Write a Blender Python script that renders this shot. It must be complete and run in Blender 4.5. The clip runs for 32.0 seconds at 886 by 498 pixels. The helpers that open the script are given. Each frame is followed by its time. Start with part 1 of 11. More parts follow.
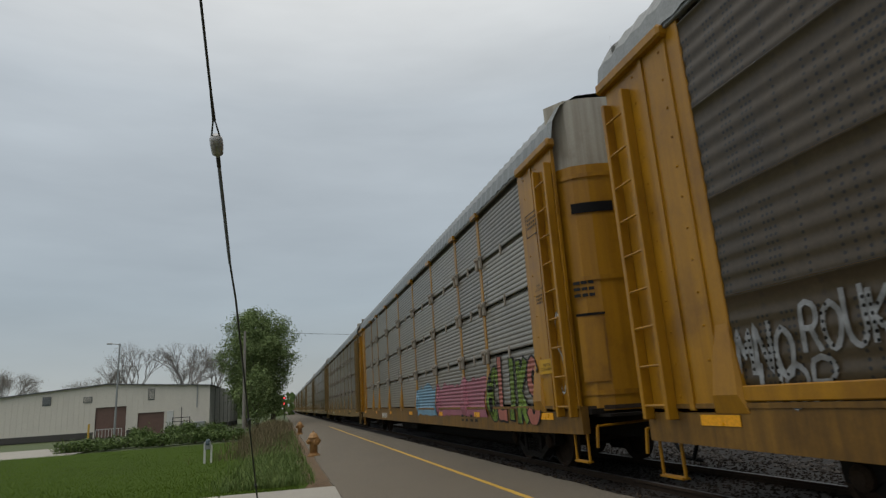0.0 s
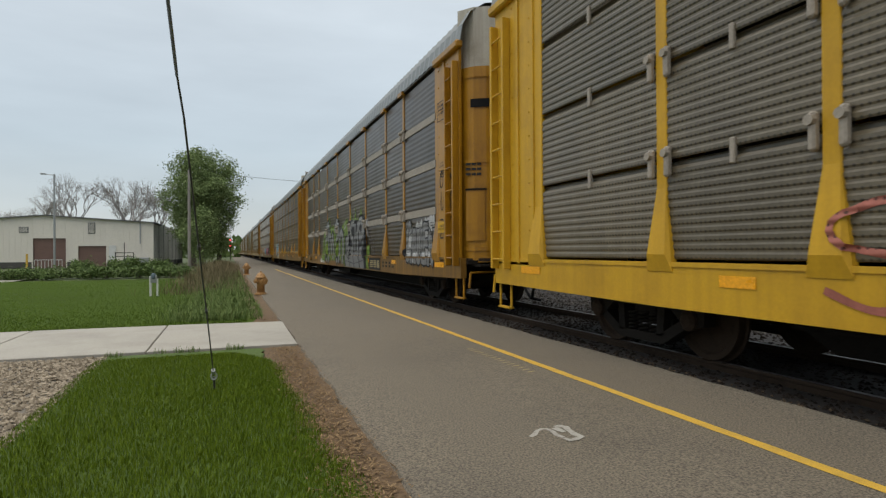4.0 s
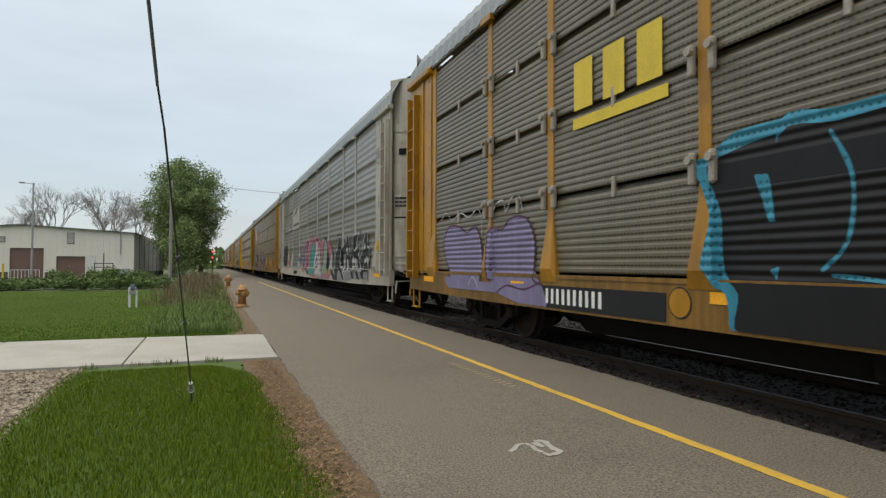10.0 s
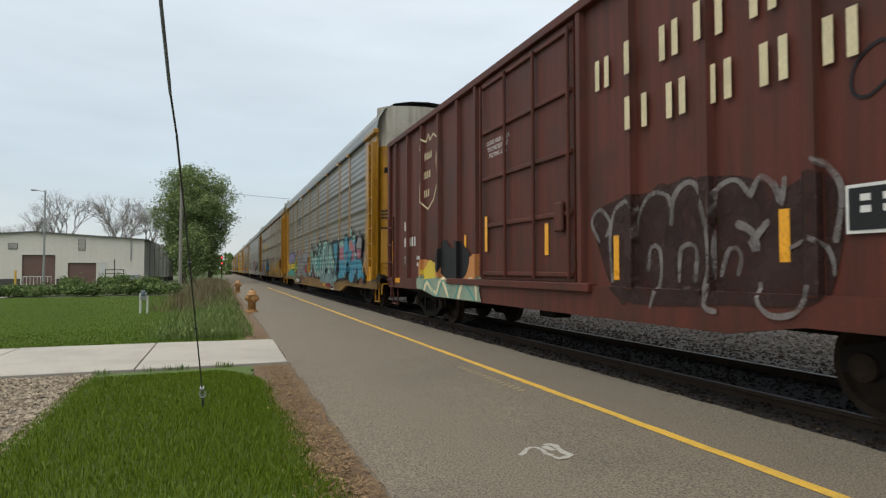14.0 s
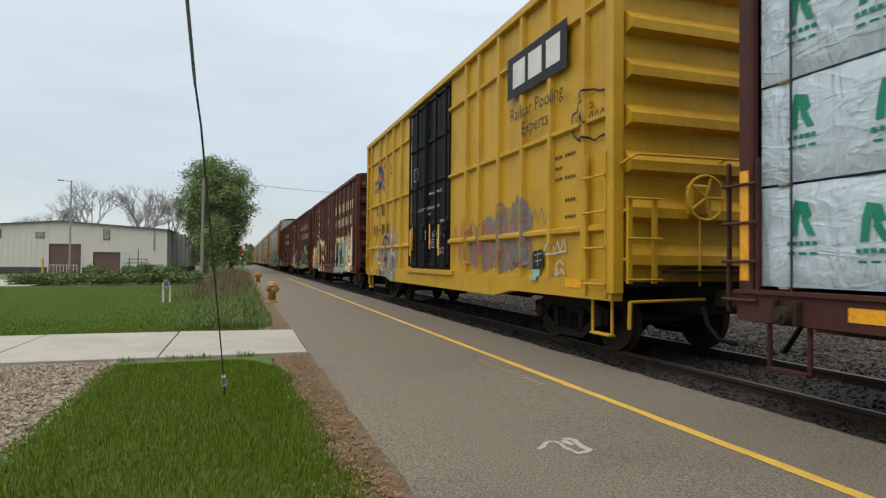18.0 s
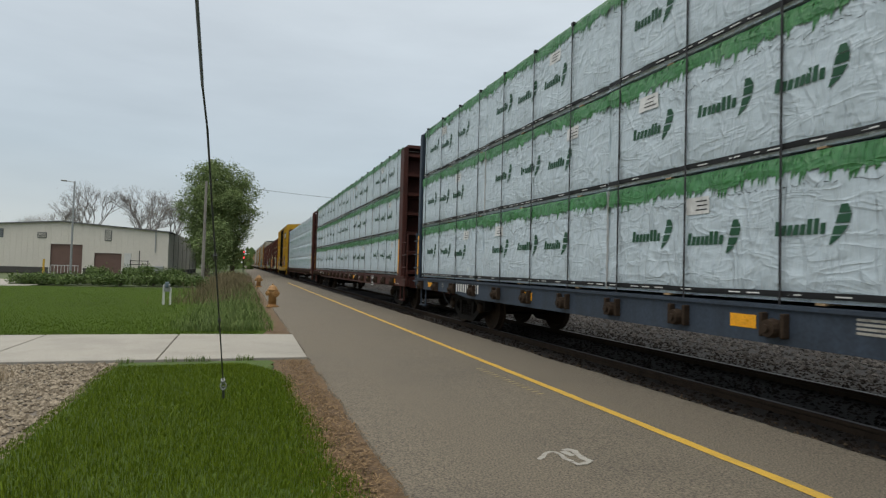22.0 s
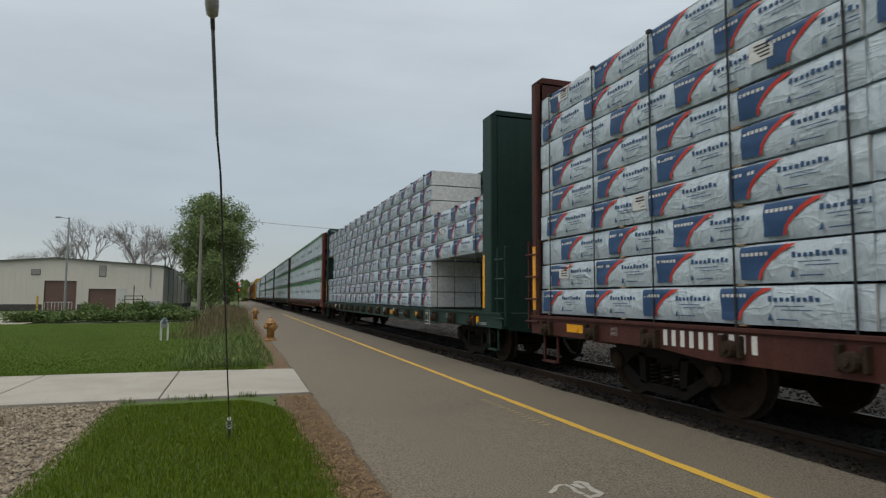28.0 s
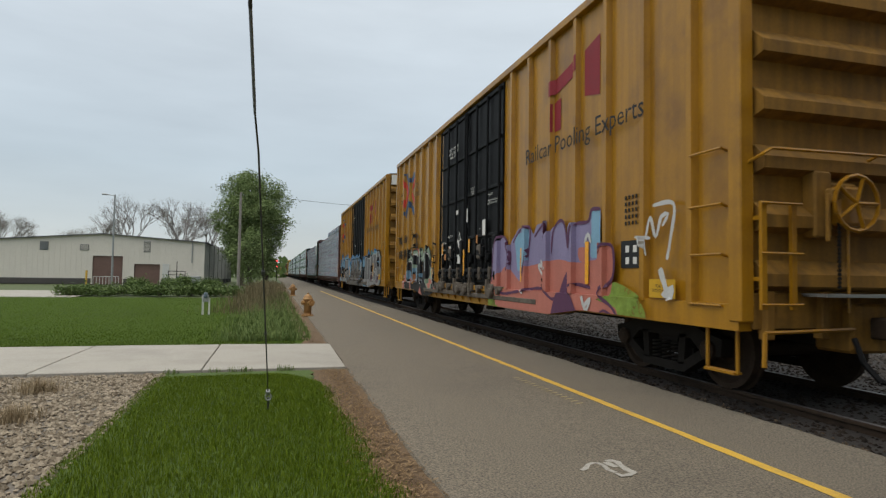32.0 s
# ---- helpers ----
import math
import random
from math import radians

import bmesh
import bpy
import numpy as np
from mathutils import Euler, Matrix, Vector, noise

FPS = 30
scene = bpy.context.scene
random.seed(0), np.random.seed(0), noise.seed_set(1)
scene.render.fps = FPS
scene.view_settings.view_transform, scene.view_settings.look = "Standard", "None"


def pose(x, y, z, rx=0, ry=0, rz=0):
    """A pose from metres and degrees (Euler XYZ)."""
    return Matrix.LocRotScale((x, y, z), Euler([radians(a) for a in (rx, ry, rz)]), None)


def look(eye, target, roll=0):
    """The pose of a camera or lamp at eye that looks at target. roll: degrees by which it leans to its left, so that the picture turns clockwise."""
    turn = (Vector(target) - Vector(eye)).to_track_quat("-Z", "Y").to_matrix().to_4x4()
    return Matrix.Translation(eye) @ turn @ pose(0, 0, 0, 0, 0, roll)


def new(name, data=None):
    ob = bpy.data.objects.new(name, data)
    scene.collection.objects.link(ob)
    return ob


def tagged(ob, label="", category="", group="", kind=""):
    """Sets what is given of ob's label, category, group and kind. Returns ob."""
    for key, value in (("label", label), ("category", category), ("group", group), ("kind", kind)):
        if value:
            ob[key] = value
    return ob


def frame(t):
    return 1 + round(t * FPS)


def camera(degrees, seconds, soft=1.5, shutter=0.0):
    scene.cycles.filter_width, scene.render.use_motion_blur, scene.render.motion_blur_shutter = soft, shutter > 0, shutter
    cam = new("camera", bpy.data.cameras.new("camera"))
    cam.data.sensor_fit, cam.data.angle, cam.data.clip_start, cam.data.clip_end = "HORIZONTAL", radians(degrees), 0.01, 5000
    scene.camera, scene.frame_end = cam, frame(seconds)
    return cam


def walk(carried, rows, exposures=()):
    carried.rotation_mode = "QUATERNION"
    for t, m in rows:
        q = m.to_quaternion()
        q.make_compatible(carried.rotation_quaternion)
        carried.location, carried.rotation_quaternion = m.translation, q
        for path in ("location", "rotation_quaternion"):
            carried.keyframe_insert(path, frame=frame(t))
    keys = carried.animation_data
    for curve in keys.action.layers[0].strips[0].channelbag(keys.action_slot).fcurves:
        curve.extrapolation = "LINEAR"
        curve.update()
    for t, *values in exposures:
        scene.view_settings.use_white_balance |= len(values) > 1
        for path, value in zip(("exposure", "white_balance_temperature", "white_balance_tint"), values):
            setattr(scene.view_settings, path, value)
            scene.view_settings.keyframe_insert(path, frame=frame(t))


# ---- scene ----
from mathutils import geometry
cam = camera(72.0, 32.0, soft=1.3, shutter=0.04)
PATH = [
    (0, (0.029, -0.054, 1.37), (0.539, 1.821, 1.848), -3.8),
    (0.5, (0.005, 0.037, 1.292), (0.666, 1.91, 1.521), 1.2),
    (1, (0.024, 0.018, 1.292), (0.651, 1.913, 1.42), 0.0),
    (1.5, (-0.008, 0.003, 1.288), (0.577, 1.898, 1.547), 1.7),
    (2, (-0.014, 0.008, 1.282), (0.58, 1.901, 1.534), 1.2),
    (2.5, (-0.014, 0.002, 1.279), (0.682, 1.87, 1.434), 0.2),
    (3, (-0.024, -0.016, 1.263), (0.65, 1.864, 1.376), -0.4),
    (3.5, (-0.013, 0.031, 1.281), (0.649, 1.919, 1.285), -0.3),
    (5.5, (0.001, 0.022, 1.28), (0.678, 1.904, 1.325), -0.5),
    (6, (0.005, 0.017, 1.281), (0.684, 1.898, 1.345), -0.3),
    (6.5, (0.018, 0.013, 1.284), (0.718, 1.886, 1.351), -0.6),
    (7, (0.015, 0.006, 1.276), (0.729, 1.873, 1.328), -0.6),
    (7.5, (0.024, 0.031, 1.276), (0.738, 1.9, 1.304), -0.1),
    (8, (0.013, 0.016, 1.28), (0.742, 1.878, 1.331), 0.1),
    (8.5, (0.009, 0.007, 1.279), (0.727, 1.873, 1.329), -0.2),
    (9, (0.01, 0.011, 1.28), (0.72, 1.88, 1.333), -0.1),
    (9.5, (0.014, 0.014, 1.279), (0.728, 1.882, 1.331), -0.0),
    (10, (0.013, 0.017, 1.277), (0.725, 1.885, 1.329), 0.2),
    (10.5, (0.009, 0.012, 1.275), (0.724, 1.879, 1.332), 0.2),
    (11, (0.019, 0.021, 1.277), (0.724, 1.892, 1.338), 0.2),
    (11.5, (0.013, 0.0, 1.277), (0.733, 1.865, 1.343), 0.1),
    (12, (0.012, 0.011, 1.274), (0.717, 1.882, 1.325), 0.2),
    (12.5, (0.022, 0.029, 1.272), (0.718, 1.903, 1.333), -0.0),
    (13, (0.019, 0.018, 1.273), (0.727, 1.887, 1.355), 0.1),
    (13.5, (0.005, -0.006, 1.276), (0.705, 1.866, 1.361), -0.3),
    (14, (0.0, -0.003, 1.275), (0.687, 1.874, 1.342), -0.1),
    (14.5, (0.006, 0.01, 1.274), (0.68, 1.891, 1.353), -0.3),
    (16.5, (0.002, 0.016, 1.277), (0.659, 1.904, 1.333), 0.3),
    (17, (0.002, 0.012, 1.279), (0.662, 1.899, 1.337), -0.1),
    (17.5, (-0.007, 0.014, 1.272), (0.639, 1.906, 1.326), 0.3),
    (18, (-0.01, 0.01, 1.273), (0.62, 1.908, 1.316), 0.5),
    (18.5, (-0.008, 0.028, 1.277), (0.616, 1.928, 1.288), 0.9),
    (19, (-0.005, 0.034, 1.279), (0.628, 1.931, 1.291), 0.9),
    (19.5, (-0.006, 0.031, 1.277), (0.634, 1.925, 1.304), 1.2),
    (20, (-0.006, 0.028, 1.278), (0.632, 1.924, 1.314), 1.3),
    (20.5, (-0.007, 0.028, 1.28), (0.621, 1.926, 1.317), 1.1),
    (21, (0.003, 0.03, 1.28), (0.624, 1.931, 1.316), 1.0),
    (21.5, (-0.012, 0.024, 1.275), (0.598, 1.927, 1.347), 1.0),
    (22, (-0.021, 0.022, 1.27), (0.605, 1.92, 1.338), 1.6),
    (22.5, (-0.023, 0.031, 1.266), (0.587, 1.935, 1.335), 2.0),
    (23, (-0.016, 0.037, 1.268), (0.576, 1.944, 1.378), 1.1),
    (23.5, (-0.024, 0.044, 1.263), (0.649, 1.923, 1.39), 2.2),
    (24, (-0.038, 0.003, 1.261), (0.621, 1.887, 1.393), 0.1),
    (24.5, (-0.039, 0.003, 1.267), (0.644, 1.879, 1.384), 1.4),
    (25, (-0.075, 0.008, 1.296), (0.673, 1.86, 1.195), 0.2),
    (25.5, (-0.132, -0.002, 1.31), (0.645, 1.829, 1.52), 0.8),
    (27.5, (-0.135, -0.016, 1.312), (0.496, 1.876, 1.462), -0.9),
    (28, (-0.116, -0.015, 1.322), (0.523, 1.873, 1.48), 0.3),
    (28.5, (-0.12, -0.019, 1.316), (0.577, 1.849, 1.475), 1.0),
    (29, (-0.124, -0.04, 1.313), (0.584, 1.824, 1.475), 0.8),
    (29.5, (-0.122, -0.031, 1.308), (0.56, 1.846, 1.419), 1.0),
    (30, (-0.12, -0.019, 1.311), (0.56, 1.859, 1.425), 1.4),
    (30.5, (-0.129, -0.016, 1.301), (0.501, 1.879, 1.423), 1.7),
    (31, (-0.133, -0.008, 1.3), (0.43, 1.907, 1.423), 1.6),
    (31.5, (-0.13, -0.032, 1.309), (0.385, 1.897, 1.42), 1.2),
    (32, (-0.114, -0.026, 1.317), (0.418, 1.9, 1.403), 0.9),
]
EXPOSURE = [(0, -0.65), (1, -0.2), (3, -0.15), (6, 0.1), (9, 0.1), (14, 0.1), (17, 0.1), (18, 0.1), (19, -0.1), (23, -0.2), (28, -0.4), (30, -0.2), (32, -0.1)]
walk(cam, [(t, look(eye, target, roll)) for t, eye, target, roll in PATH], EXPOSURE)

# ---------------------------------------------------------------- sky and sun
SUN_EL, SUN_AZ = 55.0, 250.0
world = bpy.data.worlds.new("overcast_sky")
scene.world = world
world.use_nodes = True


def build_sky():
    nt = world.node_tree
    nt.nodes.clear()
    out = nt.nodes.new("ShaderNodeOutputWorld")
    bg = nt.nodes.new("ShaderNodeBackground")
    co = nt.nodes.new("ShaderNodeTexCoord")
    sky = nt.nodes.new("ShaderNodeTexSky")
    sky.sky_type, sky.sun_disc = "NISHITA", False
    sky.sun_elevation, sky.sun_rotation = radians(SUN_EL), radians(SUN_AZ)
    sep = nt.nodes.new("ShaderNodeSeparateXYZ")
    ramp = nt.nodes.new("ShaderNodeValToRGB")
    els = ramp.color_ramp.elements
    els[0].position, els[0].color = 0.0, (0.50, 0.53, 0.545, 1)
    els[1].position, els[1].color = 1.0, (2.15, 2.05, 1.88, 1)
    e = els.new(0.16)
    e.color = (0.50, 0.565, 0.60, 1)
    e = els.new(0.45)
    e.color = (0.74, 0.80, 0.83, 1)
    mp = nt.nodes.new("ShaderNodeMapping")
    mp.inputs["Scale"].default_value = (1.1, 1.1, 5.0)
    no = nt.nodes.new("ShaderNodeTexNoise")
    no.inputs["Scale"].default_value, no.inputs["Detail"].default_value = 2.2, 5.0
    no.inputs["Roughness"].default_value = 0.52
    cl = nt.nodes.new("ShaderNodeMapRange")
    cl.inputs["From Min"].default_value, cl.inputs["From Max"].default_value = 0.3, 0.7
    cl.inputs["To Min"].default_value, cl.inputs["To Max"].default_value = 0.9, 1.08
    mul = nt.nodes.new("ShaderNodeMix")
    mul.data_type, mul.blend_type = "RGBA", "MULTIPLY"
    mul.inputs["Factor"].default_value = 1.0
    mix = nt.nodes.new("ShaderNodeMix")
    mix.data_type = "RGBA"
    mix.inputs["Factor"].default_value = 0.03
    L = nt.links.new
    L(co.outputs["Generated"], sep.inputs[0])
    L(sep.outputs["Z"], ramp.inputs[0])
    L(co.outputs["Generated"], mp.inputs["Vector"])
    L(mp.outputs[0], no.inputs["Vector"])
    L(no.outputs["Fac"], cl.inputs["Value"])
    L(ramp.outputs[0], mul.inputs["A"])
    L(cl.outputs[0], mul.inputs["B"])
    # the sky is dimmed towards the back, by up to 18 percent
    glow_ = nt.nodes.new("ShaderNodeMapRange")
    glow_.inputs["From Min"].default_value, glow_.inputs["From Max"].default_value = -0.7, 0.35
    glow_.inputs["To Min"].default_value, glow_.inputs["To Max"].default_value = 0.82, 1.0
    thin = nt.nodes.new("ShaderNodeMix")
    thin.data_type, thin.blend_type = "RGBA", "MULTIPLY"
    thin.inputs["Factor"].default_value = 1.0
    L(sep.outputs["Y"], glow_.inputs["Value"])
    L(mul.outputs["Result"], thin.inputs["A"])
    L(glow_.outputs[0], thin.inputs["B"])
    L(thin.outputs["Result"], mix.inputs["A"])
    L(sky.outputs[0], mix.inputs["B"])
    L(mix.outputs["Result"], bg.inputs["Color"])
    bg.inputs["Strength"].default_value = 1.0
    L(bg.outputs[0], out.inputs[0])


build_sky()
sun_data = bpy.data.lights.new("sun", "SUN")
sun_data.energy, sun_data.angle, sun_data.color = 0.8, radians(40), (1.0, 0.97, 0.92)
sun = new("sun", sun_data)
sun.rotation_euler = (radians(90 - SUN_EL), 0, radians(180 - SUN_AZ))


# ---------------------------------------------------------------- materials
def math_node(nt, op, a, b=None, c=None):
    n = nt.nodes.new("ShaderNodeMath")
    n.operation = op
    for k, v in enumerate((a, b, c)):
        if v is None:
            continue
        if isinstance(v, (int, float)):
            n.inputs[k].default_value = v
        else:
            nt.links.new(v, n.inputs[k])
    return n.outputs[0]


def punched(nt, co, col, style, on_car):
    """Punched holes and dark bolt stains on the side sheets of an autorack."""
    N, L = nt.nodes.new, nt.links.new
    sp = N("ShaderNodeSeparateXYZ")
    L(co.outputs["Object"], sp.inputs[0])
    y, z = sp.outputs["Y"], sp.outputs["Z"]
    q = lambda op, a, b=None, c=None: math_node(nt, op, a, b, c)
    low = q("GREATER_THAN", z, 1.13) if on_car else None
    if on_car:
        z = q("FLOORED_MODULO", q("SUBTRACT", z, 1.12), 1.05)
    py, pz, rad = (0.058, 0.068, 0.0165) if style == "cols" else (0.062, 0.088, 0.0125)
    cy = q("MULTIPLY_ADD", q("FRACT", q("DIVIDE", y, py)), py, -py / 2)
    cz = q("MULTIPLY_ADD", q("FRACT", q("DIVIDE", z, pz)), pz, -pz / 2)
    d = q("SQRT", q("ADD", q("MULTIPLY", cy, cy), q("MULTIPLY", cz, cz)))
    dot = q("LESS_THAN", d, rad)
    if style == "cols":
        wn = N("ShaderNodeTexWhiteNoise")
        wn.noise_dimensions = "1D"
        L(q("FLOOR", q("DIVIDE", y, py)), wn.inputs["W"])
        dot = q("MULTIPLY", dot, q("GREATER_THAN", wn.outputs["Value"], 0.48))
        dot = q("MULTIPLY", dot, q("LESS_THAN", z, 0.81))
    else:
        dot = q("MULTIPLY", q("MULTIPLY", dot, q("LESS_THAN", z, 0.98)), 0.75)
    if low is not None:
        dot = q("MULTIPLY", dot, low)
    mx = N("ShaderNodeMix")
    mx.data_type = "RGBA"
    L(dot, mx.inputs["Factor"])
    L(col, mx.inputs["A"])
    mx.inputs["B"].default_value = (0.012, 0.012, 0.012, 1)
    col = mx.outputs["Result"]
    if style == "cols" and not on_car:
        by = q("MULTIPLY_ADD", q("FRACT", q("DIVIDE", q("ADD", y, 0.3), 0.68)), 0.68, -0.34)
        bz = q("MINIMUM", q("ABSOLUTE", q("SUBTRACT", z, 0.88)), q("ABSOLUTE", q("SUBTRACT", z, 0.985)))
        bd = q("SQRT", q("ADD", q("MULTIPLY", by, by), q("MULTIPLY", bz, bz)))
        mr = N("ShaderNodeMapRange")
        mr.interpolation_type = "SMOOTHSTEP"
        mr.inputs["From Min"].default_value, mr.inputs["From Max"].default_value = 0.012, 0.042
        mr.inputs["To Min"].default_value, mr.inputs["To Max"].default_value = 0.75, 0.0
        L(bd, mr.inputs["Value"])
        m5 = N("ShaderNodeMix")
        m5.data_type = "RGBA"
        L(mr.outputs[0], m5.inputs["Factor"])
        L(col, m5.inputs["A"])
        m5.inputs["B"].default_value = (0.035, 0.026, 0.02, 1)
        col = m5.outputs["Result"]
    return col


def surface(name, base, dark=None, rough=0.6, metal=0.0, scale=3.0, fine=60.0, bump=0.15, streak=0.0, grime=0.35, light=None,
            holes=None, on_car=False, spec=0.5, coat=0.0, grain=0.30, vary=0.0, crease=0.0):
    """A weathered surface: broad stains, fine grain, optional vertical streaks and punched holes."""
    m = bpy.data.materials.new(name)
    m.use_nodes = True
    nt = m.node_tree
    L, N = nt.links.new, nt.nodes.new
    bs = nt.nodes["Principled BSDF"]
    co, oi = N("ShaderNodeTexCoord"), N("ShaderNodeObjectInfo")
    off = N("ShaderNodeVectorMath")
    off.operation = "MULTIPLY_ADD"
    off.inputs[1].default_value = (37.0, 53.0, 29.0)
    L(oi.outputs["Random"], off.inputs[0])
    L(co.outputs["Object"], off.inputs[2])
    n1, n2 = N("ShaderNodeTexNoise"), N("ShaderNodeTexNoise")
    n1.inputs["Scale"].default_value, n1.inputs["Detail"].default_value = scale, 6
    n1.inputs["Roughness"].default_value = 0.62
    n2.inputs["Scale"].default_value, n2.inputs["Detail"].default_value = fine, 3
    L(off.outputs[0], n1.inputs["Vector"])
    L(off.outputs[0], n2.inputs["Vector"])
    dark = dark or tuple(c * 0.55 for c in base)
    light = light or tuple(min(1.0, c * 1.18) for c in base)
    r1 = N("ShaderNodeValToRGB")
    r1.color_ramp.elements[0].position, r1.color_ramp.elements[0].color = 0.32, (*dark, 1)
    r1.color_ramp.elements[1].position, r1.color_ramp.elements[1].color = 0.52, (*base, 1)
    L(n1.outputs["Fac"], r1.inputs[0])
    m0 = N("ShaderNodeMix")
    m0.data_type = "RGBA"
    m0.inputs["Factor"].default_value = grime
    m0.inputs["A"].default_value = (*base, 1)
    L(r1.outputs[0], m0.inputs["B"])
    m1 = N("ShaderNodeMix")
    m1.data_type, m1.blend_type = "RGBA", "MULTIPLY"
    m1.inputs["Factor"].default_value = 1.0
    r2 = N("ShaderNodeMapRange")
    r2.inputs["From Min"].default_value, r2.inputs["From Max"].default_value = 0.3, 0.7
    r2.inputs["To Min"].default_value, r2.inputs["To Max"].default_value = 1 - grain * 0.6, 1 + grain * 0.4
    L(n2.outputs["Fac"], r2.inputs["Value"])
    L(m0.outputs["Result"], m1.inputs["A"])
    L(r2.outputs[0], m1.inputs["B"])
    col = m1.outputs["Result"]
    if streak:
        mp = N("ShaderNodeMapping")
        mp.inputs["Scale"].default_value = (5.0, 5.0, 0.28)
        n3 = N("ShaderNodeTexNoise")
        n3.inputs["Scale"].default_value, n3.inputs["Detail"].default_value = 1.6, 5
        L(off.outputs[0], mp.inputs["Vector"])
        L(mp.outputs[0], n3.inputs["Vector"])
        r3 = N("ShaderNodeMapRange")
        r3.inputs["From Min"].default_value, r3.inputs["From Max"].default_value = 0.36, 0.66
        r3.inputs["To Min"].default_value, r3.inputs["To Max"].default_value = 0.0, streak
        L(n3.outputs["Fac"], r3.inputs["Value"])
        m3 = N("ShaderNodeMix")
        m3.data_type = "RGBA"
        L(r3.outputs[0], m3.inputs["Factor"])
        L(col, m3.inputs["A"])
        m3.inputs["B"].default_value = (*dark, 1)
        col = m3.outputs["Result"]
    if holes:
        col = punched(nt, co, col, holes, on_car)
    if vary:
        vr = N("ShaderNodeMapRange")
        vr.inputs["To Min"].default_value, vr.inputs["To Max"].default_value = 1 - vary, 1 + vary * 0.7
        L(oi.outputs["Random"], vr.inputs["Value"])
        mv = N("ShaderNodeMix")
        mv.data_type, mv.blend_type = "RGBA", "MULTIPLY"
        mv.inputs["Factor"].default_value = 1.0
        L(col, mv.inputs["A"])
        L(vr.outputs[0], mv.inputs["B"])
        col = mv.outputs["Result"]
    L(col, bs.inputs["Base Color"])
    rr = N("ShaderNodeMapRange")
    rr.inputs["To Min"].default_value, rr.inputs["To Max"].default_value = max(0.05, rough - 0.12), min(1.0, rough + 0.12)
    L(n1.outputs["Fac"], rr.inputs["Value"])
    L(rr.outputs[0], bs.inputs["Roughness"])
    bs.inputs["Metallic"].default_value = metal
    bs.inputs["Specular IOR Level"].default_value = spec
    bs.inputs["Coat Weight"].default_value = coat
    if bump:
        bp = N("ShaderNodeBump")
        bp.inputs["Strength"].default_value, bp.inputs["Distance"].default_value = bump, 0.01
        L(n2.outputs["Fac"], bp.inputs["Height"])
        L(bp.outputs[0], bs.inputs["Normal"])
        if crease:
            # sharp folds of a loose plastic sheet
            last = bp.outputs[0]
            for turn, stretch, size, deep in ((0.55, (1.0, 2.1, 0.75), 1.25, 1.0), (-0.5, (1.0, 2.6, 0.6), 2.6, 0.45), (0.2, (1.0, 1.0, 3.2), 1.7, 0.4)):
                mc, nc = N("ShaderNodeMapping"), N("ShaderNodeTexNoise")
                mc.inputs["Rotation"].default_value, mc.inputs["Scale"].default_value = (turn, 0, 0), stretch
                nc.inputs["Scale"].default_value, nc.inputs["Detail"].default_value, nc.inputs["Distortion"].default_value = size, 3.0, 0.9
                L(off.outputs[0], mc.inputs["Vector"])
                L(mc.outputs[0], nc.inputs["Vector"])
                fold = math_node(nt, "ABSOLUTE", math_node(nt, "MULTIPLY_ADD", nc.outputs["Fac"], 2.0, -1.0))
                fold = math_node(nt, "POWER", math_node(nt, "SUBTRACT", 1.0, fold), 6.0)
                b3 = N("ShaderNodeBump")
                b3.inputs["Strength"].default_value, b3.inputs["Distance"].default_value = 1.0, crease * deep
                L(fold, b3.inputs["Height"])
                L(last, b3.inputs["Normal"])
                last = b3.outputs[0]
            L(last, bs.inputs["Normal"])
        if on_car and holes:
            # the paint follows the ribs of the sheet beneath it
            sp = N("ShaderNodeSeparateXYZ")
            L(co.outputs["Object"], sp.inputs[0])
            z = math_node(nt, "FLOORED_MODULO", math_node(nt, "SUBTRACT", sp.outputs["Z"], 1.12), 1.05)
            wave = math_node(nt, "COSINE", math_node(nt, "MULTIPLY", z, 2 * math.pi / (0.195 if holes == "cols" else 0.088)))
            flat = math_node(nt, "MULTIPLY", math_node(nt, "LESS_THAN", z, 0.81), math_node(nt, "GREATER_THAN", sp.outputs["Z"], 1.12))
            b2 = N("ShaderNodeBump")
            b2.inputs["Strength"].default_value, b2.inputs["Distance"].default_value = 1.0, 0.007 if holes == "cols" else 0.008
            L(math_node(nt, "MULTIPLY", wave, flat), b2.inputs["Height"])
            L(bp.outputs[0], b2.inputs["Normal"])
            L(b2.outputs[0], bs.inputs["Normal"])
    return m


def leafy(name, lo, hi, rough=0.6, spec=0.12):
    """Foliage whose colour runs from lo to hi from piece to piece."""
    m = bpy.data.materials.new(name)
    m.use_nodes = True
    nt = m.node_tree
    bs = nt.nodes["Principled BSDF"]
    ge, rp = nt.nodes.new("ShaderNodeNewGeometry"), nt.nodes.new("ShaderNodeValToRGB")
    rp.color_ramp.elements[0].color, rp.color_ramp.elements[1].color = (*lo, 1), (*hi, 1)
    nt.links.new(ge.outputs["Random Per Island"], rp.inputs[0])
    nt.links.new(rp.outputs[0], bs.inputs["Base Color"])
    bs.inputs["Roughness"].default_value = rough
    bs.inputs["Specular IOR Level"].default_value = spec
    return m


PAINTS = {}


def paint(name, c, rough=0.6, grime=0.25):
    m = surface(name, c, rough=rough, grime=grime, scale=2.0, fine=35, bump=0.05, streak=0.15, grain=0.15, spec=0.22)
    PAINTS[m.name] = (c, rough, grime)
    return m


COVER = {}


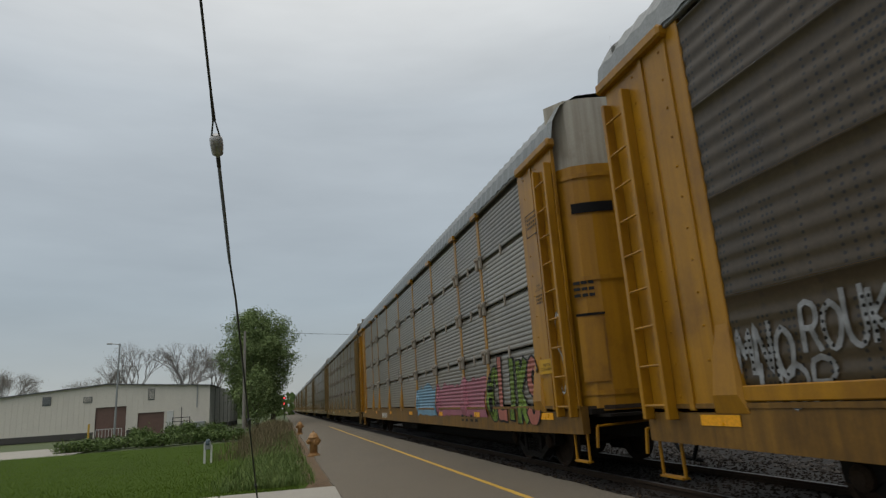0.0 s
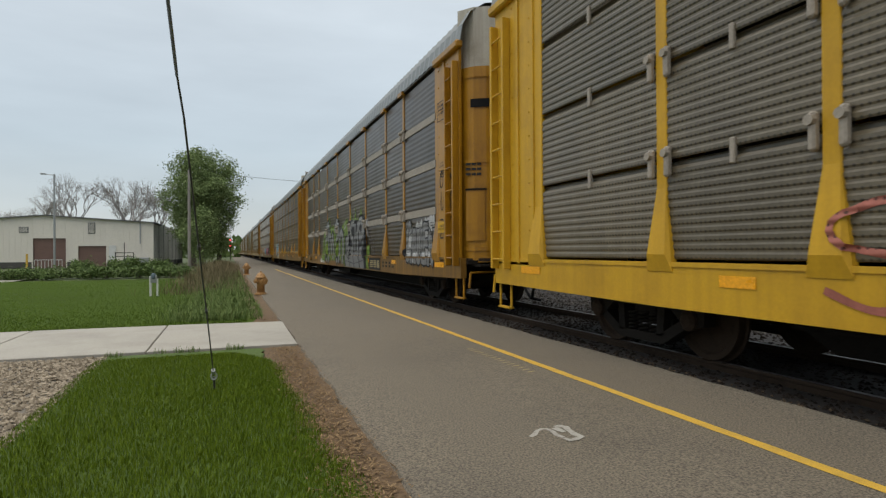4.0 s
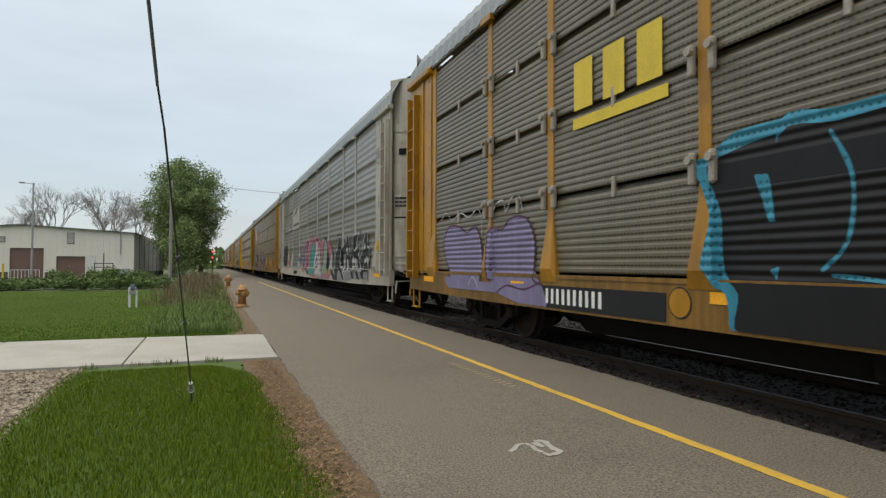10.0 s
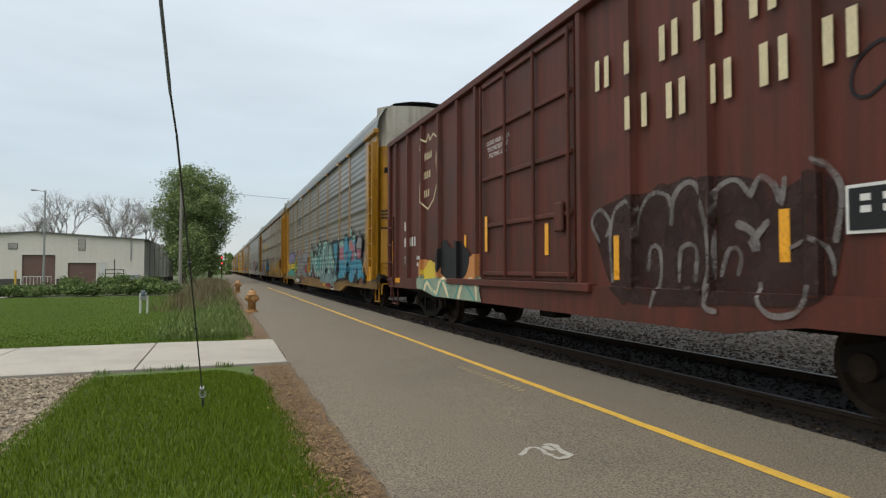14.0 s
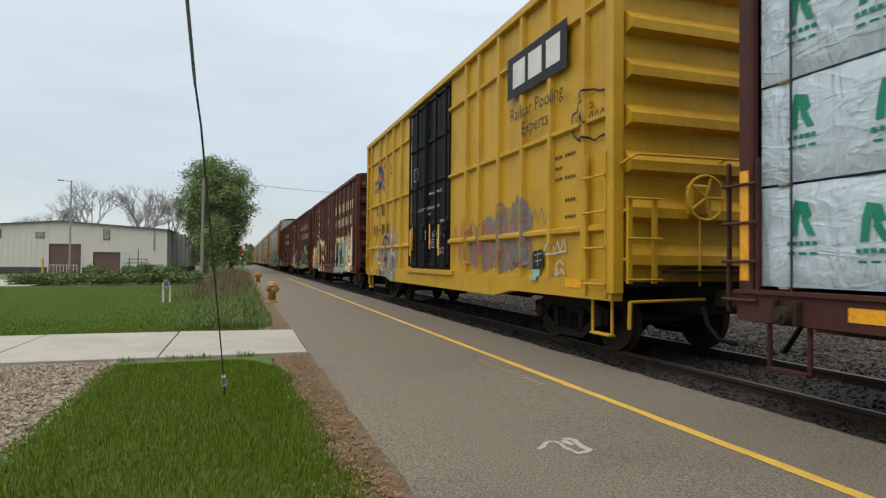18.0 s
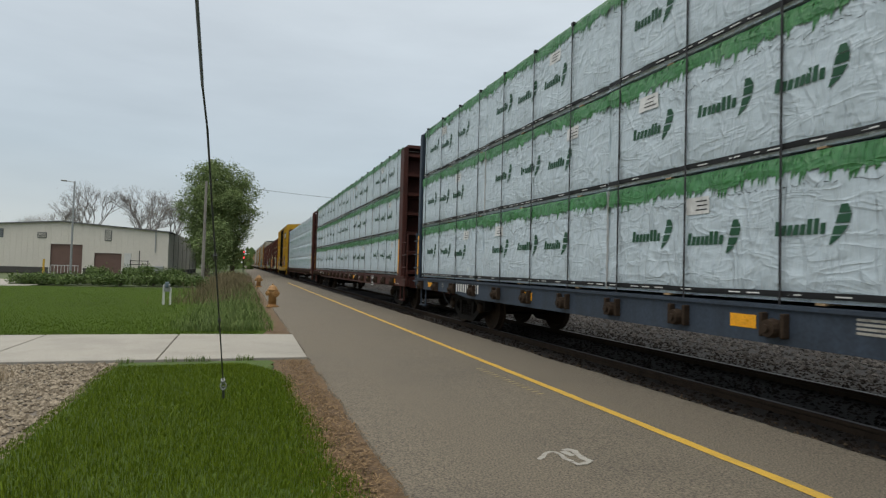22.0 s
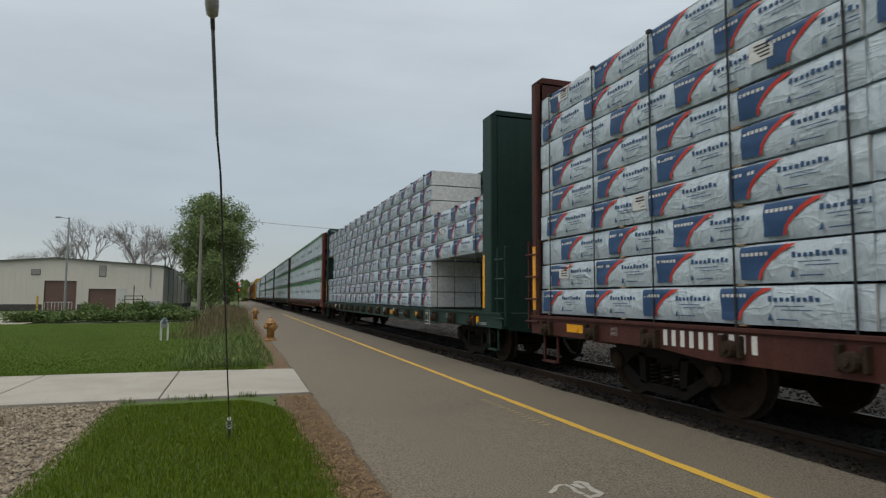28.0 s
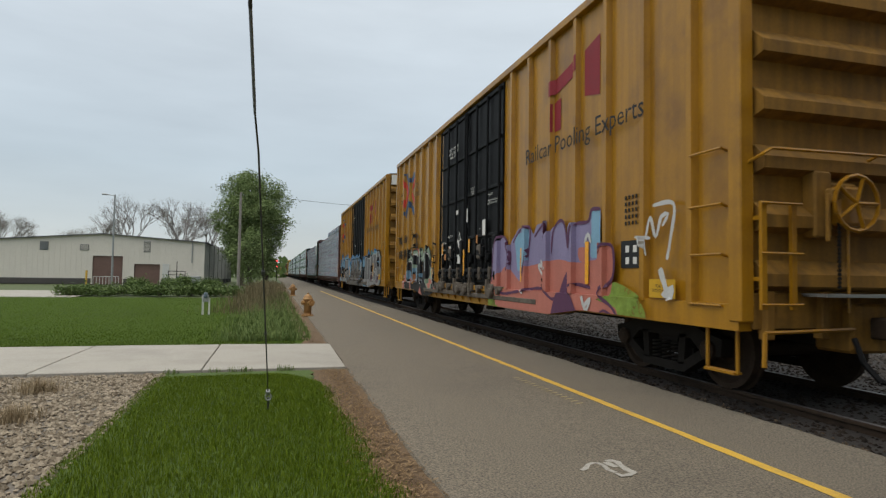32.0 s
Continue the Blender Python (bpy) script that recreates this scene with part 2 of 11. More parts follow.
def thin_coat(m, cover):
    """Spray paint that covers unevenly: the coat below shows through in patches."""
    nt = m.node_tree
    L, N = nt.links.new, nt.nodes.new
    co, no, mr = N("ShaderNodeTexCoord"), N("ShaderNodeTexNoise"), N("ShaderNodeMapRange")
    no.inputs["Scale"].default_value, no.inputs["Detail"].default_value = 2.6, 7
    no.inputs["Roughness"].default_value = 0.7
    mr.inputs["From Min"].default_value, mr.inputs["From Max"].default_value = 0.33, 0.62
    mr.inputs["To Min"].default_value, mr.inputs["To Max"].default_value = cover, 1.0
    L(co.outputs["Object"], no.inputs["Vector"])
    L(no.outputs["Fac"], mr.inputs["Value"])
    L(mr.outputs[0], nt.nodes["Principled BSDF"].inputs["Alpha"])


def over_holes(m, style):
    """The same spray paint on a punched and ribbed sheet."""
    key = m.name + "_on_" + style
    if key not in PAINTS and m.name in PAINTS:
        c, rough, grime = PAINTS[m.name]
        PAINTS[key] = surface(key, tuple(v * 0.82 for v in c), rough=rough, grime=max(0.5, grime), scale=2.0, fine=35, bump=0.05, streak=0.45, grain=0.2, holes=style, on_car=True, spec=0.22)
        if m.name in COVER:
            thin_coat(PAINTS[key], COVER[m.name])
    return PAINTS.get(key, m)


def glow(name, c, strength):
    m = bpy.data.materials.new(name)
    m.use_nodes = True
    bs = m.node_tree.nodes["Principled BSDF"]
    bs.inputs["Base Color"].default_value = (*c, 1)
    bs.inputs["Emission Color"].default_value = (*c, 1)
    bs.inputs["Emission Strength"].default_value = strength
    return m


M = {
    "asphalt": surface("asphalt", (0.162, 0.137, 0.100), dark=(0.120, 0.102, 0.075), rough=0.9, scale=0.6, fine=70, bump=1.0, grime=0.6, grain=1.1),
    "line": surface("yellow_line_paint", (0.62, 0.38, 0.045), dark=(0.33, 0.23, 0.07), rough=0.7, scale=7, fine=120, bump=0.2, grime=0.5),
    "worn_white": surface("worn_white_paint", (0.37, 0.355, 0.31), dark=(0.18, 0.165, 0.14), rough=0.8, scale=16, fine=120, grime=0.7),
    "worn_yellow": surface("worn_yellow_paint", (0.33, 0.26, 0.11), dark=(0.15, 0.14, 0.12), rough=0.8, scale=20, fine=120, grime=0.7),
    "concrete": surface("concrete", (0.345, 0.325, 0.28), dark=(0.25, 0.233, 0.20), rough=0.85, scale=1.2, fine=70, bump=0.2, grime=0.6),
    "soil": surface("soil", (0.138, 0.088, 0.046), dark=(0.085, 0.056, 0.033), light=(0.25, 0.175, 0.11), rough=0.95, scale=4, fine=45, bump=0.9, grime=0.8),
    "turf": surface("turf", (0.056, 0.096, 0.010), dark=(0.040, 0.069, 0.007), rough=0.9, scale=0.5, fine=40, bump=0.7, grime=0.8),
    "turf_far": surface("far_turf", (0.056, 0.092, 0.013), dark=(0.042, 0.068, 0.010), rough=0.95, spec=0.05, scale=0.3, fine=30, bump=0.7, grime=0.8),
    "field": surface("field", (0.075, 0.10, 0.035), dark=(0.05, 0.06, 0.025), rough=0.95, scale=0.1, fine=9, bump=0.5, grime=0.8),
    # dusty brown ballast, taken near black for the shade under the train
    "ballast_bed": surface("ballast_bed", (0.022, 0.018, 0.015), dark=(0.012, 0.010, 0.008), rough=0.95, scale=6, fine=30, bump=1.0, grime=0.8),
    "gravel_bed": surface("gravel_bed", (0.16, 0.14, 0.115), dark=(0.08, 0.07, 0.055), rough=0.95, scale=12, fine=30, bump=1.0, grime=0.8),
    "steel": surface("oily_dark_steel", (0.018, 0.0155, 0.013), dark=(0.009, 0.0075, 0.0065), rough=0.8, scale=4, fine=50, grime=0.6, spec=0.12),
    "rust": surface("rusty_steel", (0.042, 0.029, 0.020), dark=(0.021, 0.0145, 0.0105), rough=0.85, scale=6, fine=60, grime=0.7, spec=0.12),
    "tread": surface("polished_steel", (0.14, 0.13, 0.125), rough=0.5, metal=0.7, scale=8, fine=60, grime=0.4),
    "tie": surface("sleeper_wood", (0.04, 0.03, 0.023), dark=(0.022, 0.017, 0.013), rough=0.9, scale=3, fine=30, bump=0.4),
    "yellow": surface("yellow_car_paint", (0.20, 0.128, 0.040), dark=(0.085, 0.056, 0.022), rough=0.43, scale=1.3, fine=30, bump=0.06, streak=0.3, grime=0.5, grain=0.1, spec=0.45),
    "yellow2": surface("orange_yellow_car_paint", (0.36, 0.174, 0.008), dark=(0.15, 0.067, 0.010), rough=0.34, scale=1.2, fine=30, bump=0.06, streak=0.38, grime=0.6, grain=0.1, spec=0.36),
    # end walls: grime, plus the next car's shade mixed into the paint colour
    "shaded_grimy_end": surface("grimy_yellow_end", (0.27, 0.142, 0.026), dark=(0.065, 0.04, 0.02), rough=0.7, scale=1.6, fine=30, bump=0.1, streak=0.45, grime=0.5, grain=0.15, spec=0.2),
    "shaded_grimy_maroon": surface("grimy_maroon_end", (0.066, 0.021, 0.015), dark=(0.020, 0.012, 0.009), rough=0.7, scale=1.6, fine=30, bump=0.1, streak=0.5, grime=0.7, grain=0.15, spec=0.2),
    "g_faint": paint("faded_chalk", (0.15, 0.145, 0.135), 0.7, 0.8),
    "kick_strip": surface("kick_strip_paint", (0.085, 0.08, 0.066), dark=(0.05, 0.045, 0.036), rough=0.7, scale=2, fine=30, streak=0.2, spec=0.2),
    "sill_yellow": surface("rust_stained_yellow_sill", (0.215, 0.112, 0.020), dark=(0.050, 0.029, 0.012), rough=0.45, scale=0.9, fine=30, bump=0.08, streak=0.55, grime=0.75, grain=0.15, spec=0.3),
    "lemon": surface("lemon_car_paint", (0.53, 0.305, 0.016), dark=(0.27, 0.145, 0.014), rough=0.5, scale=1.2, fine=30, bump=0.06, streak=0.24, grime=0.45, grain=0.1, spec=0.3),
    "cream": surface("cream_car_paint", (0.385, 0.36, 0.30), dark=(0.17, 0.135, 0.095), rough=0.5, scale=1.2, fine=30, bump=0.06, streak=0.5, grime=0.6, grain=0.1),
    "band_grey": surface("bare_band", (0.30, 0.265, 0.215), dark=(0.17, 0.14, 0.11), rough=0.6, scale=2, fine=30, streak=0.2),
    "roof": surface("galvanised_roof", (0.22, 0.235, 0.235), dark=(0.14, 0.15, 0.15), rough=0.5, metal=0.25, scale=1.0, fine=25, bump=0.05, grime=0.5),
    "maroon": surface("maroon_car_paint", (0.108, 0.027, 0.017), dark=(0.044, 0.019, 0.011), rough=0.6, scale=0.9, fine=30, bump=0.08, streak=0.6, grime=0.75, grain=0.15, spec=0.28),
    "maroon2": surface("maroon_flatcar_paint", (0.075, 0.026, 0.020), dark=(0.032, 0.014, 0.012), rough=0.6, scale=1.5, fine=30, bump=0.08, streak=0.35, grime=0.55, spec=0.2),
    "redbrown": surface("red_flatcar_paint", (0.118, 0.027, 0.021), dark=(0.045, 0.015, 0.012), rough=0.6, scale=1.5, fine=30, bump=0.08, streak=0.4, grime=0.6, spec=0.2),
    "blue_steel": surface("slate_blue_flatcar_paint", (0.042, 0.057, 0.080), dark=(0.022, 0.028, 0.036), rough=0.55, scale=1.5, fine=30, bump=0.08, streak=0.35, grime=0.55, spec=0.2),
    "green_steel": surface("dark_green_flatcar_paint", (0.018, 0.045, 0.036), dark=(0.010, 0.022, 0.018), rough=0.55, scale=1.5, fine=30, bump=0.08, streak=0.35, grime=0.55, spec=0.2),
    "black": surface("black_car_paint", (0.0045, 0.0048, 0.0055), dark=(0.003, 0.003, 0.003), rough=0.6, scale=1.5, fine=30, streak=0.1, spec=0.15),
    "wrap": surface("white_lumber_wrap", (0.475, 0.555, 0.60), dark=(0.385, 0.45, 0.485), rough=0.4, scale=2.5, fine=10, bump=0.4, streak=0.08, grime=0.3, grain=0.1, crease=0.016),
    "wrap_end": surface("plain_wrap", (0.62, 0.62, 0.60), dark=(0.42, 0.41, 0.39), rough=0.5, scale=2.5, fine=14, bump=0.3),
    "wrap_green": surface("printed_green_wrap", (0.045, 0.185, 0.055), dark=(0.03, 0.12, 0.04), rough=0.38, scale=3, fine=14, bump=0.2, crease=0.016),
    "label_paper": paint("paper_label", (0.62, 0.62, 0.59), 0.7),
    "logo_green": paint("logo_green", (0.02, 0.22, 0.13), 0.5),
    "ink": paint("black_ink", (0.02, 0.021, 0.022), 0.6),
    "navy": paint("navy_print", (0.036, 0.082, 0.175), 0.45),
    "g_red": paint("spray_dark_red", (0.24, 0.022, 0.03), 0.55),
    "red_print": paint("red_print", (0.50, 0.045, 0.03), 0.5),
    "tape": paint("black_strap", (0.028, 0.028, 0.03), 0.5),
    "timber": surface("bearing_timber", (0.35, 0.24, 0.13), dark=(0.2, 0.13, 0.07), rough=0.85, scale=3, fine=40),
    "white": paint("white_lettering", (0.68, 0.67, 0.63), 0.6, 0.35),
    "stencil": paint("cream_lettering", (0.66, 0.57, 0.36), 0.6, 0.4),
    "reflector": surface("amber_reflector", (0.80, 0.36, 0.01), dark=(0.55, 0.22, 0.01), rough=0.3, scale=6, fine=40, bump=0.0, grime=0.3),
    "g_black": paint("spray_black", (0.014, 0.014, 0.0155), 0.55),
    "g_white": paint("spray_white", (0.50, 0.50, 0.485), 0.55, 0.35),
    "g_silver": paint("spray_silver", (0.235, 0.235, 0.23), 0.45, 0.35),
    "g_dim": paint("spray_dark_grey", (0.09, 0.09, 0.10), 0.55, 0.4),
    "g_teal": paint("spray_teal", (0.06, 0.29, 0.25), 0.55),
    "g_cyan": paint("spray_cyan", (0.05, 0.27, 0.38), 0.55),
    "g_blue": paint("spray_blue", (0.06, 0.17, 0.32), 0.55),
    "g_sky": paint("spray_sky_blue", (0.20, 0.36, 0.48), 0.55),
    "g_pink": paint("spray_pink", (0.40, 0.15, 0.19), 0.55),
    "g_blush": paint("spray_blush", (0.40, 0.28, 0.29), 0.55, 0.5),
    "g_coral": paint("spray_coral", (0.45, 0.16, 0.12), 0.55),
    "g_peach": paint("spray_peach", (0.46, 0.22, 0.14), 0.55, 0.4),
    "g_smoke": paint("smoky_spray", (0.042, 0.022, 0.018), 0.6, 0.8),
    "g_pale": paint("spray_pale_silver", (0.34, 0.355, 0.36), 0.45, 0.5),
    "g_violet": paint("spray_violet", (0.24, 0.21, 0.34), 0.55),
    "g_lime": paint("spray_lime", (0.22, 0.33, 0.06), 0.55),
    "g_yellow": paint("spray_yellow", (0.60, 0.45, 0.05), 0.55),
    "g_sage": paint("spray_sage", (0.25, 0.32, 0.24), 0.55, 0.5),
    "g_orange": paint("spray_orange", (0.48, 0.21, 0.07), 0.55),
    "g_rose": paint("spray_rose", (0.30, 0.085, 0.13), 0.55, 0.4),
    "g_cyan_faint": paint("faded_cyan_spray", (0.045, 0.15, 0.175), 0.6, 0.7),
    "g_cream": paint("spray_cream", (0.42, 0.38, 0.29), 0.55, 0.4),
    "g_plum": paint("spray_plum", (0.10, 0.04, 0.085), 0.55),
    "g_mint": paint("spray_mint", (0.27, 0.44, 0.38), 0.55, 0.35),
    "g_brown": paint("spray_rust_brown", (0.16, 0.06, 0.035), 0.55),
    "g_brown2": paint("spray_dull_brown", (0.135, 0.095, 0.065), 0.6, 0.4),
    "g_taupe": paint("spray_taupe", (0.32, 0.285, 0.225), 0.6, 0.4),
    "g_haze": paint("spray_pale_haze", (0.50, 0.435, 0.37), 0.6, 0.45),
    "g_smoky_white": paint("spray_smoky_white", (0.21, 0.19, 0.18), 0.6, 0.6),
    "g_mauve": paint("spray_mauve", (0.135, 0.09, 0.105), 0.55),
    "g_coral2": paint("spray_tan_coral", (0.40, 0.17, 0.075), 0.55),
    "g_teal2": paint("spray_grey_teal", (0.20, 0.33, 0.33), 0.55),
    # darker, stained versions of the silver and sky blue spray paint
    "g_grime": surface("grimy_silver_paint", (0.150, 0.143, 0.130), dark=(0.05, 0.042, 0.034), rough=0.6, scale=4, fine=30, bump=0.2, streak=0.4, grime=0.7, spec=0.25),
    "g_sky2": surface("grimy_sky_paint", (0.145, 0.26, 0.35), dark=(0.06, 0.10, 0.135), rough=0.55, scale=3, fine=30, bump=0.1, streak=0.35, grime=0.5, spec=0.25),
    "print_green": paint("dark_green_print", (0.024, 0.085, 0.045), 0.5),
    "rail_grime": surface("grimy_door_rail", (0.135, 0.115, 0.092), dark=(0.045, 0.033, 0.024), rough=0.75, scale=5, fine=40, bump=0.3, streak=0.5, grime=0.8, spec=0.2),
    "brass": surface("hydrant_paint", (0.36, 0.195, 0.065), dark=(0.2, 0.10, 0.035), rough=0.55, scale=9, fine=60, grime=0.6),
    "galv": surface("galvanised_fitting", (0.33, 0.34, 0.34), rough=0.4, metal=0.6, scale=10, fine=80),
    "cable": surface("guy_strand", (0.075, 0.08, 0.082), rough=0.5, metal=0.4, scale=20, fine=200, bump=0.4),
    "sleeve": surface("grey_sleeve", (0.20, 0.23, 0.27), rough=0.5, scale=20, fine=100),
    "porcelain": surface("insulator", (0.42, 0.42, 0.42), rough=0.3, scale=9, fine=60, coat=0.4),
    "plastic": paint("white_plastic", (0.62, 0.62, 0.60), 0.5),
    "blue_cap": paint("blue_cap", (0.10, 0.14, 0.16), 0.5),
    "siding": surface("cream_siding", (0.66, 0.62, 0.55), dark=(0.56, 0.52, 0.46), rough=0.7, scale=0.4, fine=12, streak=0.05, grime=0.25, grain=0.12),
    "side_grey": surface("grey_siding", (0.40, 0.40, 0.375), dark=(0.30, 0.30, 0.28), rough=0.6, scale=0.4, fine=12, streak=0.2),
    "plinth": surface("dark_plinth", (0.075, 0.07, 0.065), rough=0.85, scale=0.8, fine=20),
    "door_brown": surface("brown_roller_door", (0.17, 0.10, 0.08), rough=0.6, scale=0.8, fine=20),
    "roof_dark": surface("dark_roof_edge", (0.10, 0.105, 0.11), rough=0.6, scale=0.6, fine=20),
    "bark": surface("bark", (0.105, 0.085, 0.07), dark=(0.05, 0.04, 0.033), rough=0.95, scale=5, fine=40, bump=0.7),
    # grey bark, lightened in its base colour for distance haze
    "grey_bark": surface("grey_twig_bark", (0.25, 0.235, 0.225), dark=(0.17, 0.16, 0.15), rough=0.95, scale=5, fine=40),
    "pole_wood": surface("pole_wood", (0.26, 0.24, 0.215), rough=0.9, scale=3, fine=40, streak=0.3),
    "grass": leafy("grass_blades", (0.064, 0.108, 0.004), (0.132, 0.184, 0.012)),
    "grass_far": leafy("mown_grass", (0.054, 0.092, 0.012), (0.110, 0.160, 0.026), 0.95, 0.03),
    "weeds": leafy("weeds", (0.08, 0.13, 0.035), (0.18, 0.23, 0.075)),
    "dry": leafy("dry_stalks", (0.10, 0.085, 0.048), (0.21, 0.175, 0.10), 0.9),
    "tan": leafy("tan_straw", (0.20, 0.155, 0.095), (0.40, 0.32, 0.21), 0.9),
    "leaf": leafy("spring_leaves", (0.115, 0.160, 0.062), (0.215, 0.275, 0.112), 0.8),
    "shrub": leafy("shrub_leaves", (0.060, 0.10, 0.030), (0.145, 0.20, 0.065)),
    "pebble": leafy("pebbles", (0.12, 0.096, 0.068), (0.38, 0.325, 0.245), 0.85),
    # stones beside and under the rails carry the train's shade in their colour
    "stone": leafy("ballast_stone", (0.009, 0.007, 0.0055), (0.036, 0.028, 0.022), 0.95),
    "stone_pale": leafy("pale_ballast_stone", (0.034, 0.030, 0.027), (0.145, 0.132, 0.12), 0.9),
    "chips": leafy("wood_chips", (0.10, 0.063, 0.033), (0.29, 0.20, 0.11), 0.95),
    "soil_crumb": leafy("dirt_crumbs", (0.05, 0.037, 0.025), (0.12, 0.09, 0.06), 0.95),
    "signal_red": glow("signal_red", (1.0, 0.05, 0.06), 3.0),
}


for k, cover in (("g_haze", 0.35), ("g_taupe", 0.55), ("g_faint", 0.1), ("g_smoky_white", 0.2), ("g_cyan_faint", 0.35), ("g_pale", 0.5), ("g_brown2", 0.6), ("g_smoke", 0.45), ("g_lime", 0.35), ("g_teal2", 0.25)):
    thin_coat(M[k], cover)
    COVER[M[k].name] = cover


SHEETS = {
    "panel_brown": ((0.060, 0.043, 0.023), (0.036, 0.025, 0.013), 0.0, 0.40),
    "panel_olive": ((0.094, 0.077, 0.049), (0.060, 0.048, 0.030), 0.03, 0.55),
    "panel_grey": ((0.166, 0.153, 0.126), (0.100, 0.090, 0.073), 0.1, 0.8),
}


def sheet_paint(panel, kind):
    """Dusty side sheets: punched in columns, or in rows on the finely ribbed ones."""
    key = panel + ("_rows" if kind == "fine" else "_cols")
    if key not in M:
        base, dark, metal, gloss = SHEETS[panel]
        if kind == "fine":
            base, dark = tuple(v * 1.35 for v in base), tuple(v * 1.3 for v in dark)
        M[key] = surface(key, base, dark=dark, rough=0.32, metal=metal, spec=gloss, scale=1.1, fine=25, bump=0.05, streak=0.4, grime=0.6, vary=0.2, holes="rows" if kind == "fine" else "cols")
    return M[key]


# ---------------------------------------------------------------- geometry
class Geo:
    """Vertices and faces of one mesh, with a material slot for each face."""

    def __init__(self):
        self.v, self.f, self.s = [], [], []

    def add(self, verts, faces, slot=0):
        n = len(self.v)
        self.v += verts
        self.f += [tuple(i + n for i in f) for f in faces]
        self.s += [slot] * len(faces)

    def box(self, x0, x1, y0, y1, z0, z1, slot=0, ch=0.0):
        if ch <= 0:
            self.add([(x, y, z) for x in (x0, x1) for y in (y0, y1) for z in (z0, z1)],
                     [(0, 1, 3, 2), (4, 6, 7, 5), (0, 4, 5, 1), (2, 3, 7, 6), (0, 2, 6, 4), (1, 5, 7, 3)], slot)
            return self
        # chamfered along the y edges and at the ends
        prof = [(x0 + ch, z0), (x1 - ch, z0), (x1, z0 + ch), (x1, z1 - ch), (x1 - ch, z1), (x0 + ch, z1), (x0, z1 - ch), (x0, z0 + ch)]
        cx, cz = (x0 + x1) / 2, (z0 + z1) / 2
        kx, kz = 1 - 2 * ch / max(x1 - x0, 1e-6), 1 - 2 * ch / max(z1 - z0, 1e-6)
        inner = [(cx + (x - cx) * max(kx, 0.1), cz + (z - cz) * max(kz, 0.1)) for x, z in prof]
        rings = [(y0, inner), (y0 + ch, prof), (y1 - ch, prof), (y1, inner)]
        v = [(x, y, z) for y, p in rings for x, z in p]
        f = [tuple(range(8)), tuple(range(31, 23, -1))]
        for r in range(3):
            for i in range(8):
                j = (i + 1) % 8
                f.append((r * 8 + j, r * 8 + i, r * 8 + 8 + i, r * 8 + 8 + j))
        self.add(v, f, slot)
        return self

    def tube(self, p0, p1, r0, r1=None, n=8, slot=0, cap=True):
        p0, p1 = Vector(p0), Vector(p1)
        r1 = r0 if r1 is None else r1
        d = (p1 - p0)
        if d.length < 1e-6:
            return self
        q = d.to_track_quat("Z", "Y")
        v = []
        for p, r in ((p0, r0), (p1, r1)):
            for i in range(n):
                a = 2 * math.pi * i / n
                v.append(tuple(p + q @ Vector((math.cos(a) * r, math.sin(a) * r, 0))))
        f = [(i, (i + 1) % n, n + (i + 1) % n, n + i) for i in range(n)]
        if cap:
            f += [tuple(range(n - 1, -1, -1)), tuple(range(n, 2 * n))]
        self.add(v, f, slot)
        return self

    def lathe(self, prof, n=16, axis="z", at=(0, 0, 0), slot=0):
        """prof: (radius, height) pairs, turned about the axis through at."""
        v, f = [], []
        for r, h in prof:
            for i in range(n):
                a = 2 * math.pi * i / n
                c, s = math.cos(a) * r, math.sin(a) * r
                p = {"z": (c, s, h), "x": (h, c, s), "y": (s, h, c)}[axis]
                v.append((p[0] + at[0], p[1] + at[1], p[2] + at[2]))
        for k in range(len(prof) - 1):
            for i in range(n):
                j = (i + 1) % n
                f.append((k * n + i, k * n + j, k * n + n + j, k * n + n + i))
        f += [tuple(range(n - 1, -1, -1)), tuple(range((len(prof) - 1) * n, len(prof) * n))]
        self.add(v, f, slot)
        return self

    def prism(self, poly, a0, a1, axis="x", slot=0):
        """A polygon drawn out along an axis: (y, z) for x, (x, z) for y, (x, y) for z."""
        k = {"x": lambda p, a: (a, p[0], p[1]), "y": lambda p, a: (p[0], a, p[1]), "z": lambda p, a: (p[0], p[1], a)}[axis]
        n = len(poly)
        v = [k(p, a0) for p in poly] + [k(p, a1) for p in poly]
        f = [tuple(range(n)), tuple(range(2 * n - 1, n - 1, -1))] + [((i + 1) % n, i, n + i, n + (i + 1) % n) for i in range(n)]
        self.add(v, f, slot)
        return self

    def strip(self, prof, y0, y1, slot=0):
        """An open profile of (x, z) drawn out along y."""
        n = len(prof)
        v = [(x, y, z) for y in (y0, y1) for x, z in prof]
        self.add(v, [(i, i + 1, n + i + 1, n + i) for i in range(n - 1)], slot)
        return self

    def mesh(self, name, mats, smooth=False):
        me = bpy.data.meshes.new(name)
        me.from_pydata(self.v, [], self.f)
        for m in (mats if isinstance(mats, (list, tuple)) else [mats]):
            me.materials.append(m)
        if len(me.materials) > 1:
            me.polygons.foreach_set("material_index", self.s)
        if smooth:
            me.polygons.foreach_set("use_smooth", [True] * len(me.polygons))
        me.update()
        return me


def part(name, geo, mats, parent=None, label="", at=(0, 0, 0), smooth=False):
    """Links a Geo, or a mesh that is shared, as one object under a thing."""
    me = geo.mesh(name, mats, smooth) if isinstance(geo, Geo) else geo
    ob = new(name, me)
    ob.parent = parent
    ob.location = at
    if label:
        ob["label"] = label
    return ob


def thing(name, label, category, group="", kind="", at=(0, 0, 0)):
    ob = new(name)
    ob.location = at
    return tagged(ob, label, category, group, kind)


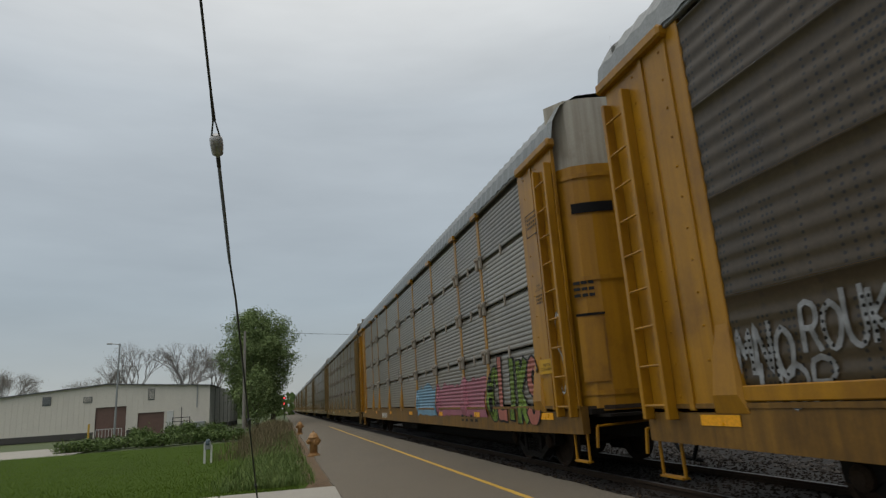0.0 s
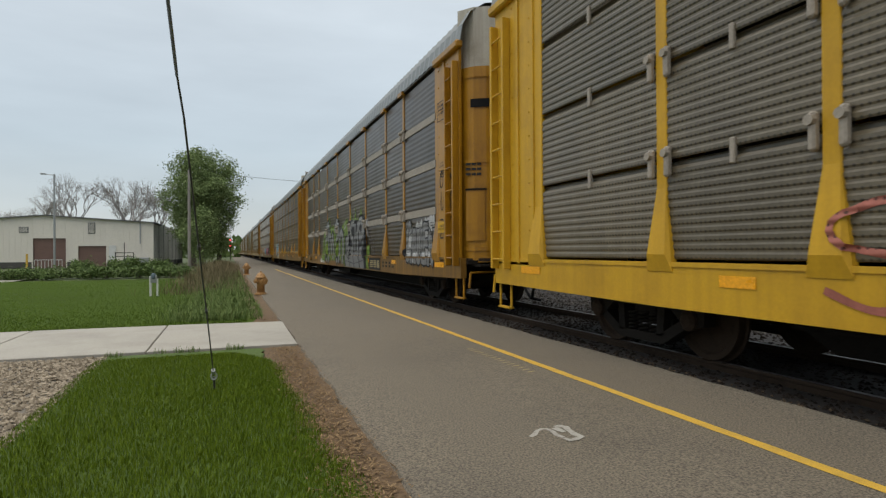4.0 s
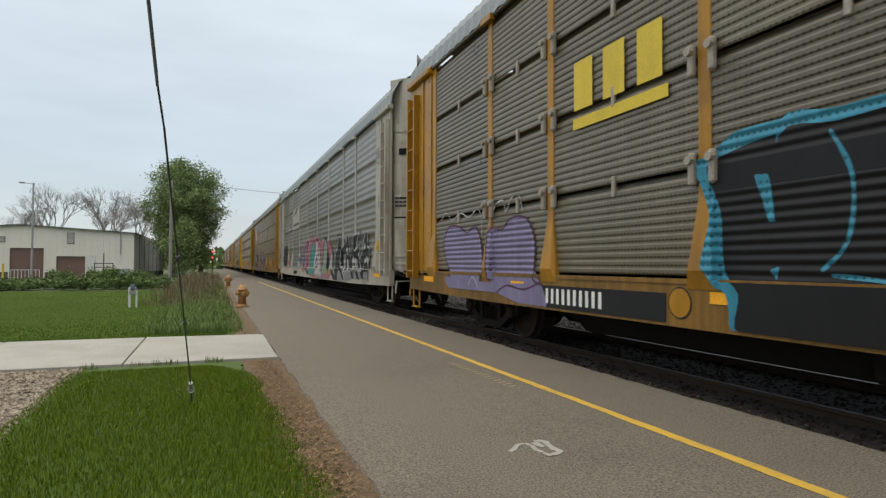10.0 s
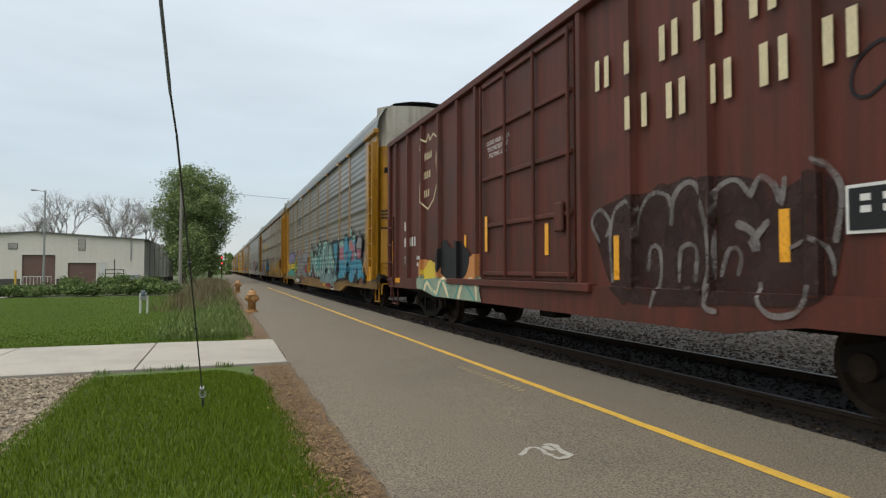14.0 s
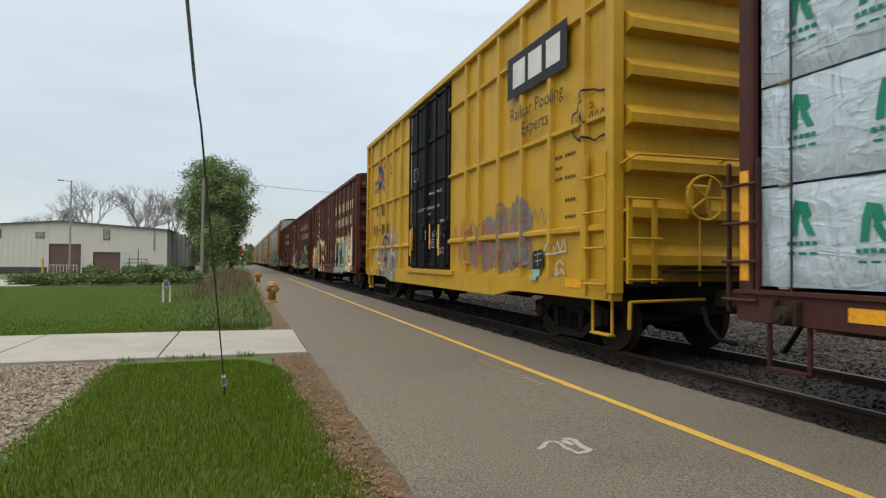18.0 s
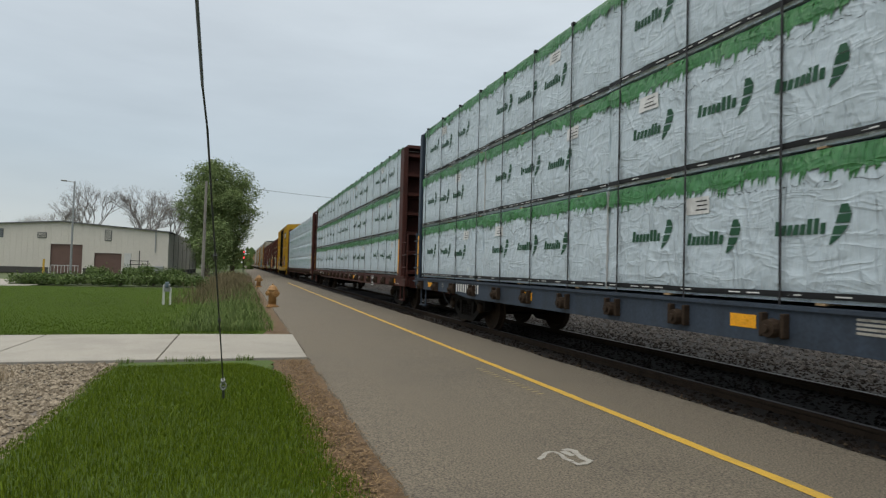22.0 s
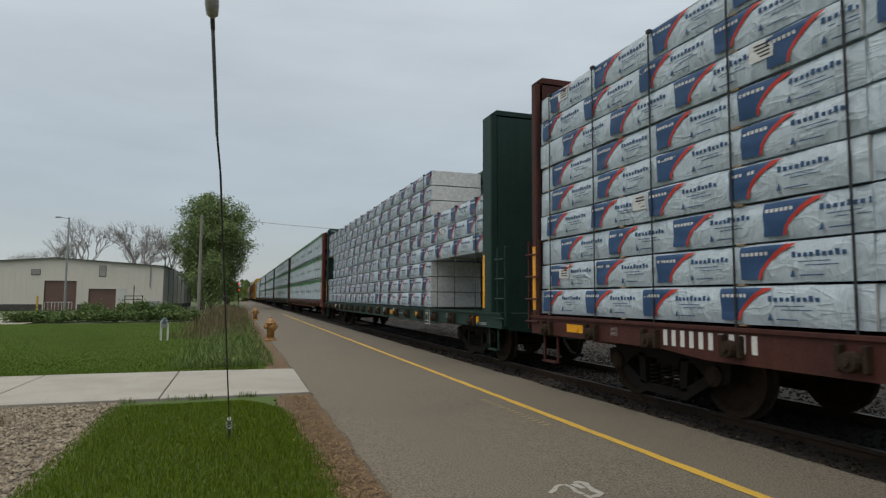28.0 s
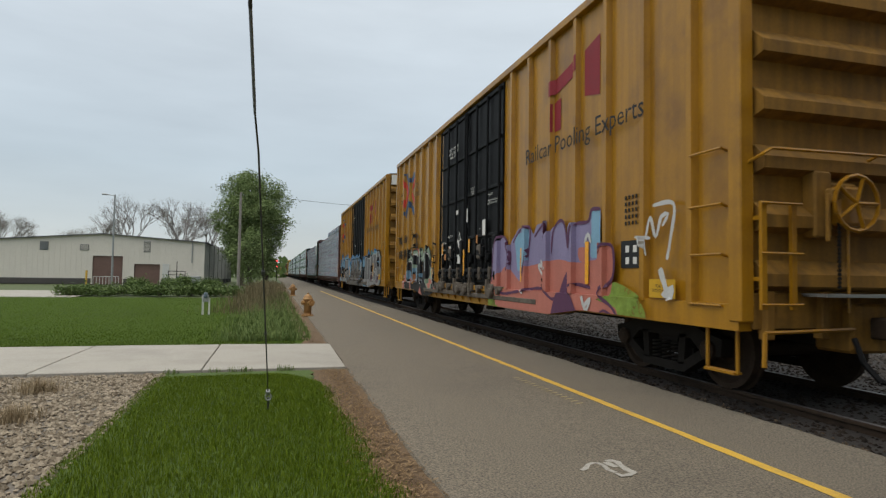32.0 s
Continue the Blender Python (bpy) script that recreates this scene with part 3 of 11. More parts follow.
def text_mesh(words, size, name="lettering", align="CENTER"):
    """Flat lettering in Blender's own font, as a mesh in its x, y plane."""
    cu = bpy.data.curves.new(name, "FONT")
    cu.body, cu.size, cu.align_x, cu.align_y, cu.resolution_u = words, size, align, "CENTER", 2
    ob = new(name, cu)
    me = bpy.data.meshes.new_from_object(ob)
    bpy.data.objects.remove(ob)
    return me


def lettering(words, size, mat, parent, y, z, x, bold=0.0, label=""):
    """Lettering on the side of a car that faces the path; reads along -y."""
    me = text_mesh(words, size)
    me.materials.clear()
    me.materials.append(mat)
    ob = part("lettering", me, mat, parent, label)
    ob.matrix_local = Matrix(((0, 0, -1, x), (-1, 0, 0, y), (0, 1, 0, z), (0, 0, 0, 1)))
    return ob


rng = random.Random(7)


# ---------------------------------------------------------------- ground
XC, RAIL = 5.9, 0.03          # track centre line, top of rail
def sheet(name, x0, x1, y0, y1, z, mat, nx=1, ny=1, rough=0.0, label="", cat="ground", seed=0):
    g, r = Geo(), random.Random(seed)
    v = [(x0 + (x1 - x0) * i / nx, y0 + (y1 - y0) * j / ny, z + (r.uniform(-rough, rough) if 0 < i < nx and 0 < j < ny else 0))
         for j in range(ny + 1) for i in range(nx + 1)]
    f = [(j * (nx + 1) + i, j * (nx + 1) + i + 1, (j + 1) * (nx + 1) + i + 1, (j + 1) * (nx + 1) + i) for j in range(ny) for i in range(nx)]
    g.add(v, f)
    return tagged(part(name, g, mat), label, cat, kind="structure")


sheet("ground", -1500, 1500, -600, 2500, -0.10, M["field"], 8, 8, label="green and brown open ground out to the horizon")


def ragged_sheet(name, xl, xr, y0, y1, z, step, wl, wr, mat, label, seed, lean=0.0):
    """A long sheet whose two long edges wander."""
    g, r, v = Geo(), random.Random(seed), []
    n = int((y1 - y0) / step)
    for j in range(n + 1):
        y = y0 + (y1 - y0) * j / n
        v += [(xl + r.uniform(-wl, wl), y, z), (xr + lean * y + r.uniform(-wr, wr), y, z)]
    g.add(v, [(2 * j, 2 * j + 1, 2 * j + 3, 2 * j + 2) for j in range(n)])
    return tagged(part(name, g, mat), label, "ground", kind="structure")


# the path: a slab with a slightly broken edge
def asphalt_path():
    g, r, v = Geo(), random.Random(3), []
    n = 620
    for j in range(n + 1):
        y = -30 + 0.25 * j if j < 400 else 70 + (j - 400) * 1.6
        a, b = 0.915 + r.uniform(-0.022, 0.022), 4.38 + r.uniform(-0.035, 0.02)
        v += [(a - 0.05, y, -0.09), (a, y, 0.0), (2.6, y, 0.012), (b, y, 0.0), (b + 0.04, y, -0.09)]
    f = [(5 * j + i, 5 * j + i + 1, 5 * j + i + 6, 5 * j + i + 5) for j in range(n) for i in range(4)]
    g.add(v, f)
    return tagged(part("path", g, M["asphalt"]), "worn grey asphalt walking path beside the railway track", "path", kind="structure")


asphalt_path()


def crown(x):
    return 0.012 * (1 - abs(x - 2.6) / 1.72)


def yellow_line():
    g, r, v = Geo(), random.Random(4), []
    n = 240
    for j in range(n + 1):
        y = -12 + 58 * j / n
        a, b = 3.195 + r.uniform(-0.006, 0.006), 3.292 + r.uniform(-0.006, 0.006)
        v += [(a, y, crown(a) + 0.004), (b, y, crown(b) + 0.004)]
    g.add(v, [(2 * j, 2 * j + 1, 2 * j + 3, 2 * j + 2) for j in range(n)])
    tagged(part("yellow_line", g, M["line"]), "worn yellow safety line painted along the asphalt path", "road marking")
    H = tagged(new("faded_hatching"), "faded yellow hatch marks on the asphalt", "road marking")
    for k in range(15):
        y = 5.72 + k * 0.115
        x = 2.98 - 0.045 * k / 14
        g = Geo()
        g.add([(x - 0.05, y, crown(x) + 0.004), (x + 0.05, y + 0.03, crown(x) + 0.004), (x + 0.05, y + 0.062, crown(x) + 0.004), (x - 0.05, y + 0.032, crown(x) + 0.004)], [(0, 1, 2, 3)])
        part("hatch_mark", g, M["worn_yellow"], H)


yellow_line()


def ribbon(g, pts, widths, z, slot=0):
    """A flat band along points on the ground."""
    P = [Vector((x, y, 0)) for x, y in pts]
    v = []
    for i, p in enumerate(P):
        d = (P[min(i + 1, len(P) - 1)] - P[max(i - 1, 0)]).normalized()
        n = Vector((-d.y, d.x, 0)) * widths[i] / 2
        v += [(p.x + n.x, p.y + n.y, z), (p.x - n.x, p.y - n.y, z)]
    g.add(v, [(2 * i, 2 * i + 1, 2 * i + 3, 2 * i + 2) for i in range(len(P) - 1)], slot)


def walker_stencil():
    g = Geo()
    ribbon(g, [(1.930, 3.757), (1.979, 3.793), (2.041, 3.868), (2.090, 3.894), (2.124, 3.882), (2.135, 3.821), (2.118, 3.730), (2.136, 3.670)], [0.03, 0.04, 0.03, 0.03, 0.03, 0.035, 0.04, 0.04], 0.0115)
    ribbon(g, [(2.201, 3.898), (2.249, 3.910), (2.269, 3.874), (2.253, 3.793), (2.242, 3.699), (2.258, 3.627)], [0.05, 0.06, 0.06, 0.04, 0.06, 0.05], 0.0125)
    ribbon(g, [(2.181, 3.880), (2.190, 3.830), (2.200, 3.767)], [0.05, 0.06, 0.04], 0.0135)
    ribbon(g, [(2.127, 3.650), (2.135, 3.590), (2.189, 3.599), (2.250, 3.627)], [0.03, 0.05, 0.05, 0.03], 0.0145)
    tagged(part("worn_ground_stencil", g, M["worn_white"]), "worn white stencil mark on the asphalt", "road marking")


walker_stencil()

# concrete walk: one slab after the other, with open joints
def concrete_walk():
    base = tagged(part("walkway", Geo().box(-40, 0.90, 8.66, 11.95, -0.09, -0.035), M["soil"]), "pale concrete walkway that joins the path", "walkway", kind="structure")
    x, first = 0.90, True
    k = 0
    while x > -30:
        w = 1.92 if first else 2.03
        g = Geo()
        r = 0.03
        far = 11.55 if first else 11.95
        sh = -0.0
        xr, xl = x, x - w + 0.018
        # each slab is a low prism with slightly dropped edges
        yl, yn = 11.6 + 0.11 * min(1, (0.9 - xl) / 2), 8.68
        yr = 11.55 + 0.11 * min(1, (0.9 - xr) / 2)
        top = [(xl, yn), (xr - (0.0 if not first else 0.01), yn), (xr + (0.02 if first else 0), yr), (xl, yl)]
        cx, cy = sum(p[0] for p in top) / 4, sum(p[1] for p in top) / 4
        ins = [(cx + (a - cx) * 0.992, cy + (b - cy) * 0.995) for a, b in top]
        z = 0.012 + (k % 3) * 0.002
        v = [(a, b, -0.08) for a, b in top] + [(a, b, z - 0.006) for a, b in top] + [(a, b, z) for a, b in ins]
        f = [(8, 9, 10, 11)] + [((i + 1) % 4 + 4 * s, i + 4 * s, i + 4 * s + 4, (i + 1) % 4 + 4 * s + 4)[::-1] for s in (0, 1) for i in range(4)]
        g.add(v, f)
        part("slab", g, M["concrete"], base)
        x -= w
        first = False
        k += 1


concrete_walk()
ragged_sheet("dirt_verge", 0.40, 0.93, -14, 8.66, -0.02, 0.3, 0.05, 0.01, M["soil"], "bare earth and wood chips beside the path", 5)
ragged_sheet("dirt_verge_far", 0.30, 0.93, 11.6, 75, -0.022, 0.5, 0.12, 0.01, M["soil"], "bare earth beside the path", 6)
ragged_sheet("lawn_patch", -1.47, 0.78, -14, 8.6, -0.012, 0.12, 0.05, 0.09, M["turf"], "green lawn patch between gravel and path", 8, lean=-0.045)
ragged_sheet("lawn", -40, 0.42, 11.7, 33.0, -0.016, 0.8, 0.1, 0.12, M["turf_far"], "green mown lawn beyond the walkway", 9)
ragged_sheet("gravel_bed", -14, -1.44, -14, 8.66, -0.025, 0.3, 0.1, 0.06, M["gravel_bed"], "bed of pale gravel beside the lawn", 10)
sheet("driveway", -60, -9.6, 30.0, 44.0, -0.03, M["concrete"], label="pale concrete yard in front of the building", cat="driveway")

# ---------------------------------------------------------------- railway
sheet("ballast", 4.30, 30.0, -60, 900, -0.105 + 0.03, M["ballast_bed"], 4, 60, 0.01, "stone ballast under and beyond the track, darkened in colour for the shade below the train", seed=2)


def rail(x):
    g = Geo()
    prof = [(-0.07, -0.16), (0.07, -0.16), (0.07, -0.145), (0.012, -0.125), (0.012, -0.045), (0.036, -0.035), (0.036, -0.004), (0.028, 0.0),
            (-0.028, 0.0), (-0.036, -0.004), (-0.036, -0.035), (-0.012, -0.045), (-0.012, -0.125), (-0.07, -0.145)]
    g.prism([(x + a, RAIL + b) for a, b in prof], -60, 900, "y")
    ob = tagged(part("rail", g, M["rust"]), "rusty steel rail with a polished head", "rail", "rails of the track")
    part("railhead", Geo().box(x - 0.026, x + 0.026, -60, 900, RAIL - 0.003, RAIL + 0.002), M["tread"], ob, "polished running surface")


rail(XC - 0.755)
rail(XC + 0.755)


def sleepers():
    g = Geo().box(-1.3, 1.3, -0.11, 0.11, -0.16, 0.0, ch=0.012)
    me = g.mesh("sleeper", M["tie"])
    bed = tagged(new("track_bed"), "row of dark wooden sleepers bedded in the ballast", "sleepers", kind="structure")
    r = random.Random(12)
    for k in range(90):
        ob = part("sleeper", me, None, bed, at=(XC + r.uniform(-0.03, 0.03), -3 + k * 0.54, RAIL - 0.15 + r.uniform(-0.008, 0.004)))
        ob.rotation_euler[2] = r.uniform(-0.015, 0.015)
    g = Geo()
    for k in range(500):
        y = 45.6 + k * 0.54
        g.box(XC - 1.3, XC + 1.3, y - 0.11, y + 0.11, RAIL - 0.31, RAIL - 0.15)
    tagged(part("far_sleepers", g, M["tie"], bed), kind="stuff")


sleepers()


def stones(name, n, area, size, z, mat, label, seed, cat, near=None):
    """Loose stones, each a small lump with a squashed, uneven shape."""
    r = random.Random(seed)
    V, F = [], []
    base = [Vector(p).normalized() for p in ((1, 0, 0), (-1, 0, 0), (0, 1, 0), (0, -1, 0), (0, 0, 1), (0, 0, -1))]
    tri = [(0, 2, 4), (2, 1, 4), (1, 3, 4), (3, 0, 4), (2, 0, 5), (1, 2, 5), (3, 1, 5), (0, 3, 5)]
    for k in range(n):
        x = r.uniform(area[0], area[1])
        u = r.random()
        y = area[2] + (area[3] - area[2]) * (u ** (near or 1.0))
        s = size * r.uniform(0.55, 1.35)
        a = r.uniform(0, 6.28)
        c, si = math.cos(a), math.sin(a)
        o = len(V)
        for b in base:
            d = s * r.uniform(0.65, 1.15)
            bx, by, bz = b.x * d, b.y * d * 0.8, b.z * d * 0.62
            V.append((x + bx * c - by * si, y + bx * si + by * c, z + bz + r.uniform(0, size * 0.4)))
        F += [(o + i, o + j, o + l) for i, j, l in tri]
    me = bpy.data.meshes.new(name)
    me.from_pydata(V, [], F)
    me.materials.append(mat)
    ob = new(name, me)
    return tagged(ob, label, cat, kind="stuff")


stones("gravel", 36000, (-4.8, -1.42, -3.0, 8.6), 0.026, -0.02, M["pebble"], "pale rounded gravel stones", 21, "gravel")
stones("ballast_stones", 20000, (4.40, 8.2, -4, 26), 0.036, -0.085, M["stone"], "crushed stone ballast with the shade under the train put into its colour", 22, "ballast", 1.4)
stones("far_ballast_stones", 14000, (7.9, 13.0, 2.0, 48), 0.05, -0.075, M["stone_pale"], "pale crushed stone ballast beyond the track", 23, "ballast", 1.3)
stones("edge_debris", 500, (4.36, 4.75, 1.5, 20), 0.018, -0.065, M["soil_crumb"], "leaf litter and grit along the edge of the path", 26, "debris")


def chips():
    """Wood chips and straw on the bare verge."""
    r = random.Random(24)
    V, F = [], []
    for k in range(11500):
        y = 1.6 + 7.0 * r.random() ** 1.2 if k < 7000 else 11.8 + 22 * r.random() ** 1.5 if k < 9000 else r.uniform(-5.0, 1.7)
        x = min(0.93, max(0.36, r.gauss(0.70, 0.12)))
        l, w, a = r.uniform(0.006, 0.024), r.uniform(0.002, 0.006), r.uniform(0, 3.14)
        c, s, z = math.cos(a), math.sin(a), r.uniform(-0.012, 0.004)
        t = r.uniform(-0.4, 0.4) * l
        o = len(V)
        V += [(x - c * l - s * w, y - s * l + c * w, z - t), (x - c * l + s * w, y - s * l - c * w, z - t), (x + c * l + s * w, y + s * l - c * w, z + t), (x + c * l - s * w, y + s * l + c * w, z + t)]
        F.append((o, o + 1, o + 2, o + 3))
    me = bpy.data.meshes.new("wood_chips")
    me.from_pydata(V, [], F)
    me.materials.append(M["chips"])
    tagged(new("wood_chips", me), "wood chips and straw on the bare verge", "debris", kind="stuff")


chips()


def blades(name, n, place, hmin, hmax, width, mat, label, seed, cat="grass", lean=0.5):
    """Grass: every blade is a bent, pointed strip. place(r) gives x, y and a scale."""
    r = random.Random(seed)
    V, F = [], []
    for k in range(n):
        x, y, sc = place(r)
        h, a = r.uniform(hmin, hmax) * sc, r.uniform(0, 6.283)
        c, s = math.cos(a), math.sin(a)
        w = width * r.uniform(0.7, 1.3)
        b = r.uniform(0.1, lean) * h
        o = len(V)
        z = -0.015
        V += [(x - s * w, y + c * w, z), (x + s * w, y - c * w, z), (x + c * b * 0.35 - s * w * 0.8, y + s * b * 0.35 + c * w * 0.8, z + h * 0.6),
              (x + c * b * 0.35 + s * w * 0.8, y + s * b * 0.35 - c * w * 0.8, z + h * 0.6), (x + c * b, y + s * b, z + h)]
        F += [(o, o + 1, o + 3, o + 2), (o + 2, o + 3, o + 4)]
    me = bpy.data.meshes.new(name)
    me.from_pydata(V, [], F)
    me.materials.append(mat)
    return tagged(new(name, me), label, cat, kind="stuff")


def lawn_near(r):
    y = 1.3 + 7.0 * r.random() ** 1.25 if r.random() < 0.8 else r.uniform(-5.0, 1.4)
    x = r.uniform(-1.5, 0.80)
    bare = 0.82 - 0.045 * max(1.0, y) + 0.07 * noise.noise((0.3, y * 1.1, 5)) + 0.05 * noise.noise((0.7, y * 4.0, 2)) - 0.35 * max(0.0, y - 7.2) ** 2
    if x > bare + 0.05 * r.gauss(0, 1):
        x = bare - abs(r.gauss(0, 0.4))
    edge = min(x + 1.52, bare + 0.05 - x, 8.36 - y)
    return x, y, 0.55 + 0.45 * min(1.0, max(0.0, edge) / 0.3) + 0.25 * max(0, noise.noise((x * 1.3, y * 1.3, 0)))


def lawn_far(r):
    y = 11.75 + 22 * r.random() ** 1.5
    return r.uniform(-2.0 - 0.42 * y, 0.36 + 0.08 * math.sin(y)), y, 0.8 + 0.5 * max(0, noise.noise((y * 0.4, 3, 1)))


blades("lawn_grass", 165000, lawn_near, 0.022, 0.056, 0.0019, M["grass"], "fresh green lawn grass", 31, lean=0.6)
blades("lawn_grass_far", 80000, lawn_far, 0.015, 0.035, 0.0045, M["grass_far"], "green mown grass beyond the walkway", 32, lean=0.6)


def tufts(r):
    c = r.choice(((-0.84, 8.58), (-0.62, 8.6), (0.10, 8.60), (-0.45, 8.58), (-1.35, 8.5), (0.02, 8.6)))
    return c[0] + r.gauss(0, 0.05), c[1] + r.gauss(0, 0.03), 1.0


blades("walk_weeds", 200, tufts, 0.04, 0.10, 0.0035, M["weeds"], "small weeds in the edge of the walkway", 33, "weeds")


def long_tufts(r):
    c = r.choice(((-1.15, 3.3), (-1.05, 3.1), (-0.9, 2.9), (-1.25, 3.7)))
    return c[0] + r.gauss(0, 0.07), c[1] + r.gauss(0, 0.07), 1.0


blades("grass_tuft", 240, long_tufts, 0.10, 0.2, 0.003, M["grass"], "longer tufts of grass at the lawn edge", 34, "grass", 0.7)


def dry_tufts(r):
    c = r.choice(((-2.55, 7.55), (-2.30, 6.15)))
    return c[0] + r.gauss(0, 0.10), c[1] + r.gauss(0, 0.09), 1.0


blades("dry_grass_clump", 900, dry_tufts, 0.06, 0.17, 0.003, M["tan"], "dry tan clumps of ornamental grass in the gravel", 35, "grass", 0.9)


def verge_weeds(r):
    y = 12.3 + 30 * r.random() ** 1.3
    return min(0.6, r.gauss(-0.25, 0.45)), y, 0.6 + 0.5 * r.random()


blades("verge_weeds", 22000, verge_weeds, 0.06, 0.24, 0.006, M["weeds"], "tall green weeds along the verge of the path", 36, "weeds", 0.8)


def brown_brush(r):
    y = 20 + 46 * r.random() ** 0.9
    return min(0.7, r.gauss(-0.75, 0.6)), y, (0.35 + 0.5 * r.random()) * (0.5 + 0.5 * min(1, (y - 18) / 20))


blades("dry_brush", 11000, brown_brush, 0.25, 1.0, 0.008, M["dry"], "thicket of dry brown stalks beside the path", 37, "brush", 0.6)


# ---------------------------------------------------------------- hydrants, marker, guy wire, signal
def hydrant(x, y, turn):
    h = thing("fire_hydrant", "rusty yellow fire hydrant beside the path", "hydrant", "hydrants along the path", at=(x, y, -0.01))
    h.rotation_euler[2] = turn
    part("base_flange", Geo().lathe([(0.19, 0), (0.19, 0.035), (0.13, 0.045), (0.12, 0.09)], 18), M["brass"], h, smooth=False)
    part("barrel", Geo().lathe([(0.118, 0.045), (0.118, 0.40), (0.128, 0.42), (0.128, 0.50)], 18), M["brass"], h, smooth=True)
    part("bonnet", Geo().lathe([(0.165, 0.50), (0.165, 0.535), (0.14, 0.55), (0.125, 0.60), (0.085, 0.65), (0.035, 0.668)], 18), M["brass"], h, smooth=True)
    part("operating_nut", Geo().lathe([(0.03, 0.66), (0.028, 0.715)], 5), M["brass"], h)
    for s in (-1, 1):
        part("hose_nozzle", Geo().lathe([(0.06, 0.10 * s), (0.06, 0.155 * s), (0.072, 0.157 * s), (0.072, 0.20 * s), (0.03, 0.205 * s), (0.025, 0.235 * s)], 12, "x", (0, 0, 0.42)), M["brass"], h, "capped side nozzle")
    part("pumper_nozzle", Geo().lathe([(0.08, -0.10), (0.08, -0.16), (0.095, -0.162), (0.095, -0.215), (0.03, -0.22), (0.028, -0.25)], 14, "y", (0, 0, 0.40)), M["brass"], h, "large capped pumper nozzle")
    for k in range(8):
        a = k * math.pi / 4
        part("bolt", Geo().lathe([(0.014, 0.035), (0.014, 0.06)], 6, at=(0.158 * math.cos(a), 0.158 * math.sin(a), 0)), M["brass"], h)


hydrant(0.92, 19.35, 0.5)
hydrant(0.95, 36.0, 0.2)


def marker_post():
    m = thing("utility_marker", "white utility marker post with a dark cap in the lawn", "marker post", at=(-2.2, 20.1, -0.02))
    part("post", Geo().box(-0.03, 0.03, -0.03, 0.03, 0, 0.60, ch=0.008), M["plastic"], m)
    part("post", Geo().box(0.16, 0.21, -0.03, 0.03, 0, 0.52, ch=0.008), M["plastic"], m)
    part("cap", Geo().lathe([(0.07, 0.52), (0.075, 0.56), (0.07, 0.64), (0.04, 0.69)], 10, at=(0.08, 0, 0)), M["blue_cap"], m, "dark rounded cap", smooth=True)
    part("box", Geo().box(0.0, 0.17, -0.05, 0.05, 0.40, 0.62, ch=0.012), M["galv"], m)


marker_post()
def wire_at(y):
    """A point of the guy wire, which rises from its anchor over the path towards a pole behind."""
    d = 6.06 - y
    bend = 0.010 * min(1.0, max(0.0, (3.32 - y) / 0.22))
    return Vector((-0.14 - 0.027 * d - bend + 0.004, y, 0.13 + 0.665 * d))


def guy_wire():
    w = thing("guy_wire", "dark steel guy wire with a grey insulator, anchored in the lawn", "guy wire")
    up = (wire_at(0) - wire_at(6)).normalized()
    part("strand", Geo().tube(wire_at(6.03), wire_at(3.32), 0.0056, n=6).tube(wire_at(3.32), wire_at(3.08), 0.0052, n=6), M["cable"], w)
    part("sleeve", Geo().tube(wire_at(3.10), wire_at(3.03), 0.0065, 0.0078, n=8).tube(wire_at(3.03), wire_at(2.57), 0.0078, n=8), M["sleeve"], w, "blue-grey plastic sleeve")
    part("strand", Geo().tube(wire_at(2.40), wire_at(-7.0), 0.0052, n=6), M["cable"], w)
    part("anchor_rod", Geo().tube((-0.13, 6.20, -0.15), wire_at(6.06), 0.011, n=8), M["cable"], w)
    g = Geo()
    for k in range(10):
        a0, a1 = k * 0.628, (k + 1) * 0.628
        c = wire_at(6.05)
        g.tube(c + Vector((math.cos(a0) * 0.026, 0, math.sin(a0) * 0.032)), c + Vector((math.cos(a1) * 0.026, 0, math.sin(a1) * 0.032)), 0.008, n=6)
    part("anchor_eye", g, M["galv"], w)
    part("clamp", Geo().tube(wire_at(5.98), wire_at(5.93), 0.019, n=8), M["galv"], w)
    for y, r, l in ((5.0, 0.011, 0.02), (4.28, 0.012, 0.025)):
        part("clip", Geo().tube(wire_at(y) - up * l, wire_at(y) + up * l, r, n=8), M["cable"], w)
    q = up.to_track_quat("Z", "Y").to_matrix().to_4x4()
    o = part("insulator", Geo().lathe([(0.014, -0.055), (0.024, -0.045), (0.028, 0.0), (0.027, 0.03), (0.016, 0.045)], 14), M["porcelain"], w, "grey strain insulator", smooth=True)
    o.matrix_local = Matrix.Translation(wire_at(2.515)) @ q
    g = Geo()
    for e in (-1, 1):
        g.tube(wire_at(2.52) + Vector((0.024 * e, 0, 0)), wire_at(2.40), 0.0035, n=6)
    part("loop", g, M["cable"], w)
    part("thimble", Geo().tube(wire_at(2.61), wire_at(2.55), 0.009, n=8), M["cable"], w)
    part("grip", Geo().tube(wire_at(2.42), wire_at(2.30), 0.008, 0.005, n=8), M["cable"], w)


guy_wire()


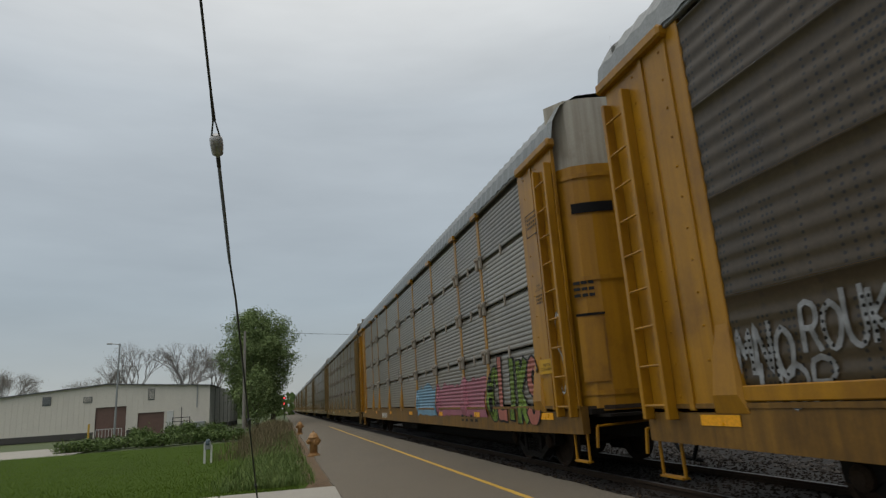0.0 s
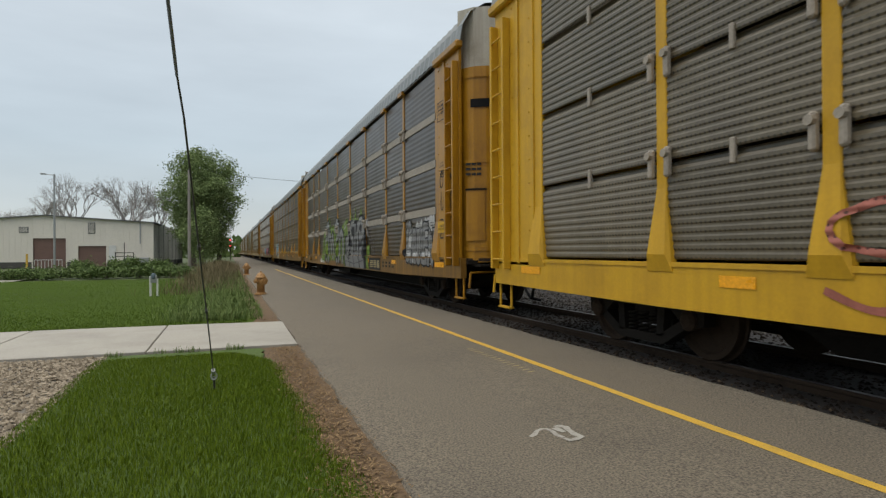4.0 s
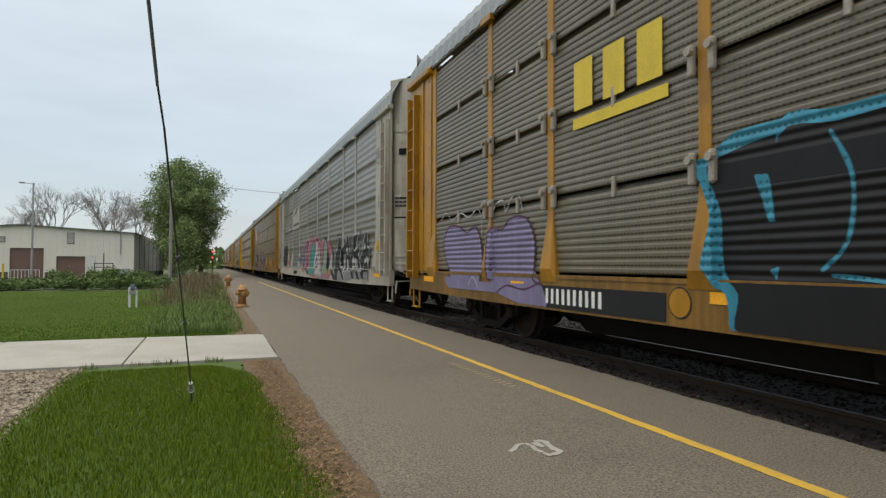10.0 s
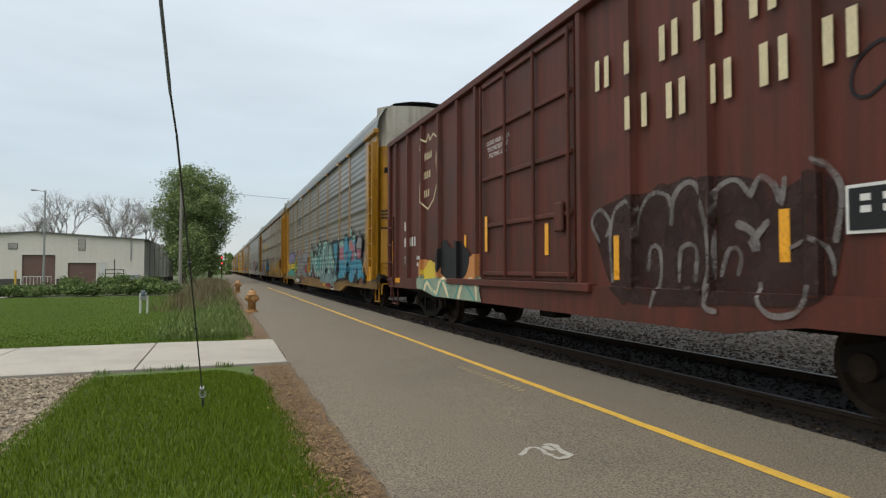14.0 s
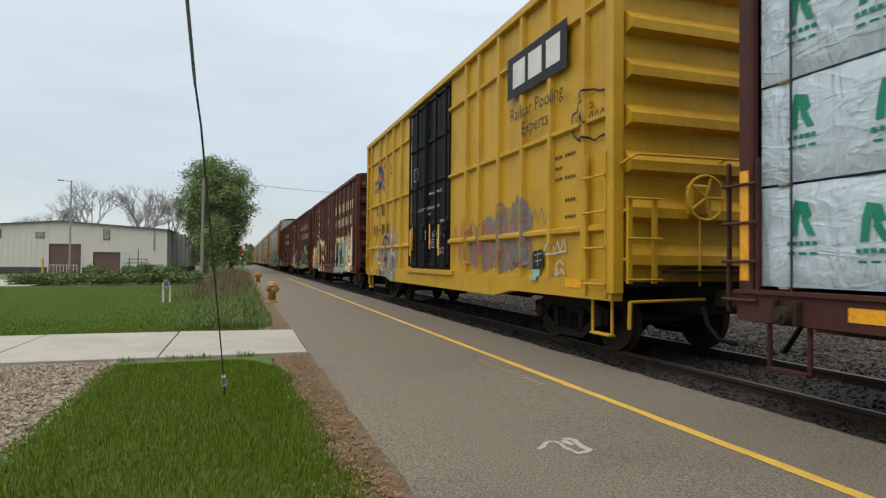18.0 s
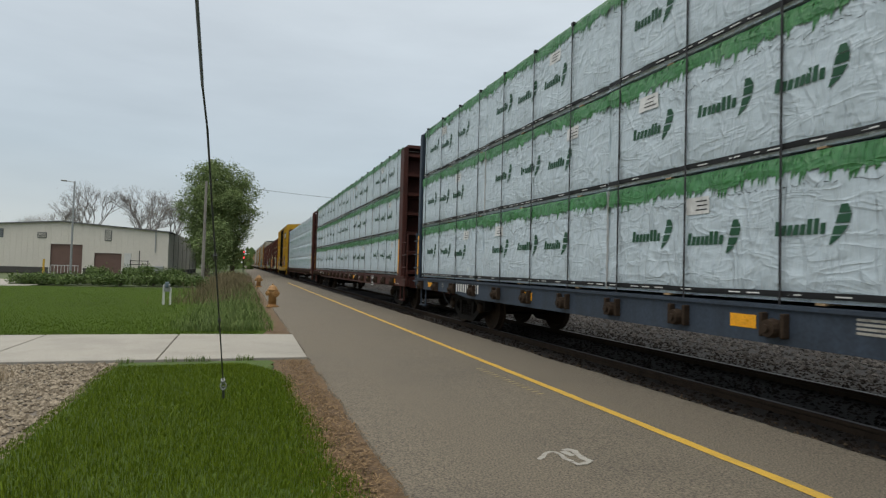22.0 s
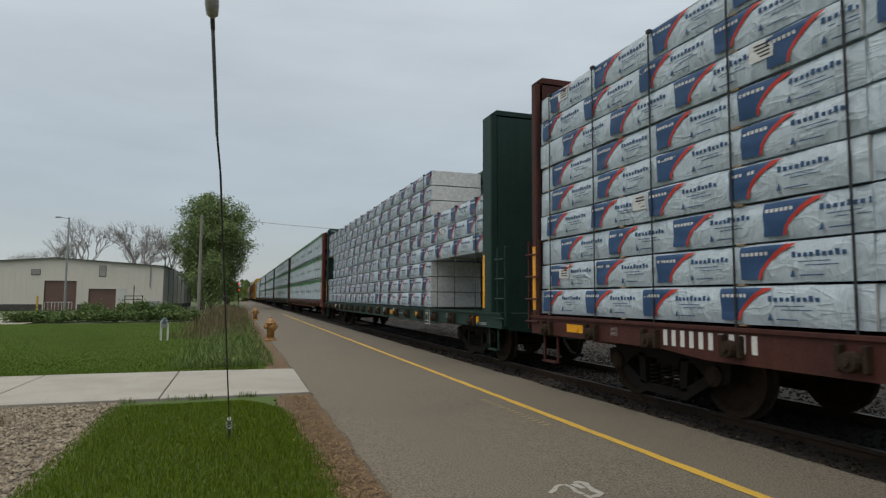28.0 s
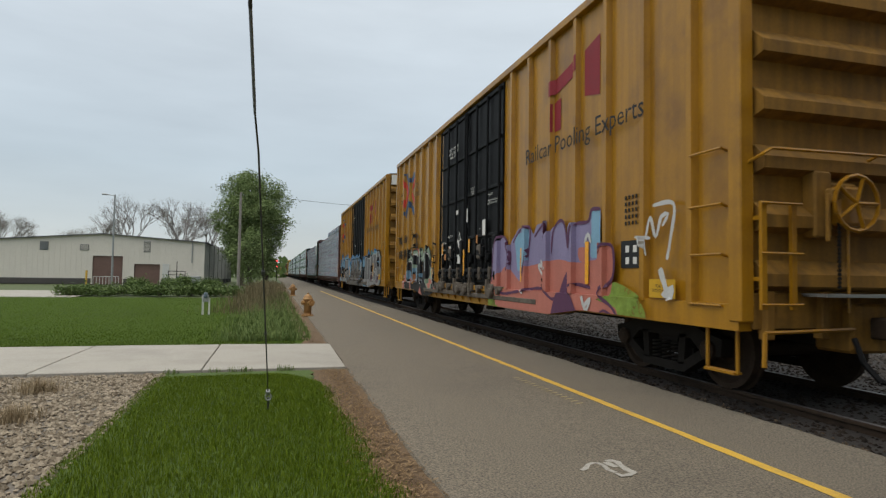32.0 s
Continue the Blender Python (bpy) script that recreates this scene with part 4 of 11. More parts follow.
def signal():
    s = thing("railway_signal", "distant railway signal mast with two red lights", "signal", at=(0.30, 108, -0.05))
    part("mast", Geo().tube((0, 0, 0), (0, 0, 4.0), 0.06, n=8), M["steel"], s)
    for z in (2.35, 3.35):
        h = part("signal_head", Geo().lathe([(0.26, 0.0), (0.26, 0.06)], 16, "y", (0, -0.15, z)), M["black"], s)
        part("lens", Geo().lathe([(0.14, 0.0), (0.14, 0.04)], 14, "y", (0, -0.42, z)), M["signal_red"], h, "glowing red lens")
        part("visor", Geo().lathe([(0.18, -0.35), (0.19, -0.15)], 14, "y", (0, 0.0, z)), M["black"], h)


signal()


def light_pole(x, y, h, arm, name, label, r=0.10, mat="pole_wood"):
    p = thing(name, label, "pole", at=(x, y, -0.05))
    part("shaft", Geo().tube((0, 0, 0), (0, 0, h), r, r * 0.65, n=10), M[mat], p)
    if arm:
        part("arm", Geo().tube((0, 0, h - 0.1), (arm, 0, h), 0.035, n=6), M[mat], p)
        part("lamp_head", Geo().box(arm - 0.35, arm + 0.1, -0.14, 0.14, h - 0.06, h + 0.06, ch=0.03), M["galv"], p)


light_pole(-14.2, 61.0, 8.2, -0.7, "lamp_post", "slim grey lamp post in front of the building", 0.10, "galv")
light_pole(-2.35, 42.0, 6.6, 0, "utility_pole", "weathered wooden utility pole at the edge of the trees", 0.11)


def overhead_cable():
    g = Geo()
    pts = []
    for k in range(25):
        u = k / 24
        pts.append((-3 + 26 * u, 78, 10.9 - 1.0 * u - 2.4 * u * (1 - u) * 0.6))
    for a, b in zip(pts, pts[1:]):
        g.tube(a, b, 0.022, n=5, cap=False)
    tagged(part("overhead_cable", g, M["cable"]), "thin dark overhead cable crossing above the track", "cable")
    light_pole(23.0, 78.0, 10.2, 0, "utility_pole", "wooden utility pole that carries the overhead cable", 0.13)
    light_pole(-3.0, 78.0, 11.2, 0, "utility_pole", "wooden utility pole that carries the overhead cable among the trees", 0.13)


overhead_cable()


# ---------------------------------------------------------------- building
def building():
    Y = 64.7
    XL, XR, XP = -27.2, -6.85, -15.9
    zl, zr, zp = 3.85, 4.20, 4.78
    B = thing("warehouse", "long low cream warehouse with brown roller doors and a shallow gable", "building", at=(0, 0, -0.05))
    doors = [(-16.75, -14.15, 2.72), (-13.15, -10.85, 2.0)]
    # front wall in vertical strips of siding around the doors
    def top(x):
        return zl + (zp - zl) * (x - XL) / (XP - XL) if x < XP else zp + (zr - zp) * (x - XP) / (XR - XP)
    cuts = sorted({XL, XR, XP, *[d[0] for d in doors], *[d[1] for d in doors]})
    for a, b in zip(cuts, cuts[1:]):
        z0 = 0.55
        for d in doors:
            if d[0] - 1e-6 < a < d[1] - 1e-6:
                z0 = d[2]
        n = max(1, int((b - a) / 0.45))
        wall = part("front_wall", Geo().prism([(a, z0), (b, z0), (b, top(b)), (a, top(a))], Y + 0.02, Y + 0.22, "y"), M["siding"], B)
        for k in range(n):
            u, w = a + (b - a) * k / n, a + (b - a) * (k + 1) / n - 0.03
            part("siding_sheet", Geo().prism([(u, z0), (w, z0), (w, top(w)), (u, top(u))], Y, Y + 0.12, "y"), M["siding"], wall)
        if z0 == 0.55:
            part("plinth", Geo().box(a, b, Y - 0.02, Y + 0.2, 0, 0.55), M["plinth"], B)
    for a, b, h in doors:
        n = int(h / 0.28)
        d = part("roller_door", Geo().box(a, b, Y + 0.13, Y + 0.2, 0, h), M["door_brown"], B, "brown sectional roller door")
        for k in range(n):
            part("door_section", Geo().box(a, b, Y + 0.10, Y + 0.16, h * k / n, h * (k + 1) / n - 0.025), M["door_brown"], d)
        g = Geo()
        g.box(a - 0.1, a, Y - 0.04, Y + 0.1, 0, h + 0.1)
        g.box(b, b + 0.1, Y - 0.04, Y + 0.1, 0, h + 0.1)
        g.box(a, b, Y - 0.04, Y + 0.1, h, h + 0.1)
        part("door_frame", g, M["siding"], d)
    for a, b, z0, z1, m in ((-21.2, -20.5, 3.15, 3.95, "galv"), (-12.35, -11.75, 3.15, 4.2, "siding"), (-17.85, -17.1, 3.2, 3.75, "siding")):
        v = part("wall_vent", Geo().box(a, b, Y - 0.05, Y + 0.02, z0, z1, ch=0.02), M["roof_dark"], B, "louvred wall vent")
        g = Geo()
        k = z0 + 0.08
        while k < z1 - 0.06:
            g.box(a + 0.05, b - 0.05, Y - 0.085, Y - 0.045, k, k + 0.04)
            k += 0.09
        part("louvre", g, M[m], v)
    dr = part("entry_door", Geo().box(-10.62, -10.02, Y - 0.06, Y + 0.03, 0.0, 2.05, ch=0.02), M["plastic"], B, "white steel entry door")
    part("door_handle", Geo().box(-10.12, -10.08, Y - 0.1, Y - 0.06, 0.95, 1.05), M["steel"], dr)
    g = Geo()
    for z in (1.0, 1.35):
        g.tube((-9.9, Y - 1.2, z), (-8.4, Y - 1.2, z), 0.035, n=6)
    for x in (-9.9, -9.15, -8.4):
        g.tube((x, Y - 1.2, 0), (x, Y - 1.2, 2.3 if x == -9.15 else 1.4), 0.035, n=6)
    part("stair_rail", g, M["steel"], B)
    for x in (-9.3, -8.1):
        part("air_unit", Geo().box(x, x + 1.0, Y - 0.7, Y - 0.05, 0, 0.9, ch=0.04), M["galv"], B, "grey air-conditioning unit")
    for x in (-17.0,):
        part("bollard", Geo().tube((x, Y - 0.9, 0), (x, Y - 0.9, 1.3), 0.09, n=10), M["line"], B, "yellow bollard")
    g = Geo()
    for k in range(9):
        g.tube((-16.4 + k * 0.27, Y - 1.0, 0), (-16.4 + k * 0.27, Y - 1.0, 0.75), 0.025, n=6)
    g.tube((-16.4, Y - 1.0, 0.75), (-14.24, Y - 1.0, 0.75), 0.03, n=6)
    part("low_rail", g, M["plastic"], B)
    part("downpipe", Geo().box(-8.0, -7.9, Y - 0.1, Y, 2.2, 4.2), M["galv"], B)
    # side wall: grey sheets between posts
    n = 7
    for k in range(n):
        y0, y1 = Y + 0.25 + 22 * k / n, Y + 0.25 + 22 * (k + 1) / n - 0.06
        x0, x1 = XR + 1.1 * k / n, XR + 1.1 * (k + 1) / n
        for j in range(8):
            ya, yb = y0 + (y1 - y0) * j / 8, y0 + (y1 - y0) * (j + 1) / 8 - 0.06
            xa, xb = x0 + (x1 - x0) * j / 8, x0 + (x1 - x0) * (j + 1) / 8
            part("side_panel", Geo().prism([(ya, 0.5), (yb, 0.5), (yb, zr - 0.05), (ya, zr - 0.05)], xa - 0.2, xb + 0.02, "x"), M["side_grey"], B)
        part("side_post", Geo().box(x1 - 0.2, x1 + 0.06, y1 - 0.06, y1 + 0.14, 0, zr), M["roof_dark"], B)
        part("side_plinth", Geo().box(x0 - 0.2, x0 + 0.03, y0, y1, 0, 0.5), M["plinth"], B)
    part("rear_wall", Geo().prism([(XL, 0), (XR + 1.1, 0), (XR + 1.1, zr - 0.1), (XP, zp - 0.1), (XL, zl - 0.1)], Y + 22.3, Y + 22.5, "y"), M["siding"], B)
    part("side_wall_far", Geo().box(XL, XL + 0.2, Y + 0.25, Y + 22.3, 0, zl - 0.1), M["siding"], B)
    for (xa, za), (xb, zb) in (((XL - 0.25, zl - 0.04), (XP, zp)), ((XP, zp), (XR + 0.3, zr - 0.02))):
        part("roof", Geo().prism([(xa, za), (xb, zb), (xb, zb + 0.09), (xa, za + 0.09)], Y - 0.25, Y + 22.8, "y"), M["roof_dark"], B)
    part("corner_trim", Geo().box(XR - 0.12, XR + 0.04, Y - 0.03, Y + 0.2, 0.55, zr - 0.02), M["siding"], B)


building()


# ---------------------------------------------------------------- trees and shrubs
def branches(g, p, d, length, rad, depth, r, tips, spread=0.55, kids=3, keep=0.72):
    q = p + d * length
    bend = Vector((r.uniform(-1, 1), r.uniform(-1, 1), r.uniform(-0.3, 0.6))) * length * 0.12
    mid = (p + q) / 2 + bend
    n = 7 if depth > 2 else 4
    g.tube(p, mid, rad, rad * 0.85, n=n, cap=False)
    g.tube(mid, q, rad * 0.85, rad * 0.66, n=n, cap=False)
    if depth == 0:
        tips.append(q)
        return
    if depth <= 2:
        tips.append(mid)
    for k in range(kids):
        e = (d + Vector((r.uniform(-1, 1), r.uniform(-1, 1), r.uniform(-0.35, 0.75))) * spread).normalized()
        branches(g, q if k else mid.lerp(q, 0.8), e, length * keep * r.uniform(0.8, 1.15), rad * 0.62, depth - 1, r, tips, spread, kids, keep)


def leaves(name, tips, n, spread, size, mat, parent, r, floor=0.2, smooth=False):
    V, F = [], []
    for k in range(n):
        t = r.choice(tips)
        p = t + Vector((r.gauss(0, spread), r.gauss(0, spread), r.gauss(0, spread * 0.8)))
        if p.z < floor:
            p.z = floor + r.random() * 0.3
        u = Vector((r.uniform(-1, 1), r.uniform(-1, 1), r.uniform(-0.6, 0.6))).normalized()
        w = u.cross(Vector((r.uniform(-1, 1), r.uniform(-1, 1), r.uniform(-1, 1)))).normalized()
        s = size * r.uniform(0.6, 1.3)
        o = len(V)
        V += [tuple(p - u * s), tuple(p + w * s * 0.5), tuple(p + u * s), tuple(p - w * s * 0.5)]
        F.append((o, o + 1, o + 2, o + 3))
    me = bpy.data.meshes.new(name)
    me.from_pydata(V, [], F)
    me.materials.append(mat)
    return part(name, me, None, parent)


def leafy_tree(x, y, h, seed, label, n=9000, size=0.16, crown=(2.0, 0.5), wide=0.6, depth=4):
    """crown: its half width and the height, as a share of h, at which it is widest."""
    r = random.Random(seed)
    T = thing("tree", label, "tree", "trees beside the track", at=(x, y, -0.08))
    g, tips = Geo(), []
    branches(g, Vector((0, 0, 0)), Vector((0.03, 0, 1)), h * 0.27, h * 0.024, depth, r, tips, wide, 3, 0.72)
    part("trunk", g, M["bark"], T)
    cw, ck = crown
    for k in range(150):
        a, t = r.uniform(0, 6.283), r.uniform(0.12, 1.0)
        # clumps sit near the outline of an uneven oval
        w = cw * math.sin(math.pi * min(1.0, max(0.04, (t - 0.02) ** (math.log(0.5) / math.log(ck))))) ** 0.7
        d = w * r.uniform(0.35, 1.0) * (1 + 0.22 * noise.noise((math.cos(a) * 1.6 + seed, math.sin(a) * 1.6, t * 4)))
        tips.append(Vector((math.cos(a) * d, math.sin(a) * d, h * t * r.uniform(0.96, 1.04))))
    leaves("crown", tips, n, 0.40, size, M["leaf"], T, r)
    return T


leafy_tree(-3.3, 67.0, 11.5, 41, "tall green spring tree with a full uneven crown", 44000, 0.105, (3.1, 0.66), 0.7)
leafy_tree(-1.0, 69.0, 11.3, 42, "tall green spring tree leaning towards the track", 38000, 0.105, (2.7, 0.70), 0.65)
leafy_tree(-4.4, 88.5, 15.0, 43, "tall green spring tree standing further back behind the warehouse", 16000, 0.13, (3.2, 0.6), 0.6)
leafy_tree(-2.2, 60.0, 5.2, 44, "young green tree at the edge of the brush", 5000, 0.11, (1.3, 0.5))
leafy_tree(-3.2, 84.0, 9.5, 45, "green spring tree further along the track", 6000, 0.18, (2.2, 0.5))


def bare_tree(x, y, h, seed):
    r = random.Random(seed)
    T = thing("bare_tree", "bare grey tree with fine twigs and first buds behind the warehouse", "tree", "bare trees behind the warehouse", at=(x, y, -0.08))
    g, tips = Geo(), []
    branches(g, Vector((0, 0, 0)), Vector((0, 0, 1)), h * 0.25, h * 0.015, 6, r, tips, 0.60, 3, 0.76)
    part("trunk", g, M["grey_bark"], T)
    leaves("twig_crown", tips, 1800, 0.25, 0.05, M["dry"], T, r)


for k, (x, y, h) in enumerate(((-19.5, 92, 10.9), (-12.3, 90, 12.1), (-9.4, 95, 11.2), (-15.2, 100, 10.5), (-24.5, 98, 9.0), (-34.5, 92, 8.8), (-38.5, 98, 9.5), (-28.8, 104, 8.4))):
    bare_tree(x, y, h * 1.12, 60 + k)


def shrub(x, y, w, h, seed, n=700):
    r = random.Random(seed)
    S = thing("shrub", "low green clipped shrub in front of the warehouse", "shrub", "shrubs in front of the warehouse", at=(x, y, -0.05))
    g, tips = Geo(), []
    for k in range(9):
        a = r.uniform(0, 6.28)
        e = Vector((math.cos(a) * w * r.uniform(0.2, 0.8), math.sin(a) * w * 0.5, h * r.uniform(0.4, 0.95)))
        g.tube((0, 0, 0), e, 0.02, 0.008, n=4)
        tips += [e, e * 0.7, e * 0.85]
    part("stem", g, M["bark"], S)
    leaves("foliage", tips, n, w * 0.22, 0.075, M["shrub"], S, r, 0.03)


for k in range(22):
    rr = random.Random(90 + k)
    x = -10.2 + k * 0.37 + rr.uniform(-0.2, 0.2)
    shrub(x, 36.5 + rr.uniform(-1.0, 1.8), 0.55 + rr.random() * 0.3, 0.34 + rr.random() * 0.2, 90 + k)
for k, (x, y, h) in enumerate(((-8.9, 46, 0.72), (-7.4, 47, 0.85), (-5.9, 44, 0.95), (-6.6, 45, 0.62), (-10.6, 52, 0.7), (-5.1, 45.5, 0.65), (-4.2, 44, 0.8))):
    shrub(x, y, 0.75, h, 130 + k, 1100)


def far_woods():
    r = random.Random(77)
    V, F = [], []
    for k in range(9000):
        x = r.uniform(-260, 3.0) if k < 6000 else r.uniform(9, 200)
        y = 170 + abs(x) * 0.3 + r.uniform(-15, 25) if k < 6000 else 150 + r.uniform(0, 60)
        h = 5.0 + 2.5 * noise.noise((x * 0.06, 0.3, 0)) + (1.5 if x < -25 else 0)
        z = h * r.random() ** 0.7
        s = r.uniform(0.4, 1.1)
        a = r.uniform(0, 3.14)
        o = len(V)
        V += [(x - math.cos(a) * s, y - math.sin(a) * s, z), (x, y, z + s * 0.9), (x + math.cos(a) * s, y + math.sin(a) * s, z), (x, y, z - s * 0.8)]
        F.append((o, o + 1, o + 2, o + 3))
    me = bpy.data.meshes.new("far_woods")
    me.from_pydata(V, [], F)
    me.materials.append(M["shrub"])
    tagged(new("far_woods", me), "low line of distant woods", "woods", kind="stuff")


far_woods()


# ---------------------------------------------------------------- running gear
CACHE = {}


def shared(key, make):
    if key not in CACHE:
        CACHE[key] = make()
    return CACHE[key]


WHEELS = []     # wheelset, its place in the bogie, and its car


def bogie(parent, y):
    def frame_mesh():
        g = Geo()
        for s in (-1, 1):
            a, b = sorted((s * 1.06, s * 0.90))
            g.prism([(-1.08, 0.40), (-0.80, 0.36), (-0.55, 0.56), (0.55, 0.56), (0.80, 0.36), (1.08, 0.40), (1.10, 0.60), (0.80, 0.66), (0.48, 0.76), (-0.48, 0.76), (-0.80, 0.66), (-1.10, 0.60)], a, b, "x")
            g.prism([(-0.82, 0.36), (-0.42, 0.13), (0.42, 0.13), (0.82, 0.36), (0.72, 0.44), (0.36, 0.24), (-0.36, 0.24), (-0.72, 0.44)], a, b, "x")
            for e in (-1, 1):
                g.prism([(0.30 * e, 0.22), (0.42 * e, 0.22), (0.46 * e, 0.60), (0.33 * e, 0.60)], a, b, "x")
        g.box(-0.98, 0.98, -0.2, 0.2, 0.44, 0.72)
        for e in (-1, 1):
            g.box(-0.95, 0.95, 0.42 * e - 0.05, 0.42 * e + 0.05, 0.30, 0.42)
        return g.mesh("bogie", M["steel"])

    def spring_mesh():
        g, n, k = Geo(), 44, 5
        V = []
        for i in range(n + 1):
            a = i * 2 * math.pi / 9
            c = Vector((math.cos(a) * 0.07, math.sin(a) * 0.07, 0.24 + 0.24 * i / n))
            out = Vector((math.cos(a), math.sin(a), 0))
            for j in range(k):
                b = j * 2 * math.pi / k
                V.append(tuple(c + out * math.cos(b) * 0.017 + Vector((0, 0, math.sin(b) * 0.017))))
        g.add(V, [(i * k + j, i * k + (j + 1) % k, (i + 1) * k + (j + 1) % k, (i + 1) * k + j) for i in range(n) for j in range(k)])
        return g.mesh("spring", M["steel"], True)

    def wheel_mesh():
        g = Geo()
        g.tube((-0.98, 0, 0), (0.98, 0, 0), 0.08, n=10)
        for s in (-1, 1):
            g.lathe([(0.10, 0.70 * s), (0.16, 0.72 * s), (0.36, 0.735 * s), (0.40, 0.70 * s), (0.485, 0.69 * s), (0.485, 0.715 * s), (0.457, 0.73 * s), (0.452, 0.82 * s), (0.39, 0.82 * s), (0.36, 0.775 * s), (0.17, 0.79 * s), (0.12, 0.82 * s)], 28, "x")
            g.lathe([(0.12, 1.02 * s), (0.12, 1.10 * s), (0.07, 1.13 * s)], 10, "x")
            for k in range(3):
                a = k * 2.094
                g.lathe([(0.016, 1.10 * s), (0.016, 1.125 * s)], 6, "x", (0, 0.085 * math.cos(a), 0.085 * math.sin(a)))
        return g.mesh("wheelset", M["rust"])

    b = part("bogie", shared("bogie", frame_mesh), None, parent, at=(0, y, 0))
    for s in (-1, 1):
        for q in (-0.2, 0.0, 0.2):
            part("spring", shared("spring", spring_mesh), None, b, at=(0.98 * s, q, 0))
    for e in (-1, 1):
        w = part("wheelset", shared("wheelset", wheel_mesh), None, b, at=(0, 0.88 * e, 0.457))
        WHEELS.append((w, (0, 0.88 * e, 0.457), parent, y + 0.88 * e))
    return b


def coupler(parent, y, s):
    def make():
        g = Geo()
        g.box(-0.10, 0.10, -0.35, 0.35, 0.70, 0.92, ch=0.02)
        g.box(-0.17, 0.17, 0.30, 0.52, 0.66, 0.96, ch=0.04)
        return g.mesh("coupler", M["rust"])
    c = part("coupler", shared("coupler", make), None, parent, at=(0, y, 0))
    if s < 0:
        c.rotation_euler[2] = math.pi

    def hose():
        g = Geo()
        pts = [(-0.45, 0, 0.72), (-0.48, 0.12, 0.5), (-0.44, 0.26, 0.34), (-0.30, 0.42, 0.30)]
        for a, b in zip(pts, pts[1:]):
            g.tube(a, b, 0.028, n=7)
        return g.mesh("air_hose", M["black"])
    h = part("air_hose", shared("air_hose", hose), None, parent, at=(0, y, 0))
    if s < 0:
        h.rotation_euler[2] = math.pi
        h.scale = (-1, 1, 1)


def stirrup(parent, y, mat, z0=0.30, z1=0.80, w=0.42, x=-1.48):
    def make():
        g = Geo()
        for e in (-1, 1):
            g.tube((0, e * w / 2, z1), (0, e * w / 2, z0), 0.022, n=6)
        g.tube((0, -w / 2, z0), (0, w / 2, z0), 0.022, n=6)
        g.box(-0.05, 0.05, -w / 2, w / 2, z0 - 0.012, z0 + 0.012)
        return g.mesh("stirrup_step", mat)
    part("stirrup_step", shared(("stirrup", mat.name, z0, z1, w), make), None, parent, at=(x, y, 0))


def ladder(parent, y, z0, z1, mat, x=-1.60, w=0.50, stile=0.05, steps=9, deep=0.09):
    """Two stiles and rungs, as separate parts of the ladder."""
    def stiles():
        g = Geo()
        for e in (-1, 1):
            g.box(-deep, 0.0, e * w / 2 - stile / 2, e * w / 2 + stile / 2, z0, z1, ch=0.008)
        return g.mesh("ladder", mat)
    lad = part("ladder", shared(("stile", mat.name, z0, z1, w, stile, deep), stiles), None, parent, at=(x, y, 0))
    rung = shared(("rung", mat.name, w), lambda: Geo().tube((-0.055, -w / 2 - 0.03, 0), (-0.055, w / 2 + 0.03, 0), 0.016, n=7).mesh("rung", mat))
    for k in range(steps):
        part("rung", rung, None, lad, at=(-deep * 0.4, 0, z0 + (z1 - z0) * (k + 0.35) / steps))
    return lad


def quads(parent, name, rects, mat, x, label=""):
    """Flat marks on the near side of a car: (y, z, width, height), as thin plates."""
    g = Geo()
    for y, z, w, h in rects:
        g.box(x - 0.004, x, y - w / 2, y + w / 2, z - h / 2, z + h / 2)
    return part(name, g, mat, parent, label)


def bars(parent, y, z, n, w, h, mat, x, rows=1, gap=1.35):
    """A block of writing that is shown as plain bars; it starts at y and runs towards -y."""
    bw = round(w * 0.62, 4)
    me = shared(("bar", bw, h, mat.name), lambda: Geo().box(-0.004, 0, -bw / 2, bw / 2, -h / 2, h / 2).mesh("number_bar", mat))
    for k in range(rows):
        for i in range(n):
            part("number_bar", me, None, parent, at=(x, y - (i + 0.5) * w * gap, z - k * h * 1.7))


